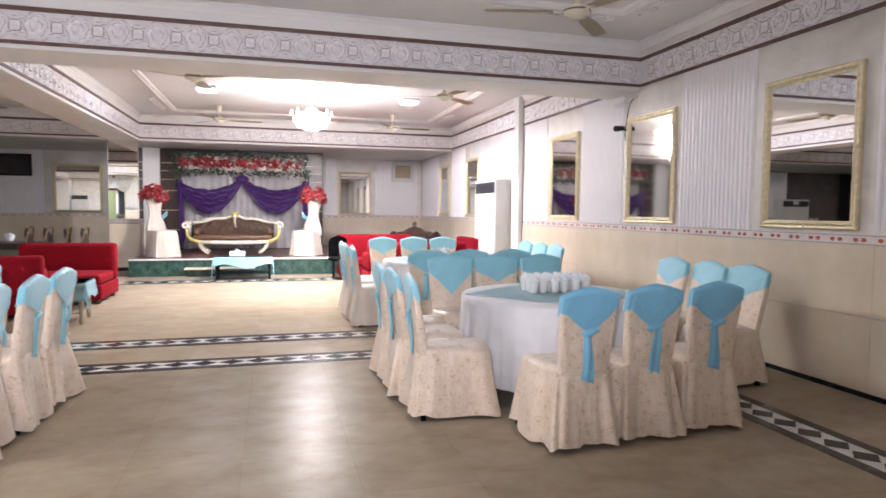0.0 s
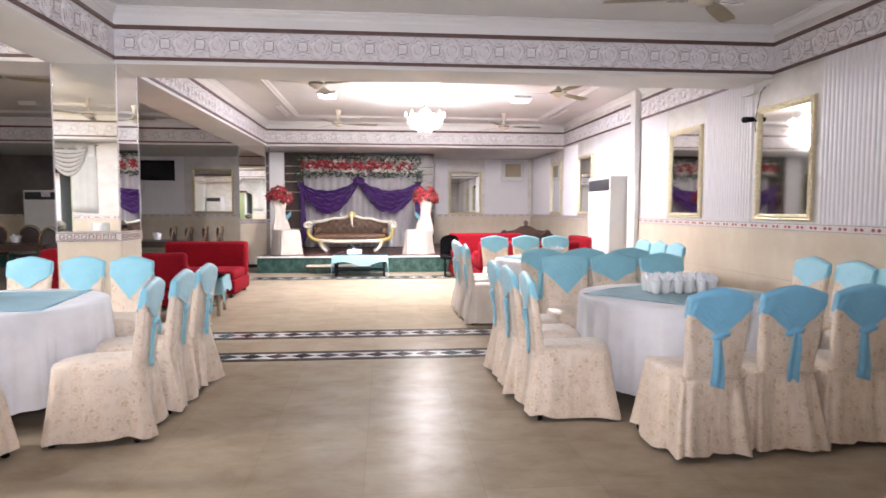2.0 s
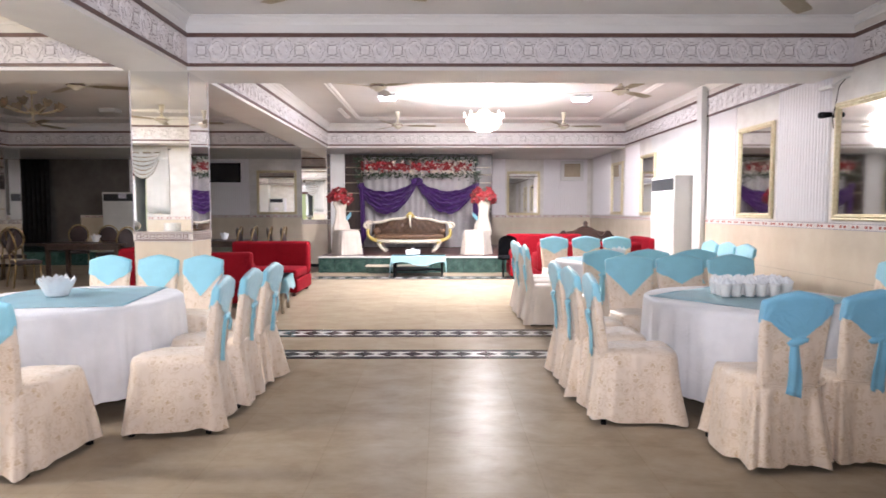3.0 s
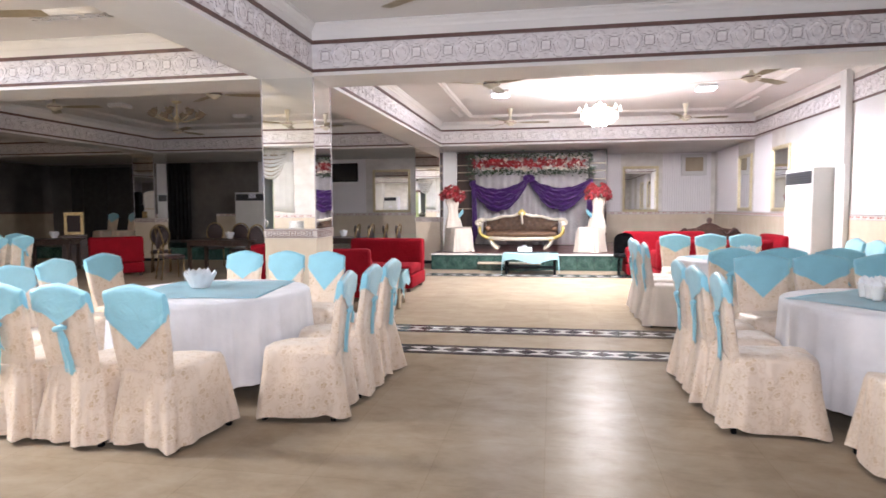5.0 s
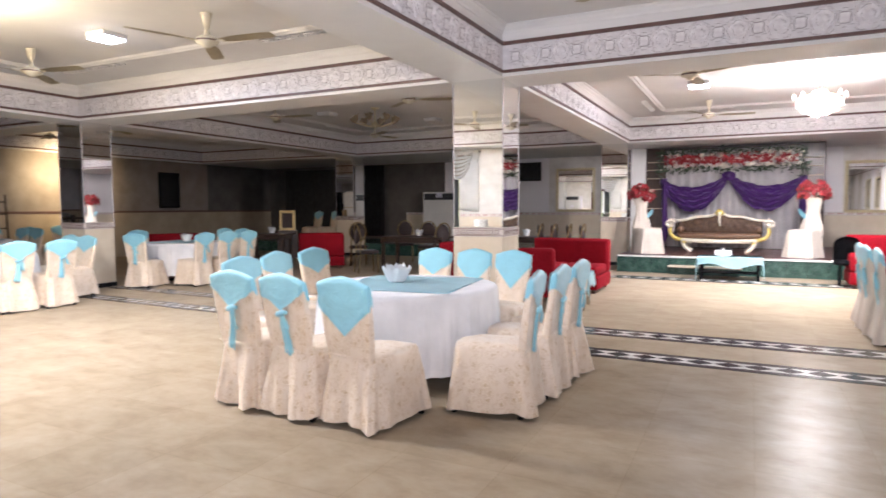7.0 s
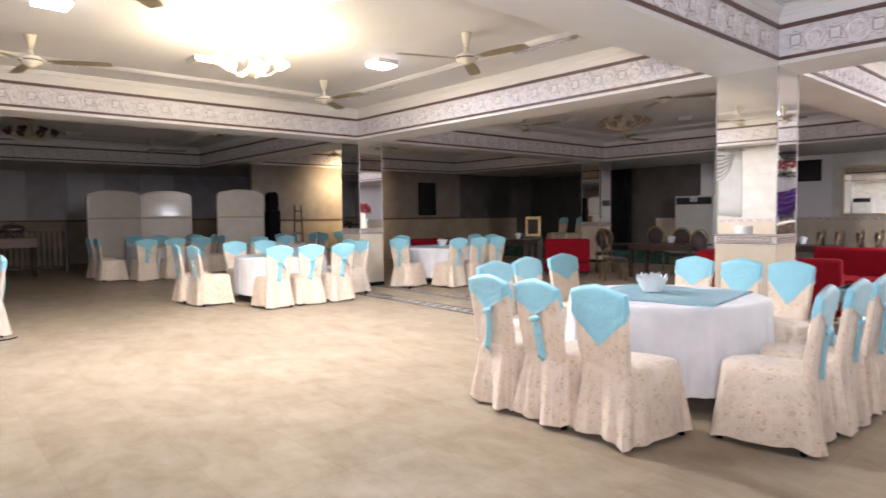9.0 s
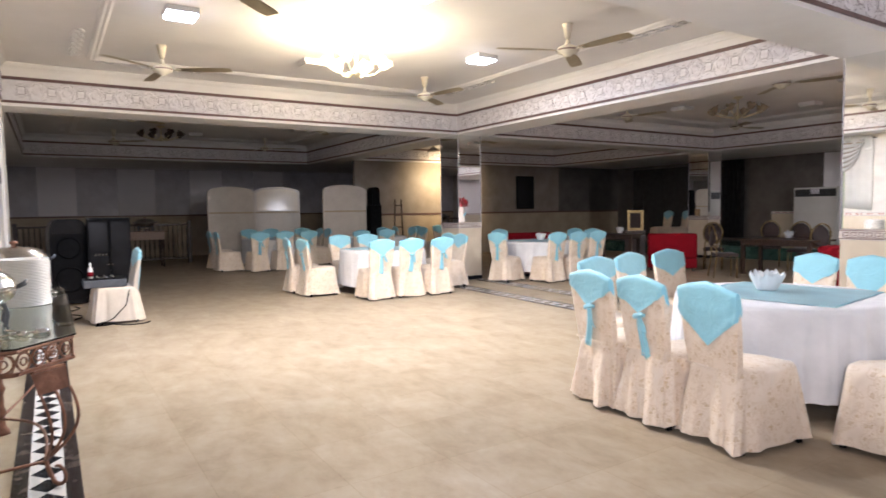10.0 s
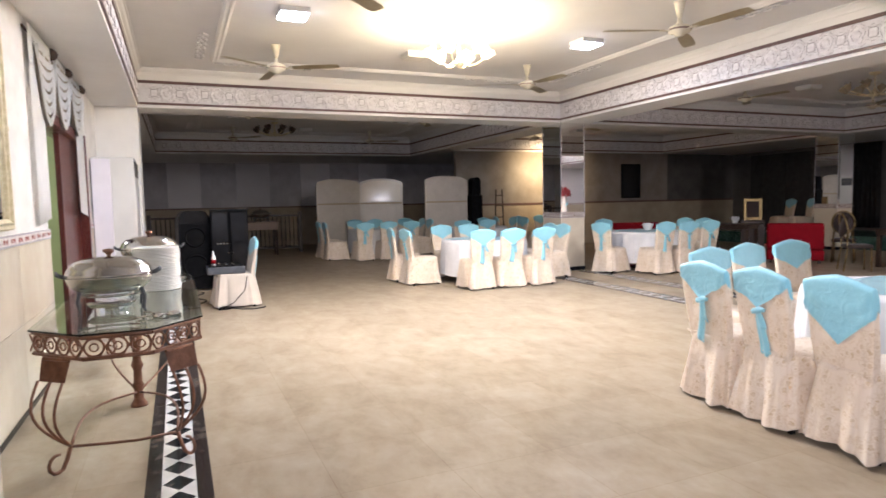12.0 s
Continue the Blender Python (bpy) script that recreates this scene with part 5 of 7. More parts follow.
def crystal_chandelier(x, y):
    c = thing("chandelier", pose(x, y, CEIL), "crystal chandelier with lit bulbs hanging over the dance floor", "chandelier")
    part("rose", lathe([(0, 0), (0.07, 0), (0.06, -0.025), (0, -0.03)], 20), M_GOLD, c, "", True)
    part("chain", lathe([(0, -0.03), (0.008, -0.03), (0.008, -0.26), (0.035, -0.28), (0.02, -0.31), (0, -0.31)], 10), M_BROWN, c)
    for r, z, n in ((0.09, -0.30, 10), (0.20, -0.37, 20), (0.31, -0.44, 30), (0.24, -0.52, 24), (0.12, -0.58, 12)):
        part("tier_ring", lathe([(r, z), (r + 0.008, z - 0.008), (r, z - 0.016), (r - 0.008, z - 0.008), (r, z)], 28), M_GOLD, c)
        for k in range(n):
            a = 2 * math.pi * k / n
            if not DROP:
                # each drop glows by itself in place of the bulb light it would catch
                d = part("crystal", lathe([(0, 0), (0.008, -0.012), (0.012, -0.045), (0.006, -0.080), (0, -0.105)], 7), M_BULB_DROP, c, "glass drop set to glow", False,
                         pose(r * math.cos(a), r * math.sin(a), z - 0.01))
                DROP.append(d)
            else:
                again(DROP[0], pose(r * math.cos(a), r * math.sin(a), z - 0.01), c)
    for k in range(8):
        a = 2 * math.pi * k / 8
        part("candle_bulb", lathe([(0, 0.09), (0.016, 0.05), (0.020, 0.02), (0.014, 0), (0, 0)], 10), M_BULB_DROP, c, "lit bulb", True, pose(0.35 * math.cos(a), 0.35 * math.sin(a), -0.42))


DROP = []
crystal_chandelier(*CHANDELIER_B)

# ---------------------------------------------------------------- the stage
STAGE_Z = 0.362


def swag_mesh(x0, x1, z0, z1, sag, drop, seed=1, fold=0.020, crush=0.016):
    """Cloth hung between two points, its folds following the sag; crush: small ruffles across them."""
    rng = random.Random(seed)
    p, q = rng.uniform(0, 6), rng.uniform(0, 6)

    def f(u, v):
        c = 4 * u * (1 - u)
        top = z0 + (z1 - z0) * u - 0.62 * sag * c
        low = top - (0.12 + (drop - 0.12) * c ** 0.8) - 0.38 * sag * c
        z = top + (low - top) * v
        ruffle = crush * (math.sin(21 * u + 16 * v + p) + 0.7 * math.sin(37 * u - 25 * v + q) + 0.5 * math.sin(61 * u + 9 * math.sin(7 * v)))
        return (x0 + (x1 - x0) * u + 0.5 * ruffle, -0.10 * c * (0.3 + 0.7 * math.sin(math.pi * v)) - fold * math.sin(v * 30 + 2 * c + p) * (0.3 + c) - ruffle,
                z + 0.5 * ruffle + (0.6 * ruffle if v > 0.9 else 0))
    return sheet(f, 60, 40, thick=0.004)


backdrop = thing("stage_backdrop", pose(-0.54, 17.15, STAGE_Z), "dark wooden backdrop with a white sheer drape on the stage", "backdrop")
for x0, x1 in ((-2.02, -1.52), (1.55, 2.02)):
    part("side_panel", boxes((x0, x1, -0.02, 0.10, 0, 2.56), bevel=0.01), M_WOOD, backdrop, "dark wood side panel")
    for z in (0.5, 1.0, 1.5, 1.78, 2.0, 2.2):
        part("ledge", boxes((x0 + 0.02, x1 - 0.02, -0.045, -0.021, z, z + 0.025)), M_TAN, backdrop, "pale ledge")
part("head_board", boxes((-2.02, 2.02, 0.0, 0.12, 2.561, 2.575)), M_WOOD, backdrop)
part("back_board", boxes((-1.53, 1.56, 0.11, 0.14, 0, 2.56)), M_WOOD, backdrop)


def drape(u, v):
    x = -1.53 + 3.1 * u
    return x, 0.04 + 0.028 * math.sin(x * 34 + 2 * math.sin(3 * x)) * (0.5 + 0.5 * v), 2.5 - 2.48 * v


part("sheer_drape", sheet(drape, 160, 6, thick=0.003), M_SHEER, backdrop, "gathered white sheer drape", True)

purple = thing("purple_swags", pose(-0.15, 16.97, 0), "purple satin swags hung across the backdrop", "drapery")
part("swag", swag_mesh(-2.04, -0.42, 2.16, 2.24, 0.46, 0.44, seed=2), M_PURPLE, purple, "", True)
part("swag", swag_mesh(-0.42, 1.22, 2.24, 2.18, 0.46, 0.44, seed=3), M_PURPLE, purple, "", True)


def tail(u, v):
    return -1.99 + 0.13 * u + 0.05 * v, -0.03 + 0.02 * math.sin(u * 12), 2.15 - 1.75 * v * (1 - 0.15 * u)


part("tail", sheet(tail, 8, 10, thick=0.004), M_PURPLE, purple, "purple satin tail", True)
part("tail", sheet(lambda u, v: (1.10 + 0.16 * u, -0.02 + 0.02 * math.sin(u * 12), 2.15 - 0.9 * v), 8, 8, thick=0.004), M_PURPLE, purple, "purple satin tail", True)
part("rosette", sheet(lambda u, v: (-0.42 + 0.16 * (v * math.cos(6.28 * u)), -0.10 - 0.03 * math.sin(19 * u), 2.18 + 0.11 * v * math.sin(6.28 * u)), 24, 4, thick=0.004), M_PURPLE, purple, "", True)


def petals(bm, rng, n, place, size):
    """Small cupped blossoms of five petals each."""
    for _ in range(n):
        c = Vector(place(rng))
        q = Euler((rng.uniform(-1.0, 1.0) + 1.3, rng.uniform(-0.6, 0.6), rng.uniform(0, 6.28))).to_matrix()
        s = size * rng.uniform(0.7, 1.25)
        mid = bm.verts.new(c)
        ring = []
        for k in range(10):
            a = 2 * math.pi * k / 10
            r = s * (1.0 if k % 2 == 0 else 0.62)
            ring.append(bm.verts.new(c + q @ Vector((r * math.cos(a), r * math.sin(a), s * 0.45))))
        for k in range(10):
            bm.faces.new((mid, ring[k], ring[(k + 1) % 10]))
    return bm


def leaves(bm, rng, n, place, size):
    for _ in range(n):
        c = Vector(place(rng))
        q = Euler((rng.uniform(0, 6.28), rng.uniform(0, 6.28), rng.uniform(0, 6.28))).to_matrix()
        s = size * rng.uniform(0.6, 1.3)
        a, b, d, e = (bm.verts.new(c + q @ Vector(p)) for p in ((0, -s, 0), (0.35 * s, 0, 0.1 * s), (0, s, 0), (-0.35 * s, 0, 0.1 * s)))
        bm.faces.new((a, b, d))
        bm.faces.new((a, d, e))
    return bm


garland = thing("flower_garland", pose(-0.57, 16.87, 2.58), "wide garland of red and white flowers above the backdrop", "garland")
rng = random.Random(4)
tagged(part("red_blossom", petals(bmesh.new(), rng, 520, lambda r: (r.uniform(-1.5, 1.45), r.uniform(-0.12, 0.02), r.gauss(0.0, 0.055)), 0.05), M_RED_FLOWER, garland, "red blossoms"), kind="stuff")
tagged(part("cream_blossom", petals(bmesh.new(), rng, 190, lambda r: (r.uniform(-1.58, 1.58), r.uniform(-0.15, -0.05), r.choice((-0.15, -0.15, 0.13, 0.0)) + r.gauss(0, 0.03)), 0.040), M_WHITE_FLOWER, garland, "cream blossoms"), kind="stuff")
tagged(part("foliage", leaves(bmesh.new(), rng, 1000, lambda r: (r.uniform(-1.7, 1.65), r.uniform(-0.10, 0.06), r.choice((-0.22, 0.19)) + r.gauss(0, 0.05)), 0.05), M_LEAF, garland, "green leaves"), kind="stuff")
tagged(part("hanging_foliage", leaves(bmesh.new(), rng, 130, lambda r: (r.choice((-1.62, 1.58)) + r.gauss(0, 0.07), r.uniform(-0.08, 0.04), r.uniform(-0.45, 0.22)), 0.05), M_LEAF, garland, "green leaves"), kind="stuff")

# carved settee
settee = thing("settee", pose(-0.72, 15.88, STAGE_Z), "carved ivory and gilt settee with brown tufted upholstery on the stage", "settee")
half = 1.02


def top_line(x):
    """The crest: level over the arms, a low swell, and the peak under the crown."""
    a = abs(x) / half
    swell = 0.5 - 0.5 * math.cos(math.pi * min(1.0, max(0.0, (0.85 - a) / 0.45)))
    return 0.73 + 0.09 * swell + 0.10 * math.exp(-(x / 0.14) ** 2)


part("backrest", sheet(lambda u, v: ((u - 0.5) * 2 * (half - 0.10), 0.20 + 0.05 * v - 0.035 * math.sin(math.pi * v) - 0.012 * math.cos(u * 60) * math.cos(v * 14),
                                     0.34 + v * (top_line((u - 0.5) * 2 * half) - 0.36)), 60, 14, thick=0.05), M_TUFT, settee, "brown tufted backrest", True)
part("seat", boxes((-half + 0.14, half - 0.14, -0.32, 0.22, 0.31, 0.44), bevel=0.05), M_TUFT, settee, "brown upholstered seat", True)
for s in (-1, 1):
    part("bolster", lathe([(0, -0.25), (0.06, -0.245), (0.075, -0.2), (0.075, 0.2), (0.06, 0.245), (0, 0.25)], 18), M_TUFT, settee, "round brown bolster", True, pose(s * (half - 0.19), -0.05, 0.515, 90, 0, 0))
crest = [((u - 0.5) * 2 * half, 0.24, top_line((u - 0.5) * 2 * half)) for u in [k / 40 for k in range(41)]]
part("crest_rail", tube(crest, 0.034, 10), M_CREAM_PAINT, settee, "ivory carved crest rail", True)
part("front_rail", tube([(-half + 0.22, -0.34, 0.275), (-0.4, -0.35, 0.262), (0, -0.355, 0.255), (0.4, -0.35, 0.262), (half - 0.22, -0.34, 0.275)], 0.050, 10), M_CREAM_PAINT, settee, "ivory carved front rail", True)
for s in (-1, 1):
    sweep = [(s * (half + dx), -0.335, z) for dx, z in ((-0.30, 0.275), (-0.18, 0.29), (-0.07, 0.335), (0.0, 0.41), (0.02, 0.49), (0.0, 0.57))]
    part("gilt_sweep", tube(sweep, 0.048, 10, taper=0.8), M_GILT_YELLOW, settee, "yellow gilt sweep of the arm", True)
    scroll = [(s * (half + 0.03 - 0.115 * (1 - k / 16) * math.cos(0.35 + k * 0.5)), -0.32 + 0.02 * k / 16, 0.65 + 0.095 * (1 - k / 16) * math.sin(0.35 + k * 0.5)) for k in range(17)]
    part("arm_scroll", tube(scroll, 0.038, 10, taper=0.55), M_CREAM_PAINT, settee, "ivory scrolled arm", True)
    part("arm", tube([(s * (half - 0.01), 0.24, 0.73), (s * (half + 0.03), 0.0, 0.73), (s * (half + 0.01), -0.28, 0.70), (s * (half - 0.01), -0.31, 0.58)], 0.048, 10), M_CREAM_PAINT, settee, "", True)
    part("arm_pad", sheet(lambda u, v, s=s: (s * (half - 0.07 - 0.02 * v), -0.28 + 0.5 * u, 0.40 + 0.28 * v), 8, 5, thick=0.06), M_TUFT, settee, "brown arm pad", True)
    for y in (-0.30, 0.22):
        leg = part("leg", tube([(s * (half - 0.34), y, 0.29), (s * (half - 0.27), y - 0.03, 0.20), (s * (half - 0.32), y - 0.02, 0.11), (s * (half - 0.40), y - 0.04, 0.04), (s * (half - 0.46), y - 0.04, 0.020)], 0.062, 10, taper=0.5), M_CREAM_PAINT, settee, "ivory cabriole leg", True)
        if y < 0:
            part("gilt_knee", lathe([(0, 0.06), (0.04, 0.05), (0.06, 0.0), (0.03, -0.06), (0, -0.07)], 12, squash=0.6), M_GILT_YELLOW, leg, "yellow gilt knee", True, pose(s * (half - 0.29), y - 0.055, 0.245))
part("crown", lathe([(0, 0.07), (0.035, 0.055), (0.085, 0.0), (0.11, -0.05), (0.06, -0.10), (0, -0.12)], 12, squash=0.4), M_GILT_YELLOW, settee, "yellow gilt crest ornament", True, pose(0, 0.21, top_line(0) + 0.02))
part("centre_carving", tube([(0, 0.17, top_line(0)), (0, 0.15, 0.74), (0.02, 0.15, 0.60)], 0.040, 8, taper=0.3), M_CREAM_PAINT, settee, "", True)


# two tall dressed chairs with bouquets
def throne(x, y, turn):
    c = thing("dressed_chair", pose(x, y, STAGE_Z, 0, 0, turn), "tall chair in a pleated ivory cover with a blue tie", "chair", "dressed stage chairs")
    n = 72
    rng_c = random.Random(int(50 * x))
    ph = rng_c.uniform(0, 6)
    bm = bmesh.new()
    rows = []
    for s in (0, 0.15, 0.3, 0.45, 0.6, 0.75, 0.9, 0.97, 1.0):
        ring = []
        for k in range(n):
            a = 2 * math.pi * k / n
            wave = 1 + (0.055 * (1 - s) + 0.008) * (math.sin(9 * a + ph) + 0.6 * math.sin(16 * a + 2 * ph + 2 * s))
            cx, cy = sup(a, 4)
            grow = 1 - 0.06 * max(0, s - 0.9) / 0.1
            ring.append(bm.verts.new(((0.255 + 0.05 * (1 - s)) * cx * wave * grow, 0.05 + (0.31 + 0.03 * (1 - s)) * cy * wave * grow, 0.012 + 0.55 * s + 0.012 * (s == 1.0))))
        rows.append(ring)
    for u, w in zip(rows, rows[1:]):
        for k in range(n):
            bm.faces.new((u[k], u[(k + 1) % n], w[(k + 1) % n], w[k]))
    bm.faces.new(rows[-1])
    part("skirt", bm, M_COVER_PLAIN, c, "pleated ivory skirt", True)
    side_lean = 0.03 if x < 0 else -0.05
    prof = [(0.235, 0.45), (0.225, 0.58), (0.195, 0.70), (0.155, 0.82), (0.125, 0.93), (0.125, 1.03), (0.15, 1.13), (0.175, 1.22), (0.15, 1.32), (0.05, 1.36)]
    bm = bmesh.new()
    rows = [[bm.verts.new((side_lean * (z - 0.45) + w * sup(a, 2.6)[0] * (1 + 0.05 * math.sin(7 * a + ph + 5 * z)), -0.24 - 0.06 * (z - 0.4) + 0.06 * sup(a, 2.6)[1] * (1 + 0.12 * math.sin(9 * a + ph + 3 * z)), z))
             for a in [2 * math.pi * k / 40 for k in range(40)]] for w, z in prof]
    for u, w in zip(rows, rows[1:]):
        for k in range(40):
            bm.faces.new((u[k], u[(k + 1) % 40], w[(k + 1) % 40], w[k]))
    bm.faces.new(rows[-1])
    part("back_cover", bm, M_COVER_PLAIN, c, "ivory cover drawn in at the waist", True)
    s = 1 if x < 0 else -1
    part("tie", sheet(lambda u, v: (s * (-0.23 + 0.28 * u), -0.20 - 0.06 * u - 0.012 * math.sin(9 * v), 1.02 - 0.30 * u - 0.12 * v), 8, 4, thick=0.006), M_SASH, c, "pale blue satin tie", True)
    f = thing("bouquet", pose(x, y, STAGE_Z + 1.30, 0, 0, turn), "bunch of red and cream flowers on a dressed chair", "bouquet", "red bouquets")
    r = random.Random(int(100 * x))

    def spot(rr):
        a, t = rr.uniform(0, 6.28), rr.uniform(-0.45, 1)
        lump = 1 + 0.22 * math.sin(3 * a + x) + 0.12 * math.sin(5 * a + 2 * x)
        d = 0.30 * math.sqrt(max(0, 1 - t * t)) * rr.uniform(0.75, 1.05) * lump
        return side_lean * 0.85 + d * math.cos(a), -0.27 + 0.55 * d * math.sin(a), 0.02 + 0.22 * t * (0.9 + 0.25 * math.sin(2 * a + x))
    tagged(part("red_blossom", petals(bmesh.new(), r, 170, spot, 0.062), M_RED_FLOWER, f, "red blossoms"), kind="stuff")
    tagged(part("cream_blossom", petals(bmesh.new(), r, 12, spot, 0.05), M_WHITE_FLOWER, f, "cream blossoms"), kind="stuff")
    tagged(part("leaf_spray", leaves(bmesh.new(), r, 90, spot, 0.06), M_LEAF, f, "green leaves"), kind="stuff")


throne(-2.17, 14.68, 212)
throne(0.95, 14.68, 152)
stool = thing("stage_step", pose(-0.89, 13.80, 0), "narrow pale step board against the stage front", "step")
part("board", boxes((-0.70, 0.70, -0.13, 0.14, 0.155, 0.19), bevel=0.008), M_TILE, stool)
part("riser", boxes((-0.66, 0.66, -0.02, 0.13, 0, 0.154)), M_GREEN_MARBLE, stool, "green marble riser")


# low tables with blue cloths
def low_table(x, y, w, d, h, turn, leg_mat, label):
    t = thing("coffee_table", pose(x, y, 0, 0, 0, turn), label, "table")
    part("top", boxes((-w / 2, w / 2, -d / 2, d / 2, h - 0.03, h), bevel=0.006), leg_mat, t)
    part("shelf", boxes((-w / 2 + 0.06, w / 2 - 0.06, -d / 2 + 0.05, d / 2 - 0.05, 0.13, 0.15)), leg_mat, t)
    for sx in (-1, 1):
        for sy in (-1, 1):
            part("leg", lathe([(0, 0), (0.022, 0), (0.028, 0.05), (0.022, 0.12), (0.034, h - 0.12), (0.03, h - 0.031), (0, h - 0.031)], 12), leg_mat, t, "", True,
                 pose(sx * (w / 2 - 0.06), sy * (d / 2 - 0.06), 0))

    def f(u, v):
        px, py = (u - 0.5) * (w + 0.44), (v - 0.5) * (d + 0.42)
        ox, oy = max(0, abs(px) - w / 2 - 0.008), max(0, abs(py) - d / 2 - 0.008)
        z = h + 0.004 - (ox + oy) * (0.90 + 0.22 * math.sin(7.3 * px + 1) * (oy > 0) + 0.15 * math.sin(9 * py) * (ox > 0))
        return math.copysign(min(abs(px), w / 2 + 0.008 + 0.12 * ox), px), math.copysign(min(abs(py), d / 2 + 0.008 + 0.12 * oy), py), z
    tagged(part("blue_cloth", sheet(f, 36, 28, thick=0.003), M_OVERLAY, None, "", True, pose(x, y, 0, 0, 0, turn)), "pale turquoise cloth hanging over a low table", "tablecloth", "low table cloths")
    return t


low_table(-0.40, 13.22, 1.12, 0.50, 0.46, 0, M_BLACK, "low black table before the stage under a blue cloth")
tissue = thing("tissue_box", pose(-0.52, 13.20, 0.468), "white paper tissue box on a low table", "box")
part("box", boxes((-0.15, 0.15, -0.07, 0.07, 0, 0.10), bevel=0.008), M_NAPKIN, tissue)
part("tissue", sheet(lambda u, v: ((u - 0.5) * 0.10, 0.03 * math.sin(6 * u) * v, 0.10 + 0.05 * v * (1 - abs(2 * u - 1) * 0.5)), 8, 3, thick=0.002), M_NAPKIN, tissue)
low_table(-2.30, 8.67, 0.50, 0.66, 0.50, 6, M_TAN, "small wooden table under a blue cloth beside a red sofa")


# red sofas
def sofa(x, y, turn, w, label, d=0.86, h=0.86, z=0.0, arms=True):
    s = thing("sofa", pose(x, y, z, 0, 0, turn), label, "sofa", "red sofas")
    part("base", boxes((-w / 2, w / 2, -d / 2, d / 2, 0.06, 0.28), bevel=0.03), M_RED, s, "", True)
    part("backrest", boxes((-w / 2, w / 2, -d / 2, -d / 2 + 0.24, 0.281, h), bevel=0.06), M_RED, s, "thick red backrest", True)
    n = max(1, round(w / 0.7))
    cw = (w - (0.40 if arms else 0.02)) / n
    for k in range(n):
        x0 = -w / 2 + (0.20 if arms else 0.01) + k * cw
        part("cushion", boxes((x0 + 0.005, x0 + cw - 0.005, -d / 2 + 0.242, d / 2 + 0.01, 0.283, 0.44), bevel=0.05), M_RED, s, "red seat cushion", True)
    if arms:
        for e in (-1, 1):
            part("arm", boxes((min(e * w / 2, e * (w / 2 - 0.19)), max(e * w / 2, e * (w / 2 - 0.19)), -d / 2 + 0.242, d / 2, 0.281, 0.60), bevel=0.06), M_RED, s, "rounded red arm", True)
    for ex in (-1, 1):
        for ey in (-1, 1):
            part("foot", boxes((ex * (w / 2 - 0.08) - 0.03, ex * (w / 2 - 0.08) + 0.03, ey * (d / 2 - 0.08) - 0.03, ey * (d / 2 - 0.08) + 0.03, 0, 0.07)), M_WOOD, s)


sofa(-2.94, 10.63, 180, 1.36, "red upholstered sofa beside the dance floor", d=1.08, arms=False)
sofa(-3.08, 9.26, 14, 0.70, "dark red armchair turned away beside a low table", 0.74, 0.80)
sofa(2.30, 13.05, 180, 1.60, "bright red sofa near the stage", h=0.90)
sofa(2.81, 11.75, 0, 1.90, "red sofa with its back to the tables", h=0.82)
sofa(3.91, 12.59, 90, 1.30, "red sofa against the wall by the stage", h=0.86)
sofa(-9.32, 12.08, 38, 1.05, "red sofa in the unlit part of the hall", h=0.84)
sofa(-12.48, 10.30, 60, 1.3, "red sofa in the dark far corner", h=0.84)
sofa(-3.84, 9.08, -90, 1.5, "red sofa beside the mirrored pillar", h=0.90)

head = thing("carved_headboard", pose(3.23, 13.54, -0.06), "dark carved wooden backboard with a crown ornament", "carving")
part("board", prism([(-0.62, 0.0), (0.62, 0.0), (0.62, 0.92), (0.5, 0.99), (0.25, 1.02), (0.12, 1.10), (-0.12, 1.10), (-0.25, 1.02), (-0.5, 0.99), (-0.62, 0.92)], -0.025, 0.025), M_WOOD, head, "", False, pose(0, 0, 0, 90, 0, 0))
part("crest", lathe([(0, 0.14), (0.03, 0.13), (0.06, 0.08), (0.04, 0.03), (0.10, 0.0), (0, -0.02)], 12, squash=0.4), M_WOOD, head, "carved crown", True, pose(0, -0.01, 1.10))
for s in (-1, 1):
    part("scroll", tube([(s * (0.55 - 0.10 * k * 0.4), -0.035, 0.95 + 0.06 * math.sin(k * 0.9)) for k in range(10)], 0.025, 6, taper=0.6), M_WOOD, head, "", True)
pouf = thing("round_chair", pose(1.49, 12.97, 0), "small black round-backed chair near the stage", "chair")
part("backrest", sheet(lambda u, v: (0.20 * math.sin(3.14 * (u - 0.5)), 0.16 - 0.14 * math.cos(3.14 * (u - 0.5)), 0.42 + 0.46 * v * (1 - 0.35 * (2 * u - 1) ** 2)), 14, 6, thick=0.04), M_BLACK, pouf, "", True)
part("seat", lathe([(0, 0.38), (0.21, 0.38), (0.22, 0.42), (0.20, 0.46), (0, 0.47)], 24), M_BLACK, pouf, "", True)
for k in range(4):
    part("leg", boxes((-0.015, 0.015, -0.015, 0.015, 0, 0.379)), M_BLACK, pouf, "", False, pose(0.15 * math.cos(0.785 + 1.571 * k), 0.15 * math.sin(0.785 + 1.571 * k), 0))


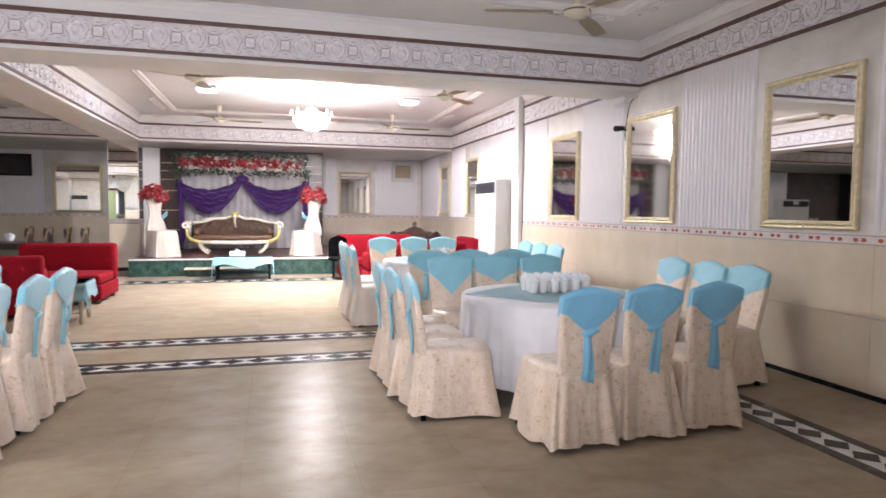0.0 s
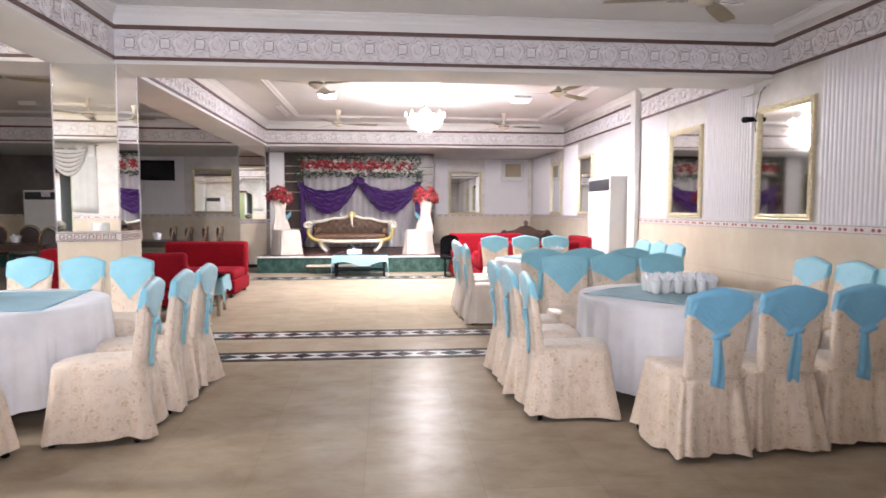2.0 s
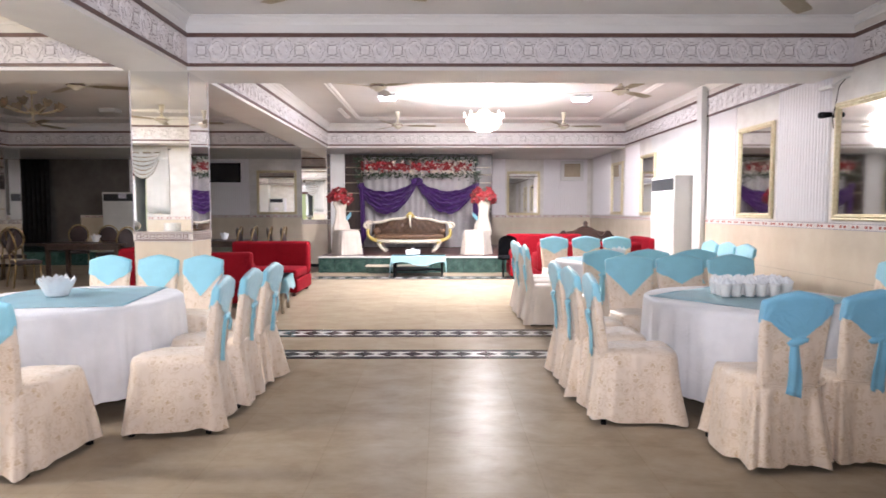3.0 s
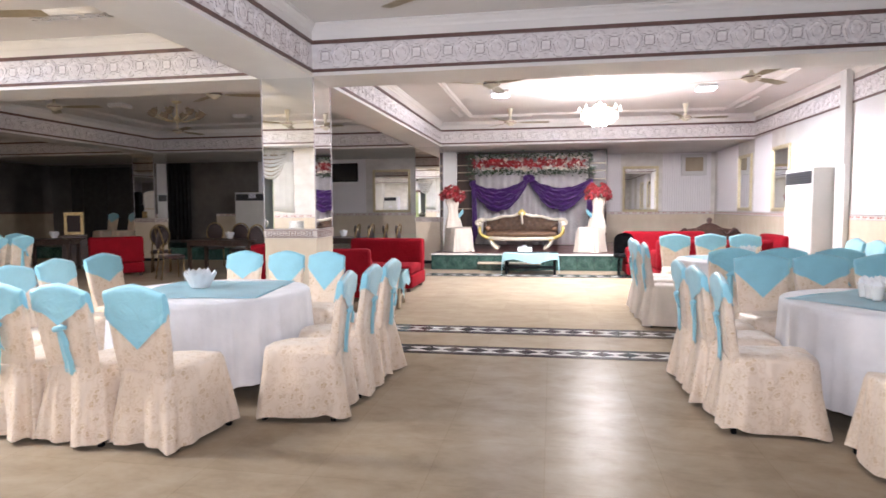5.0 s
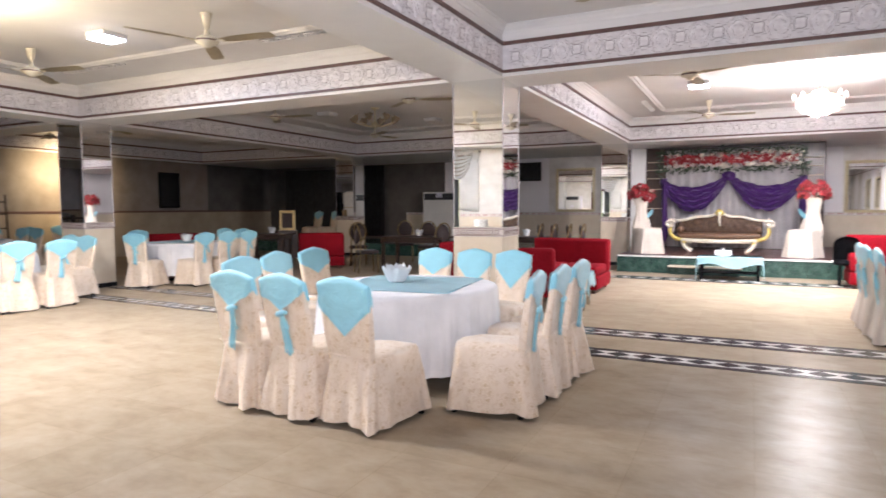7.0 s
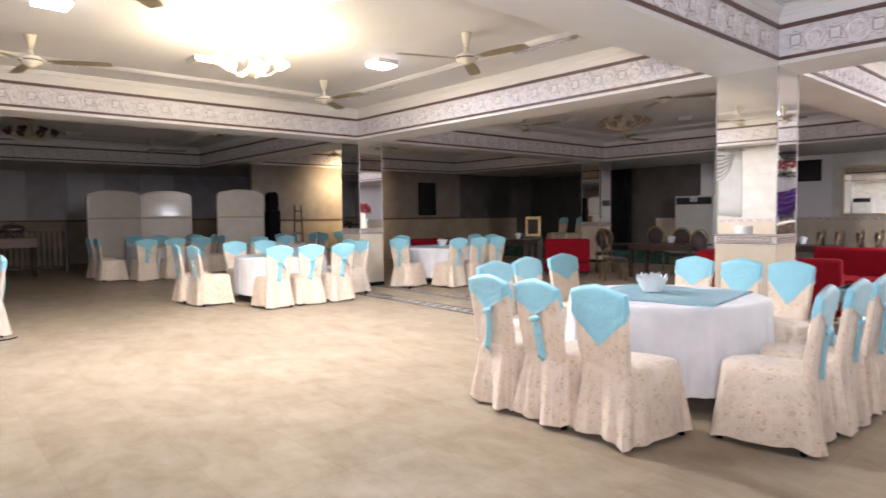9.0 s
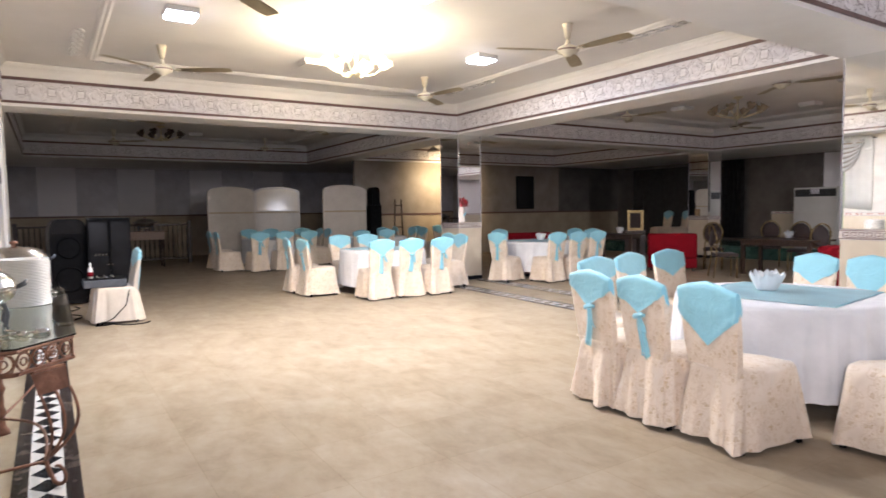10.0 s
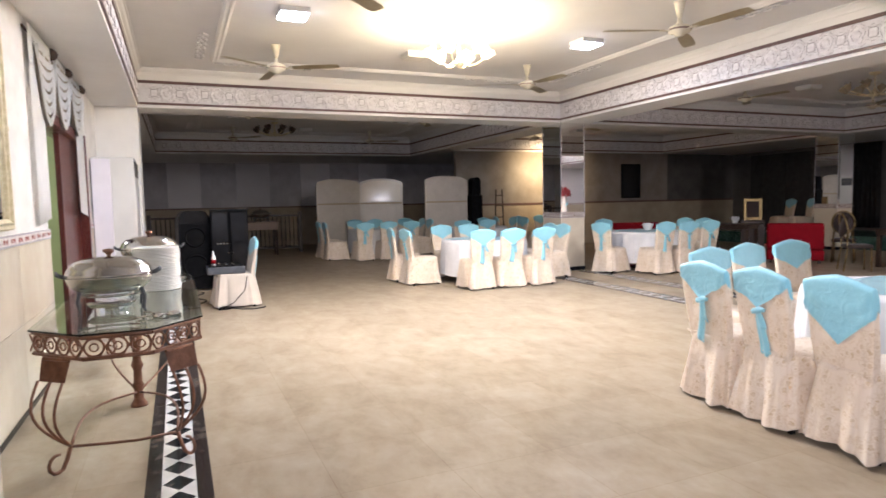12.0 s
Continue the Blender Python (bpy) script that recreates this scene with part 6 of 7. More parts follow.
# gilt oval-backed chairs and dark tables in the unlit bay
def oval_master():
    c = thing("oval_back_chair", Matrix(), "gilt banquet chair with a dark oval padded back", "chair", "gilt oval chairs")
    ring = [(0.20 * math.cos(a), -0.21 - 0.05 * math.sin(a), 0.83 + 0.24 * math.sin(a)) for a in [2 * math.pi * k / 24 for k in range(25)]]
    part("back_rim", tube(ring, 0.016, 8), M_GILT_DARK, c, "gilt rim", True)
    part("back_pad", lathe([(0, 0.03), (0.15, 0.025), (0.185, 0.0), (0.15, -0.025), (0, -0.03)], 24), M_PAD, c, "dark oval pad", True,
         pose(0, -0.21, 0.83) @ Matrix.Diagonal((1, 1, 1.22, 1)) @ pose(0, 0, 0, 78, 0, 0))
    part("seat", boxes((-0.21, 0.21, -0.20, 0.22, 0.42, 0.49), bevel=0.025), M_PAD, c, "dark padded seat", True)
    for sx in (-1, 1):
        part("rear_leg", tube([(sx * 0.16, -0.20, 0.66), (sx * 0.18, -0.19, 0.42), (sx * 0.19, -0.25, 0)], 0.014, 8), M_GILT_DARK, c, "gilt leg", True)
        part("front_leg", tube([(sx * 0.18, 0.19, 0.43), (sx * 0.19, 0.20, 0)], 0.014, 8), M_GILT_DARK, c, "gilt leg", True)
    return c


OVAL = oval_master()
spots = [(-8.76, 12.83, 30), (-3.44, 13.03, 92), (-3.74, 13.05, 98), (-4.06, 13.06, 90), (-4.38, 13.08, 95), (-4.93, 12.61, 60), (-7.27, 13.67, 200), (-6.47, 12.66, 60),
         (-5.67, 11.66, 100), (-7.62, 11.48, -40), (-8.25, 14.28, 210)]
for k, (x, y, a) in enumerate(spots):
    if k == 0:
        OVAL.matrix_basis = pose(x, y, 0, 0, 0, a)
    else:
        copy_thing(OVAL, pose(x, y, 0, 0, 0, a))


def dark_table(x, y, w, d, turn):
    t = thing("dark_table", pose(x, y, 0, 0, 0, turn), "dark wooden dining table in the unlit bay", "table", "dark tables")
    part("top", boxes((-w / 2, w / 2, -d / 2, d / 2, 0.71, 0.75), bevel=0.008), M_WOOD, t)
    part("apron", boxes((-w / 2 + 0.08, w / 2 - 0.08, -d / 2 + 0.08, d / 2 - 0.08, 0.62, 0.709)), M_WOOD, t)
    for sx in (-1, 1):
        for sy in (-1, 1):
            part("leg", boxes((-0.035, 0.035, -0.035, 0.035, 0, 0.619), bevel=0.006), M_WOOD, t, "", False, pose(sx * (w / 2 - 0.12), sy * (d / 2 - 0.12), 0))
    fluted_bowl(x + 0.1, y, 0.09)


dark_table(-7.06, 12.67, 1.6, 0.9, 0)
dark_table(-4.79, 13.68, 1.2, 0.9, 0)
dark_table(-11.49, 12.67, 1.2, 0.8, 20)
picture = thing("framed_picture", pose(-11.98, 13.97, 0.0, 0, 0, 40), "small picture in a pale frame on a dark stand", "picture")
part("surround", boxes((-0.22, 0.22, -0.02, 0.02, 0.78, 1.36), bevel=0.01), M_GILT_DARK, picture)
part("canvas", boxes((-0.15, 0.15, -0.026, -0.018, 0.86, 1.28)), M_PAD, picture, "dark picture")
part("stand", boxes((-0.28, 0.28, -0.2, 0.2, 0, 0.779), bevel=0.01), M_WOOD, picture)
dark_curtain = thing("dark_curtain", pose(-12.1, YN - 0.12, STAGE_Z), "black curtain on the far wall", "curtain")
part("cloth", sheet(lambda u, v: (-0.45 + 0.9 * u, 0.04 * math.sin(u * 40), 2.56 - 2.5 * v), 60, 4, thick=0.004), M_BLACK_CLOTH, dark_curtain, "", True)
big_dark = thing("dark_partition", pose(-14.55, YN - 0.3, STAGE_Z), "dark folding partition across the far wall", "partition")
for k in range(6):
    part("leaf", boxes((-1.35 + 0.45 * k + 0.005, -1.35 + 0.45 * (k + 1) - 0.005, -0.03 + 0.02 * (k % 2), 0.02 + 0.02 * (k % 2), 0, 2.45), bevel=0.006), M_BLACK_CLOTH, big_dark)

# ---------------------------------------------------------------- doorway with swagged curtains
jamb = thing("door_1", pose(0, YS, 0), "maroon wooden door frame of a curtained doorway", "door", kind="structure")
part("jamb", boxes((DOOR[0], DOOR[0] + 0.10, -0.20, 0.05, 0, DOOR[2]), bevel=0.005), M_MAROON, jamb, "maroon jamb")
part("lining", boxes((DOOR[1] - 0.03, DOOR[1], -0.20, -0.02, 0, DOOR[2]), bevel=0.005), M_GREEN_WALL, jamb, "pale green lining")
part("head", boxes((DOOR[0] + 0.101, DOOR[1] - 0.031, -0.20, 0.03, DOOR[2] - 0.10, DOOR[2]), bevel=0.005), M_MAROON, jamb, "maroon head")
part("leaf", boxes((DOOR[0] + 0.102, DOOR[0] + 1.30, -0.10, -0.05, 0.01, DOOR[2] - 0.102), bevel=0.005), M_MAROON, jamb, "closed maroon door leaf")
curtain = thing("curtain_1", pose(0, YS - 0.03, 0), "ivory swagged curtain with long tails over the doorway", "curtain", kind="structure")
part("rod", tube([(-9.02, 0.045, 2.85), (-5.86, 0.045, 2.85)], 0.012, 12), M_WOOD, curtain, "dark curtain rod", True)
part("pelmet", sheet(lambda u, v: (-5.92 - 3.05 * u, 0.068 + 0.008 * math.sin(70 * u) * (0.3 + 0.7 * v), 2.90 - 0.30 * v), 120, 5, thick=0.004), M_CURTAIN, curtain, "gathered ivory heading", True)


def swag_loop(x0, x1, top, sag, width, y):
    """One hanging loop of a swag, broad at its belly and gathered at both ends."""
    def f(u, v):
        c = (4 * u * (1 - u)) ** 0.62
        return x0 + (x1 - x0) * u, y + 0.010 * math.sin(math.pi * v), top - sag * c - (0.012 + width * c) * v
    return sheet(f, 28, 5, thick=0.003)


for x0, x1, top, low in ((-6.10, -6.88, 2.78, 2.13), (-6.92, -7.78, 2.84, 2.20), (-7.82, -8.78, 2.84, 2.24)):
    # tan sheet added for the shade in the gaps between the ivory loops
    swag = part("swag", swag_loop(x0, x1, top, 0.0, top - low - 0.03, 0.070), M_TAN, curtain, "tan sheet for the shade behind the loops", True)
    for k in range(6):
        sag = (top - low) * (0.06 + 0.157 * k)
        part("loop", swag_loop(x0 + 0.012 * (5 - k), x1 - 0.012 * (5 - k), top, sag, 0.062, 0.080 + 0.003 * k), M_CURTAIN, swag, "ivory loop of the swag", True)
for x, z in ((-6.90, 2.86), (-7.80, 2.86), (-8.80, 2.86)):
    part("rosette", lathe([(0, 0.07), (0.03, 0.06), (0.055, 0.03), (0.06, 0.0), (0, 0.0)], 14), M_WOOD, curtain, "brown rosette", True, pose(x, 0.06, z, -90, 0, 0))


def jabot(x0, x1, z_in, z_out):
    """A pleated tail, longer on its outer side."""
    def f(u, v):
        z = 2.84 - v * (2.84 - (z_in + (z_out - z_in) * u))
        return x0 + (x1 - x0) * u, 0.064 + 0.006 * abs(math.sin(u * 11.0)) * (0.5 + 0.5 * v), z
    return sheet(f, 48, 8, thick=0.004)


part("tail", jabot(-6.44, -5.90, 1.36, 1.31), M_CURTAIN, curtain, "pleated ivory tail", True)
part("tail", jabot(-8.25, -9.00, 1.40, 1.33), M_CURTAIN, curtain, "pleated ivory tail", True)

# ---------------------------------------------------------------- buffet table with serving dishes
BX0, BX1, BY0, BY1, BTOP = -6.95, -3.77, -0.84, 0.05, 0.78
CUT = 0.30
OCT = [(BX1 - CUT, BY0), (BX1, BY0 + 0.28), (BX1, BY1 - 0.26), (BX1 - CUT, BY1), (BX0 + CUT, BY1), (BX0, BY1 - 0.26), (BX0, BY0 + 0.28), (BX0 + CUT, BY0)]
buffet = thing("buffet_table", Matrix(), "coppered wrought iron buffet table with a glass top", "table")
part("glass_top", prism(OCT, BTOP - 0.010, BTOP), M_GLASS, buffet, "thick greenish glass top").visible_shadow = False
ox, oy = (BX0 + BX1) / 2, (BY0 + BY1) / 2
INNER = [(ox + (x - ox) * 0.985, oy + (y - oy) * 0.955) for x, y in OCT]


def pierced_side(a, b):
    """One side of the apron: two rails with rings and scrolls between them."""
    a, b = Vector((*a, 0)), Vector((*b, 0))
    d = b - a
    length = d.length
    d.normalize()
    bm = bmesh.new()
    for z, r in ((BTOP - 0.022, 0.011), (BTOP - 0.135, 0.012)):
        tube([a + Vector((0, 0, z)), b + Vector((0, 0, z))], r, 6, bm)
    n = max(1, round(length / 0.11))
    w = length / n
    for k in range(n):
        c = a + d * (w * (k + 0.5)) + Vector((0, 0, BTOP - 0.078))
        rad = min(0.046, w * 0.46)
        tube([c + d * (rad * math.cos(t)) + Vector((0, 0, rad * math.sin(t))) for t in [2 * math.pi * j / 14 for j in range(15)]], 0.0055, 5, bm)
        tube([c + d * (rad * 0.45 * math.cos(t)) + Vector((0, 0, rad * 0.45 * math.sin(t))) for t in [2 * math.pi * j / 10 for j in range(11)]], 0.0045, 5, bm)
        e = a + d * (w * k)
        for g in (-1, 1):       # crossing scrolls between the rings
            tube([e - d * 0.03 * g + Vector((0, 0, BTOP - 0.125)), e + Vector((0, 0, BTOP - 0.078)), e + d * 0.03 * g + Vector((0, 0, BTOP - 0.03))], 0.005, 5, bm)
    return bm


for k in range(8):
    part("apron", pierced_side(INNER[k], INNER[(k + 1) % 8]), M_COPPER, buffet, "pierced coppered apron")


def iron_leg(px, py, dx, dy):
    """Three bowed bars gathered above a scrolled foot, hung from a bracket."""
    out = Vector((dx, dy, 0)).normalized()
    across = Vector((-out.y, out.x, 0))
    base = Vector((px, py, 0))
    leg = part("leg_bracket", tube([base + across * 0.09 * s + out * 0.005 + Vector((0, 0, BTOP - 0.15)) for s in (-1, 0, 1)], 0.012, 6), M_COPPER, buffet, "coppered leg")
    plate = bmesh.new()
    sheet(lambda u, v: base + across * ((u - 0.5) * (0.20 - 0.02 * v)) + out * (0.01 + 0.03 * v) + Vector((0, 0, BTOP - 0.155 - 0.11 * v)), 4, 4, plate, thick=0.010)
    part("plate", plate, M_COPPER, leg, "ornamented plate")
    for s in (-1, 0, 1):
        pts = []
        for j in range(11):
            t = j / 10
            z = (BTOP - 0.26) * (1 - t) + 0.13 * t
            bow = 0.05 + 0.10 * math.sin(math.pi * t) - 0.10 * t
            pts.append(base + out * bow + across * (0.085 * s * (1 - t) + 0.03 * s * math.sin(math.pi * t)) + Vector((0, 0, z)))
        part("bar", tube(pts, 0.0078, 7), M_COPPER, leg, "", True)
    foot = [base + out * (-0.05 + 0.03 * j) + Vector((0, 0, z)) for j, z in enumerate((0.14, 0.07, 0.025, 0.018))]
    c = foot[-1] + Vector((0, 0, 0.05))
    foot += [c + out * (0.05 * math.sin(a)) - Vector((0, 0, 0.05 * math.cos(a))) for a in (0.5, 1.1, 1.7, 2.3, 2.9, 3.5)]
    part("scroll_foot", tube(foot, 0.012, 7, taper=0.7), M_COPPER, leg, "", True)
    return base + out * -0.05 + Vector((0, 0, 0.13))


feet = [iron_leg(-3.94, -0.69, 0.75, -0.65), iron_leg(-3.92, -0.09, 0.75, 0.6), iron_leg(-6.78, -0.69, -0.75, -0.65), iron_leg(-6.78, -0.09, -0.75, 0.6)]
post = part("centre_post", lathe([(0, 0), (0.06, 0), (0.055, 0.02), (0.035, 0.05), (0.03, 0.12), (0.042, 0.15), (0.03, 0.18), (0.028, 0.26), (0.042, 0.30), (0.028, 0.34), (0.03, 0.45), (0.045, 0.50), (0.03, 0.56), (0.05, 0.645), (0, 0.645)], 16), M_COPPER, buffet, "turned coppered post", True, pose(-5.05, -0.38, 0))
for p in feet:
    mid = Vector((-5.05, -0.38, 0.10))
    pts = [p + (mid - p) * (j / 8) + Vector((0, 0, 0.05 * math.sin(math.pi * j / 8))) + Vector((0, 0.10 * math.sin(math.pi * j / 8) * (1 if p.y > -0.4 else -1), 0)) for j in range(9)]
    part("stretcher", tube(pts, 0.0085, 7), M_COPPER, buffet, "", True)
part("stretcher", tube([feet[0], feet[0] + Vector((0.04, 0.2, 0.0)), feet[1] + Vector((0.04, -0.2, 0.0)), feet[1]], 0.0085, 7), M_COPPER, buffet, "", True)
for s in (-1, 1):
    ring = [(-5.05 + 0.10 * s + 0.045 * math.cos(a), -0.38, 0.56 + 0.06 * math.sin(a)) for a in [2 * math.pi * j / 16 for j in range(17)]]
    part("ring", tube(ring, 0.008, 6), M_COPPER, buffet, "", True)


def chafing_dish(x, y, turn, lift=0.0):
    up = pose(0, 0, lift)
    c = thing("chafing_dish", pose(x, y, BTOP + 0.002, 0, 0, turn), "oval polished steel chafing dish on a stand on the buffet", "serving dish", "chafing dishes")
    sq = 0.72
    part("pan", lathe([(0, 0.104), (0.12, 0.108), (0.19, 0.128), (0.232, 0.165), (0.247, 0.207), (0.252, 0.215), (0.24, 0.216), (0, 0.214)], 40, squash=sq), M_STEEL, c, "steel pan", True, up)
    part("lid", lathe([(0.252, 0.218), (0.258, 0.226), (0.248, 0.234), (0.238, 0.262), (0.200, 0.302), (0.13, 0.328), (0, 0.338)], 40, squash=sq), M_STEEL, c, "domed steel lid", True, up)
    part("knob", lathe([(0, 0.336), (0.012, 0.34), (0.016, 0.352), (0.034, 0.365), (0.030, 0.380), (0, 0.385)], 16), M_COPPER, c, "brown lid knob", True, up)
    for s in (-1, 1):
        part("handle", tube([(s * 0.245, -0.04, 0.215), (s * 0.285, -0.045, 0.235), (s * 0.29, 0, 0.25), (s * 0.285, 0.045, 0.235), (s * 0.245, 0.04, 0.215)], 0.009, 7), M_GREY_PLASTIC, c, "dark side handle", True, up)
        for e in (-1, 1):
            part("leg", tube([(s * 0.17, e * 0.10, 0.135 + lift), (s * 0.185, e * 0.115, 0.075 + lift), (s * 0.175, e * 0.11, 0.02), (s * 0.185, e * 0.12, 0.0)], 0.013, 7, taper=0.6), M_GREY_PLASTIC, c, "dark stand leg", True)
    part("stand_ring", lathe([(0.18, 0.090), (0.188, 0.098), (0.18, 0.106), (0.172, 0.098), (0.18, 0.090)], 32, squash=sq), M_STEEL, c, "", True, up)
    part("water_tray", lathe([(0, 0.030), (0.12, 0.032), (0.14, 0.055), (0.145, 0.06), (0, 0.058)], 32, squash=sq), M_STEEL, c, "", True)
    part("burner", lathe([(0, 0.002), (0.04, 0.002), (0.042, 0.028), (0, 0.029)], 16), M_STEEL, c, "", True)
    return c


chafing_dish(-4.53, -0.47, 97, 0.012)
chafing_dish(-6.48, -0.31, 92, 0.055)
plates = thing("plate_stack", pose(-5.55, -0.23, BTOP + 0.002), "tall stack of white dinner plates on the buffet", "plates")
plate_profile = [(0, 0.004), (0.10, 0.004), (0.11, 0.0), (0.155, 0.001), (0.171, 0.002), (0.175, 0.006), (0.172, 0.0105), (0.12, 0.0105), (0, 0.0095)]
first_plate = part("plate", lathe(plate_profile, 36), M_PLATE, plates, "white plate")
rng = random.Random(9)
for k in range(1, 31):
    again(first_plate, pose(0.004 * math.sin(0.9 * k) + rng.uniform(-0.003, 0.003), 0.004 * math.sin(0.6 * k) + rng.uniform(-0.003, 0.003), 0.0109 * k, rng.uniform(-0.15, 0.15), rng.uniform(-0.15, 0.15), 0))
for x, y in ((-4.14, -0.20), (-4.16, -0.11), (-6.19, -0.04)):
    s = thing("serving_spoon", pose(x, y, BTOP + 0.002, 0, 0, 20 + 900 * y), "polished steel serving spoon on the glass", "spoon", "serving spoons")
    part("bowl", lathe([(0, 0.028), (0.03, 0.024), (0.045, 0.008), (0.04, 0.0), (0, 0.0)], 20, squash=0.68), M_STEEL, s, "", True)
    part("stalk", tube([(0.04, 0, 0.01), (0.10, 0, 0.016), (0.20, 0.01, 0.008)], 0.006, 6), M_STEEL, s, "", True)

# ---------------------------------------------------------------- loudspeakers and players by the wall
def loudspeaker(x, y, turn, w, d, h):
    """Tall cabinet with a shouldered top, a cloth grille over two cones and a bar handle."""
    s = thing("loudspeaker", pose(x, y, 0, 0, 0, turn), "large black loudspeaker with rounded shoulders against the wall", "loudspeaker")
    side_line = [(-w / 2, 0.03), (w / 2, 0.03)] + [(w / 2 - 0.14 + 0.14 * math.cos(a), h - 0.20 + 0.20 * math.sin(a)) for a in [math.pi / 2 * k / 6 for k in range(7)]]
    side_line += [(-x0, z0) for x0, z0 in reversed(side_line[2:])]
    part("cabinet", prism(side_line, -d / 2, d / 2), M_BLACK_GLOSS, s, "black cabinet", False, pose(0, 0, 0, 90, 0, 0))
    part("grille", boxes((-w / 2 + 0.04, w / 2 - 0.04, -d / 2 - 0.014, -d / 2 - 0.001, 0.10, h - 0.22), bevel=0.006), M_BLACK, s, "dark cloth grille")
    for z, rr in ((0.42, 0.19), (0.92, 0.16)):
        part("cone_rim", lathe([(rr, 0), (rr + 0.015, 0.012), (rr - 0.015, 0.012), (rr, 0)], 28), M_BLACK, s, "", True, pose(0, -d / 2 - 0.014, z, 90, 0, 0))
    for z in (0.45, 0.80):
        part("side_handle", tube([(w / 2, -0.07, z), (w / 2 + 0.035, -0.06, z), (w / 2 + 0.035, 0.06, z), (w / 2, 0.07, z)], 0.012, 8), M_STEEL, s, "metal bar handle", True)


def equipment_rack(x, y, turn, w, d, h):
    """Glass-doored cupboard of amplifiers with knobs and pilot buttons behind the panes."""
    s = thing("equipment_rack", pose(x, y, 0, 0, 0, turn), "black glass-fronted equipment rack beside a loudspeaker", "cabinet")
    part("body", boxes((-w / 2, w / 2, -d / 2 + 0.03, d / 2, 0.05, h), bevel=0.012), M_BLACK, s, "black carcase")
    part("top_rim", boxes((-w / 2 - 0.01, w / 2 + 0.01, -d / 2, d / 2 + 0.01, h + 0.001, h + 0.025), bevel=0.008), M_BLACK_GLOSS, s)
    for sx in (-1, 1):
        door = part("door", boxes((sx * w / 4 - w / 4 + 0.004, sx * w / 4 + w / 4 - 0.004, -d / 2 + 0.006, -d / 2 + 0.028, 0.07, h - 0.02), bevel=0.004), M_BLACK, s, "framed door")
        for z0, z1 in ((0.10, 0.80), (0.83, h - 0.05)):
            part("pane", boxes((sx * w / 4 - w / 4 + 0.035, sx * w / 4 + w / 4 - 0.035, -d / 2 + 0.001, -d / 2 + 0.005, z0, z1)), M_BLACK_GLOSS, door, "dark glass pane")
        part("pull", lathe([(0, 0.03), (0.012, 0.026), (0.008, 0), (0, 0)], 10), M_STEEL, door, "steel pull", True, pose(sx * 0.03, -d / 2 + 0.006, 0.64, 90, 0, 0))
    for k in range(4):
        part("control_knob", lathe([(0, 0.02), (0.016, 0.018), (0.018, 0), (0, 0)], 12), M_STEEL, s, "steel knob", True, pose(-0.20 + 0.05 * k, -d / 2, 0.80, 90, 0, 0))
    for sx in (-1, 1):
        for sy in (-1, 1):
            part("foot", boxes((-0.03, 0.03, -0.03, 0.03, 0, 0.049)), M_BLACK, s, "", False, pose(sx * (w / 2 - 0.06), sy * (d / 2 - 0.06), 0))


loudspeaker(-11.76, 0.18, 96, 0.52, 0.50, 1.37)
equipment_rack(-11.61, 0.77, 88, 0.62, 0.50, 1.36)
mixer = thing("sound_mixer", pose(-9.45, 0.59, 0.487, 0, 0, 0), "grey sound mixer lying on a covered chair", "mixer")
part("case", boxes((-0.21, 0.21, -0.30, 0.20, 0, 0.10), bevel=0.012), M_GREY_PLASTIC, mixer, "grey case")
part("panel", boxes((-0.19, 0.19, -0.28, 0.18, 0.10, 0.112), bevel=0.003), M_BLACK, mixer)
for i in range(6):
    for j in range(4):
        part("control_knob", lathe([(0, 0.022), (0.010, 0.02), (0.012, 0), (0, 0)], 10), M_STEEL, mixer, "", True, pose(-0.15 + 0.06 * i, -0.22 + 0.09 * j, 0.112))
glass_bottle = thing("glass_bottle", pose(-9.36, 0.38, 0.602), "small glass bottle standing on the mixer", "bottle")
part("body", lathe([(0, 0), (0.03, 0), (0.03, 0.12), (0.012, 0.16), (0.012, 0.21), (0, 0.21)], 14), M_PLATE, glass_bottle, "", True)
part("paper_band", lathe([(0.0305, 0.03), (0.0315, 0.03), (0.0315, 0.09), (0.0305, 0.09)], 14), M_RED, glass_bottle, "red paper band", True)
cable = thing("floor_cable", Matrix(), "black cables lying in loops on the floor", "cable")
part("wire", tube([(-9.22 + 0.10 * math.cos(0.9 * k) + 0.02 * k, 0.40 + 0.06 * k + 0.08 * math.sin(0.9 * k), 0.012) for k in range(12)], 0.008, 6), M_BLACK, cable, "", True)
part("wire", tube([(-9.9 - 0.15 * k, 0.2 + 0.10 * math.sin(k), 0.010) for k in range(10)], 0.008, 6), M_BLACK, cable, "", True)
part("wire", tube([(-9.23, 0.81, 0.44), (-9.20, 0.77, 0.25), (-9.20, 0.61, 0.08), (-9.16, 0.45, 0.012)], 0.006, 6), M_BLACK, cable, "", True)

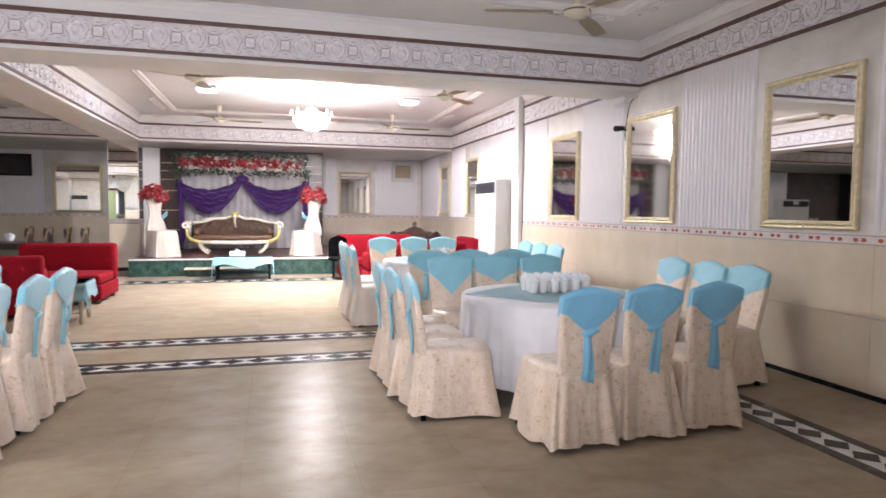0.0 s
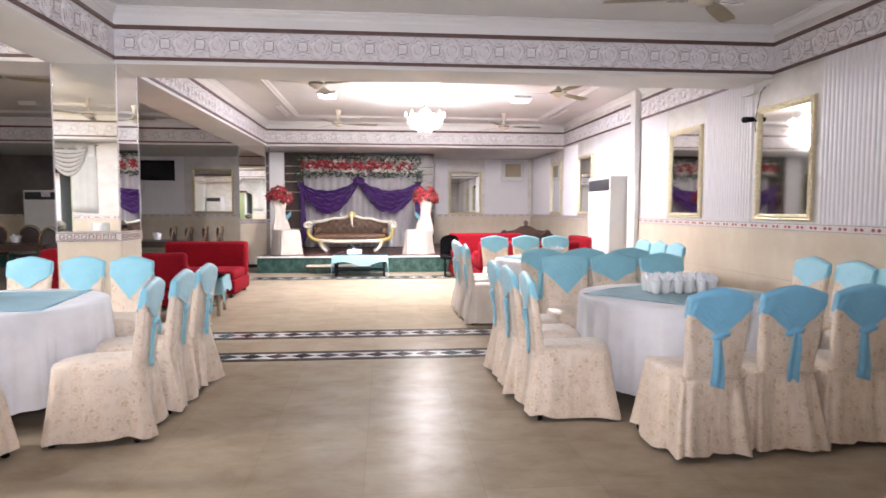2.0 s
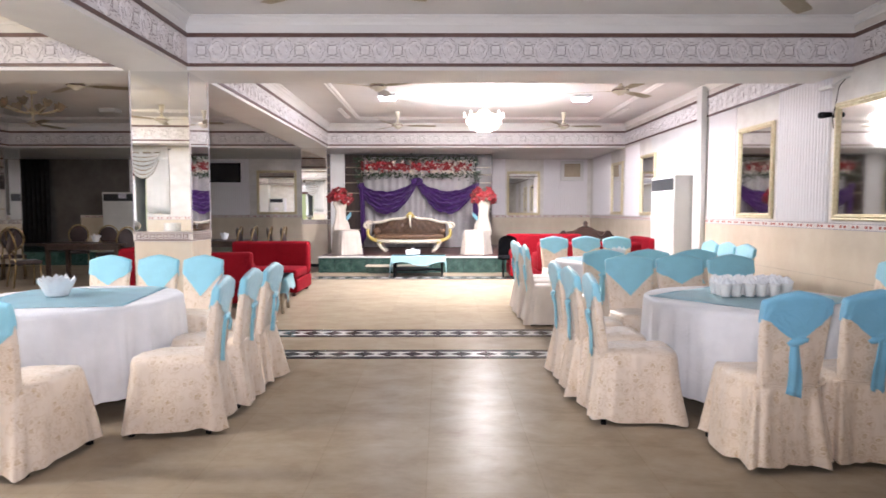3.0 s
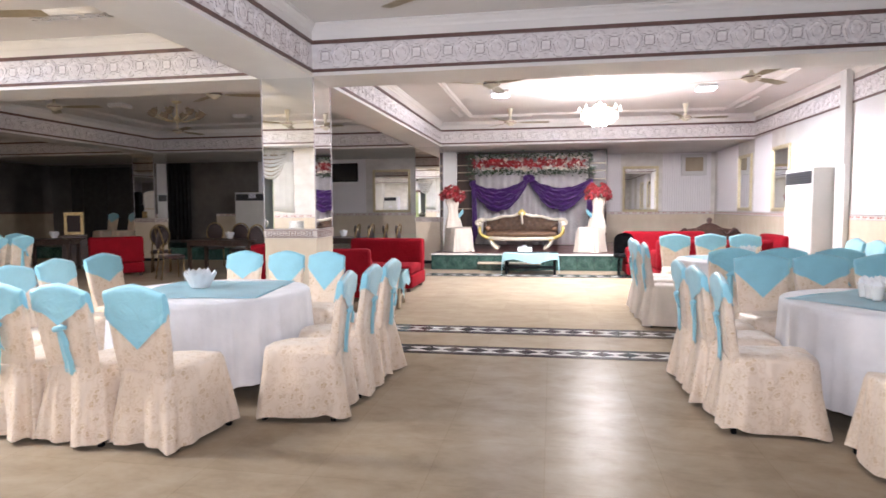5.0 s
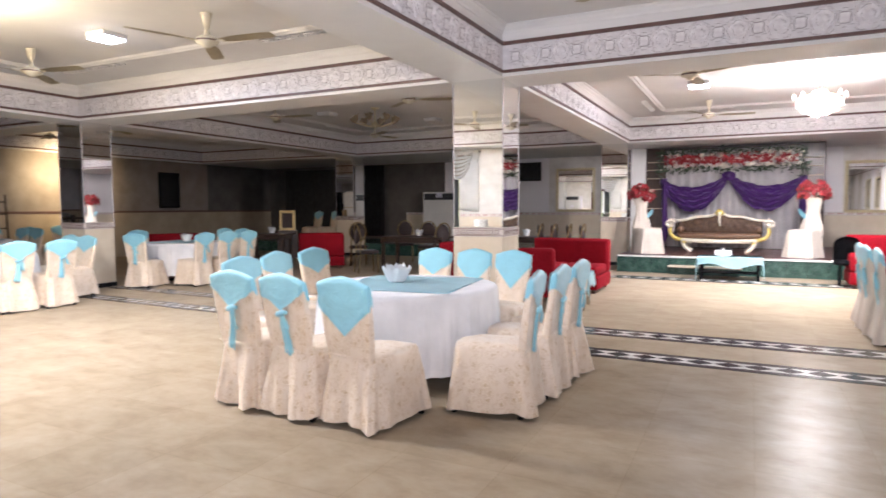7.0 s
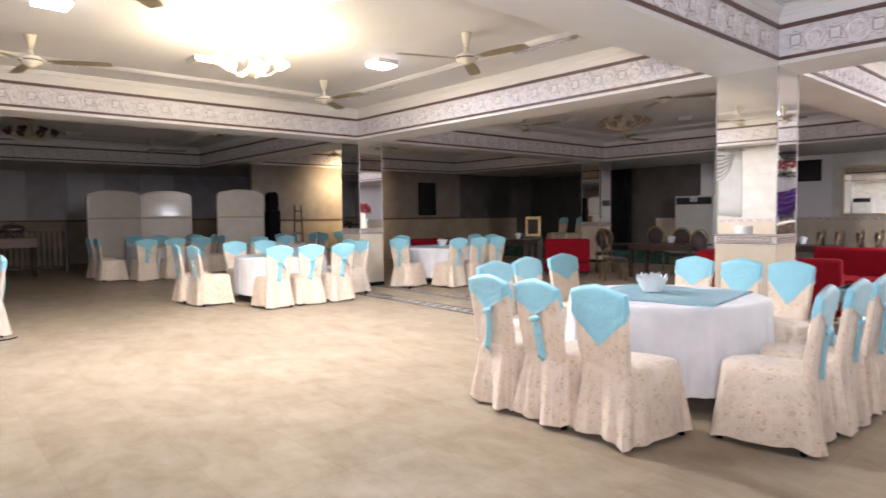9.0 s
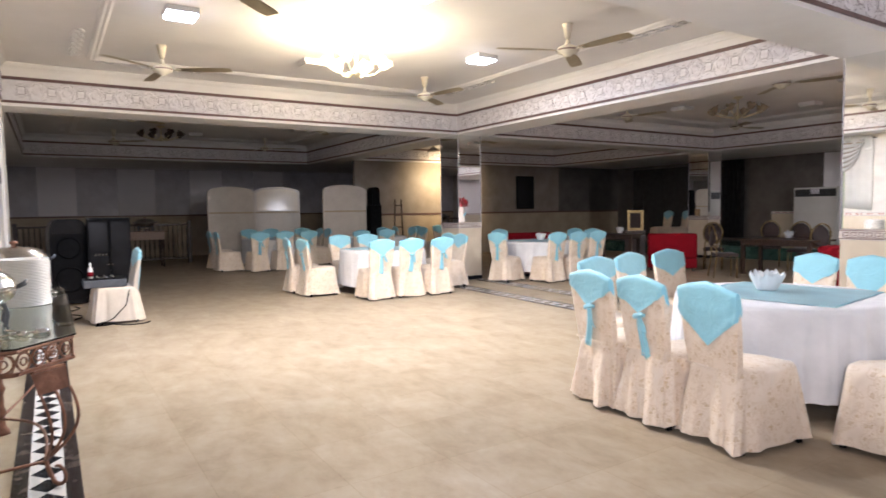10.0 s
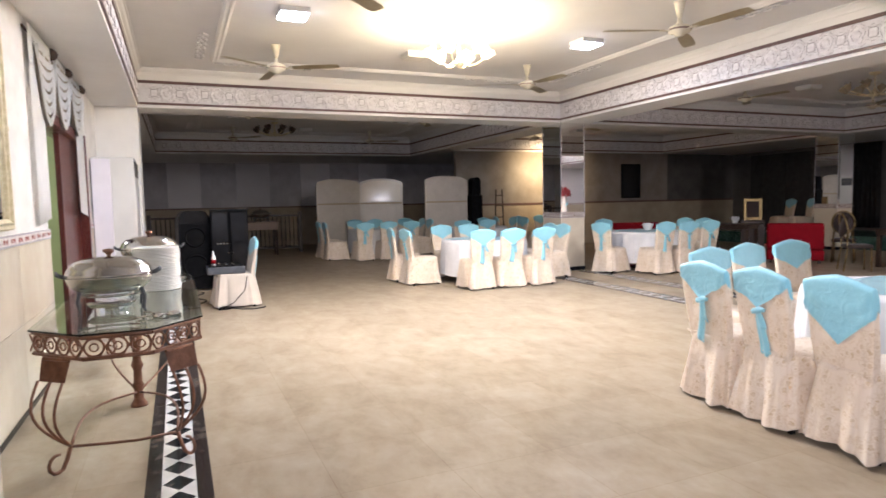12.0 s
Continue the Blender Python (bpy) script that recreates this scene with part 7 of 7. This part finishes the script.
# arched screens, balustrade and chest along the far wall
def arch_screen(y0, y1, x, plate, turn=0.0):
    w = (y1 - y0) / 2
    s = thing("arched_screen", pose(x, (y0 + y1) / 2, 0, 0, 0, 90 + turn), "tall beige folding screen with an arched top", "screen", "arched screens")
    pts = [(-w, 0), (w, 0), (w, 2.02)] + [(w * math.cos(a), 2.02 + 0.17 * math.sin(a)) for a in [math.pi * k / 14 for k in range(1, 14)]] + [(-w, 2.02)]
    part("panel", prism(pts, -0.03, 0.03), M_SCREEN, s, "beige cloth panel", False, pose(0, 0, 0, 90, 0, 0))
    part("rail", boxes((-w + 0.02, w - 0.02, -0.042, -0.031, 1.42, 1.47)), M_TAN, s)
    arch = [(-w + 0.07, 1.50), (w - 0.07, 1.50), (w - 0.07, 2.0)] + [((w - 0.07) * math.cos(a), 2.0 + 0.13 * math.sin(a)) for a in [math.pi * k / 14 for k in range(1, 14)]] + [(-w + 0.07, 2.0)]
    part("arched_panel", prism(arch, 0.031, 0.042), M_LACQUER if plate else M_SCREEN, s, "pale lacquered arched panel", False, pose(0, 0, 0, 90, 0, 0))
    part("lower_panel", boxes((-w + 0.07, w - 0.07, -0.040, -0.031, 0.12, 1.38), bevel=0.004), M_SCREEN, s)


arch_screen(3.72, 5.02, -18.3, False)
arch_screen(5.05, 6.36, -18.3, True, -17.5)
arch_screen(6.42, 7.74, -16.5, False)
rail = thing("balustrade", pose(-19.6, 0.2, 0), "dark wooden balustrade before the far wall", "railing")
part("hand_rail", boxes((-0.04, 0.04, -1.0, 3.25, 1.10, 1.16), bevel=0.008), M_RAIL, rail)
part("foot_rail", boxes((-0.03, 0.03, -1.0, 3.25, 0.12, 0.17)), M_RAIL, rail)
bal = None
for k in range(34):
    m = pose(0, -0.95 + 0.125 * k, 0)
    if bal is None:
        bal = part("baluster", lathe([(0, 0.171), (0.018, 0.171), (0.014, 0.3), (0.028, 0.5), (0.014, 0.75), (0.02, 0.9), (0.018, 1.099), (0, 1.099)], 8), M_RAIL, rail, "", True, m)
    else:
        again(bal, m)
for y in (-1.0, 1.1, 3.25):
    part("newel", boxes((-0.05, 0.05, y - 0.05, y + 0.05, 0, 1.24), bevel=0.01), M_RAIL, rail)
console = thing("console_table", pose(-18.75, 2.0, 0), "brown wooden serving table before the dark balustrade", "table")
part("top", boxes((-0.28, 0.28, -0.66, 0.66, 0.95, 0.98), bevel=0.006), M_BROWN_WOOD, console)
part("apron", boxes((-0.25, 0.25, -0.62, 0.62, 0.74, 0.949), bevel=0.004), M_BROWN_WOOD, console)
for px, py in ((-0.22, -0.58), (0.22, -0.58), (-0.22, 0.58), (0.22, 0.58)):
    part("leg", lathe([(0, 0), (0.026, 0), (0.03, 0.1), (0.02, 0.3), (0.034, 0.6), (0.028, 0.739), (0, 0.739)], 10), M_WOOD, console, "", True, pose(px, py, 0))
chafing_dish(-18.75, 2.17, 90).location.z = 0.982
tall_speaker = thing("tall_loudspeaker", pose(-16.55, 8.02, 0, 0, 0, 90), "narrow tall black loudspeaker with a rounded top", "loudspeaker")
arch = [(-0.13, 1.62), (0.13, 1.62), (0.13, 2.02)] + [(0.13 * math.cos(a), 2.02 + 0.12 * math.sin(a)) for a in [math.pi * k / 10 for k in range(1, 10)]] + [(-0.13, 2.02)]
part("horn_cabinet", prism(arch, -0.15, 0.15), M_BLACK, tall_speaker, "", False, pose(0, 0, 0, 90, 0, 0))
part("bass_cabinet", boxes((-0.17, 0.17, -0.18, 0.18, 0.03, 1.619), bevel=0.02), M_BLACK, tall_speaker)
part("base", boxes((-0.19, 0.19, -0.20, 0.20, 0, 0.029)), M_BLACK, tall_speaker)
wall_lamp = thing("wall_lamp", pose(-15.85, 10.7, 2.45), "small warm globe lamp hanging by the far wall", "lamp")
part("globe", lathe([(0, -0.08), (0.06, -0.05), (0.08, 0), (0.06, 0.05), (0, 0.08)], 16), M_BULB_C, wall_lamp, "", True)
part("cord", tube([(0, 0, 0.08), (0, 0, CEIL - 2.46)], 0.006, 6), M_BLACK, wall_lamp)

# tall dark stand beside the loudspeaker
stand = thing("metal_stand", pose(-16.6, 8.86, 0, 0, 0, 90), "dark metal ladder stand against the far wall", "stand")
for sx in (-1, 1):
    part("upright", tube([(sx * 0.16, 0, 0), (sx * 0.13, 0, 1.0), (sx * 0.10, 0, 1.78)], 0.022, 8), M_RAIL, stand)
for z in (0.45, 0.95, 1.30, 1.60):
    part("rung", tube([(-0.15 + 0.03 * z, 0, z), (0.15 - 0.03 * z, 0, z)], 0.016, 8), M_RAIL, stand)
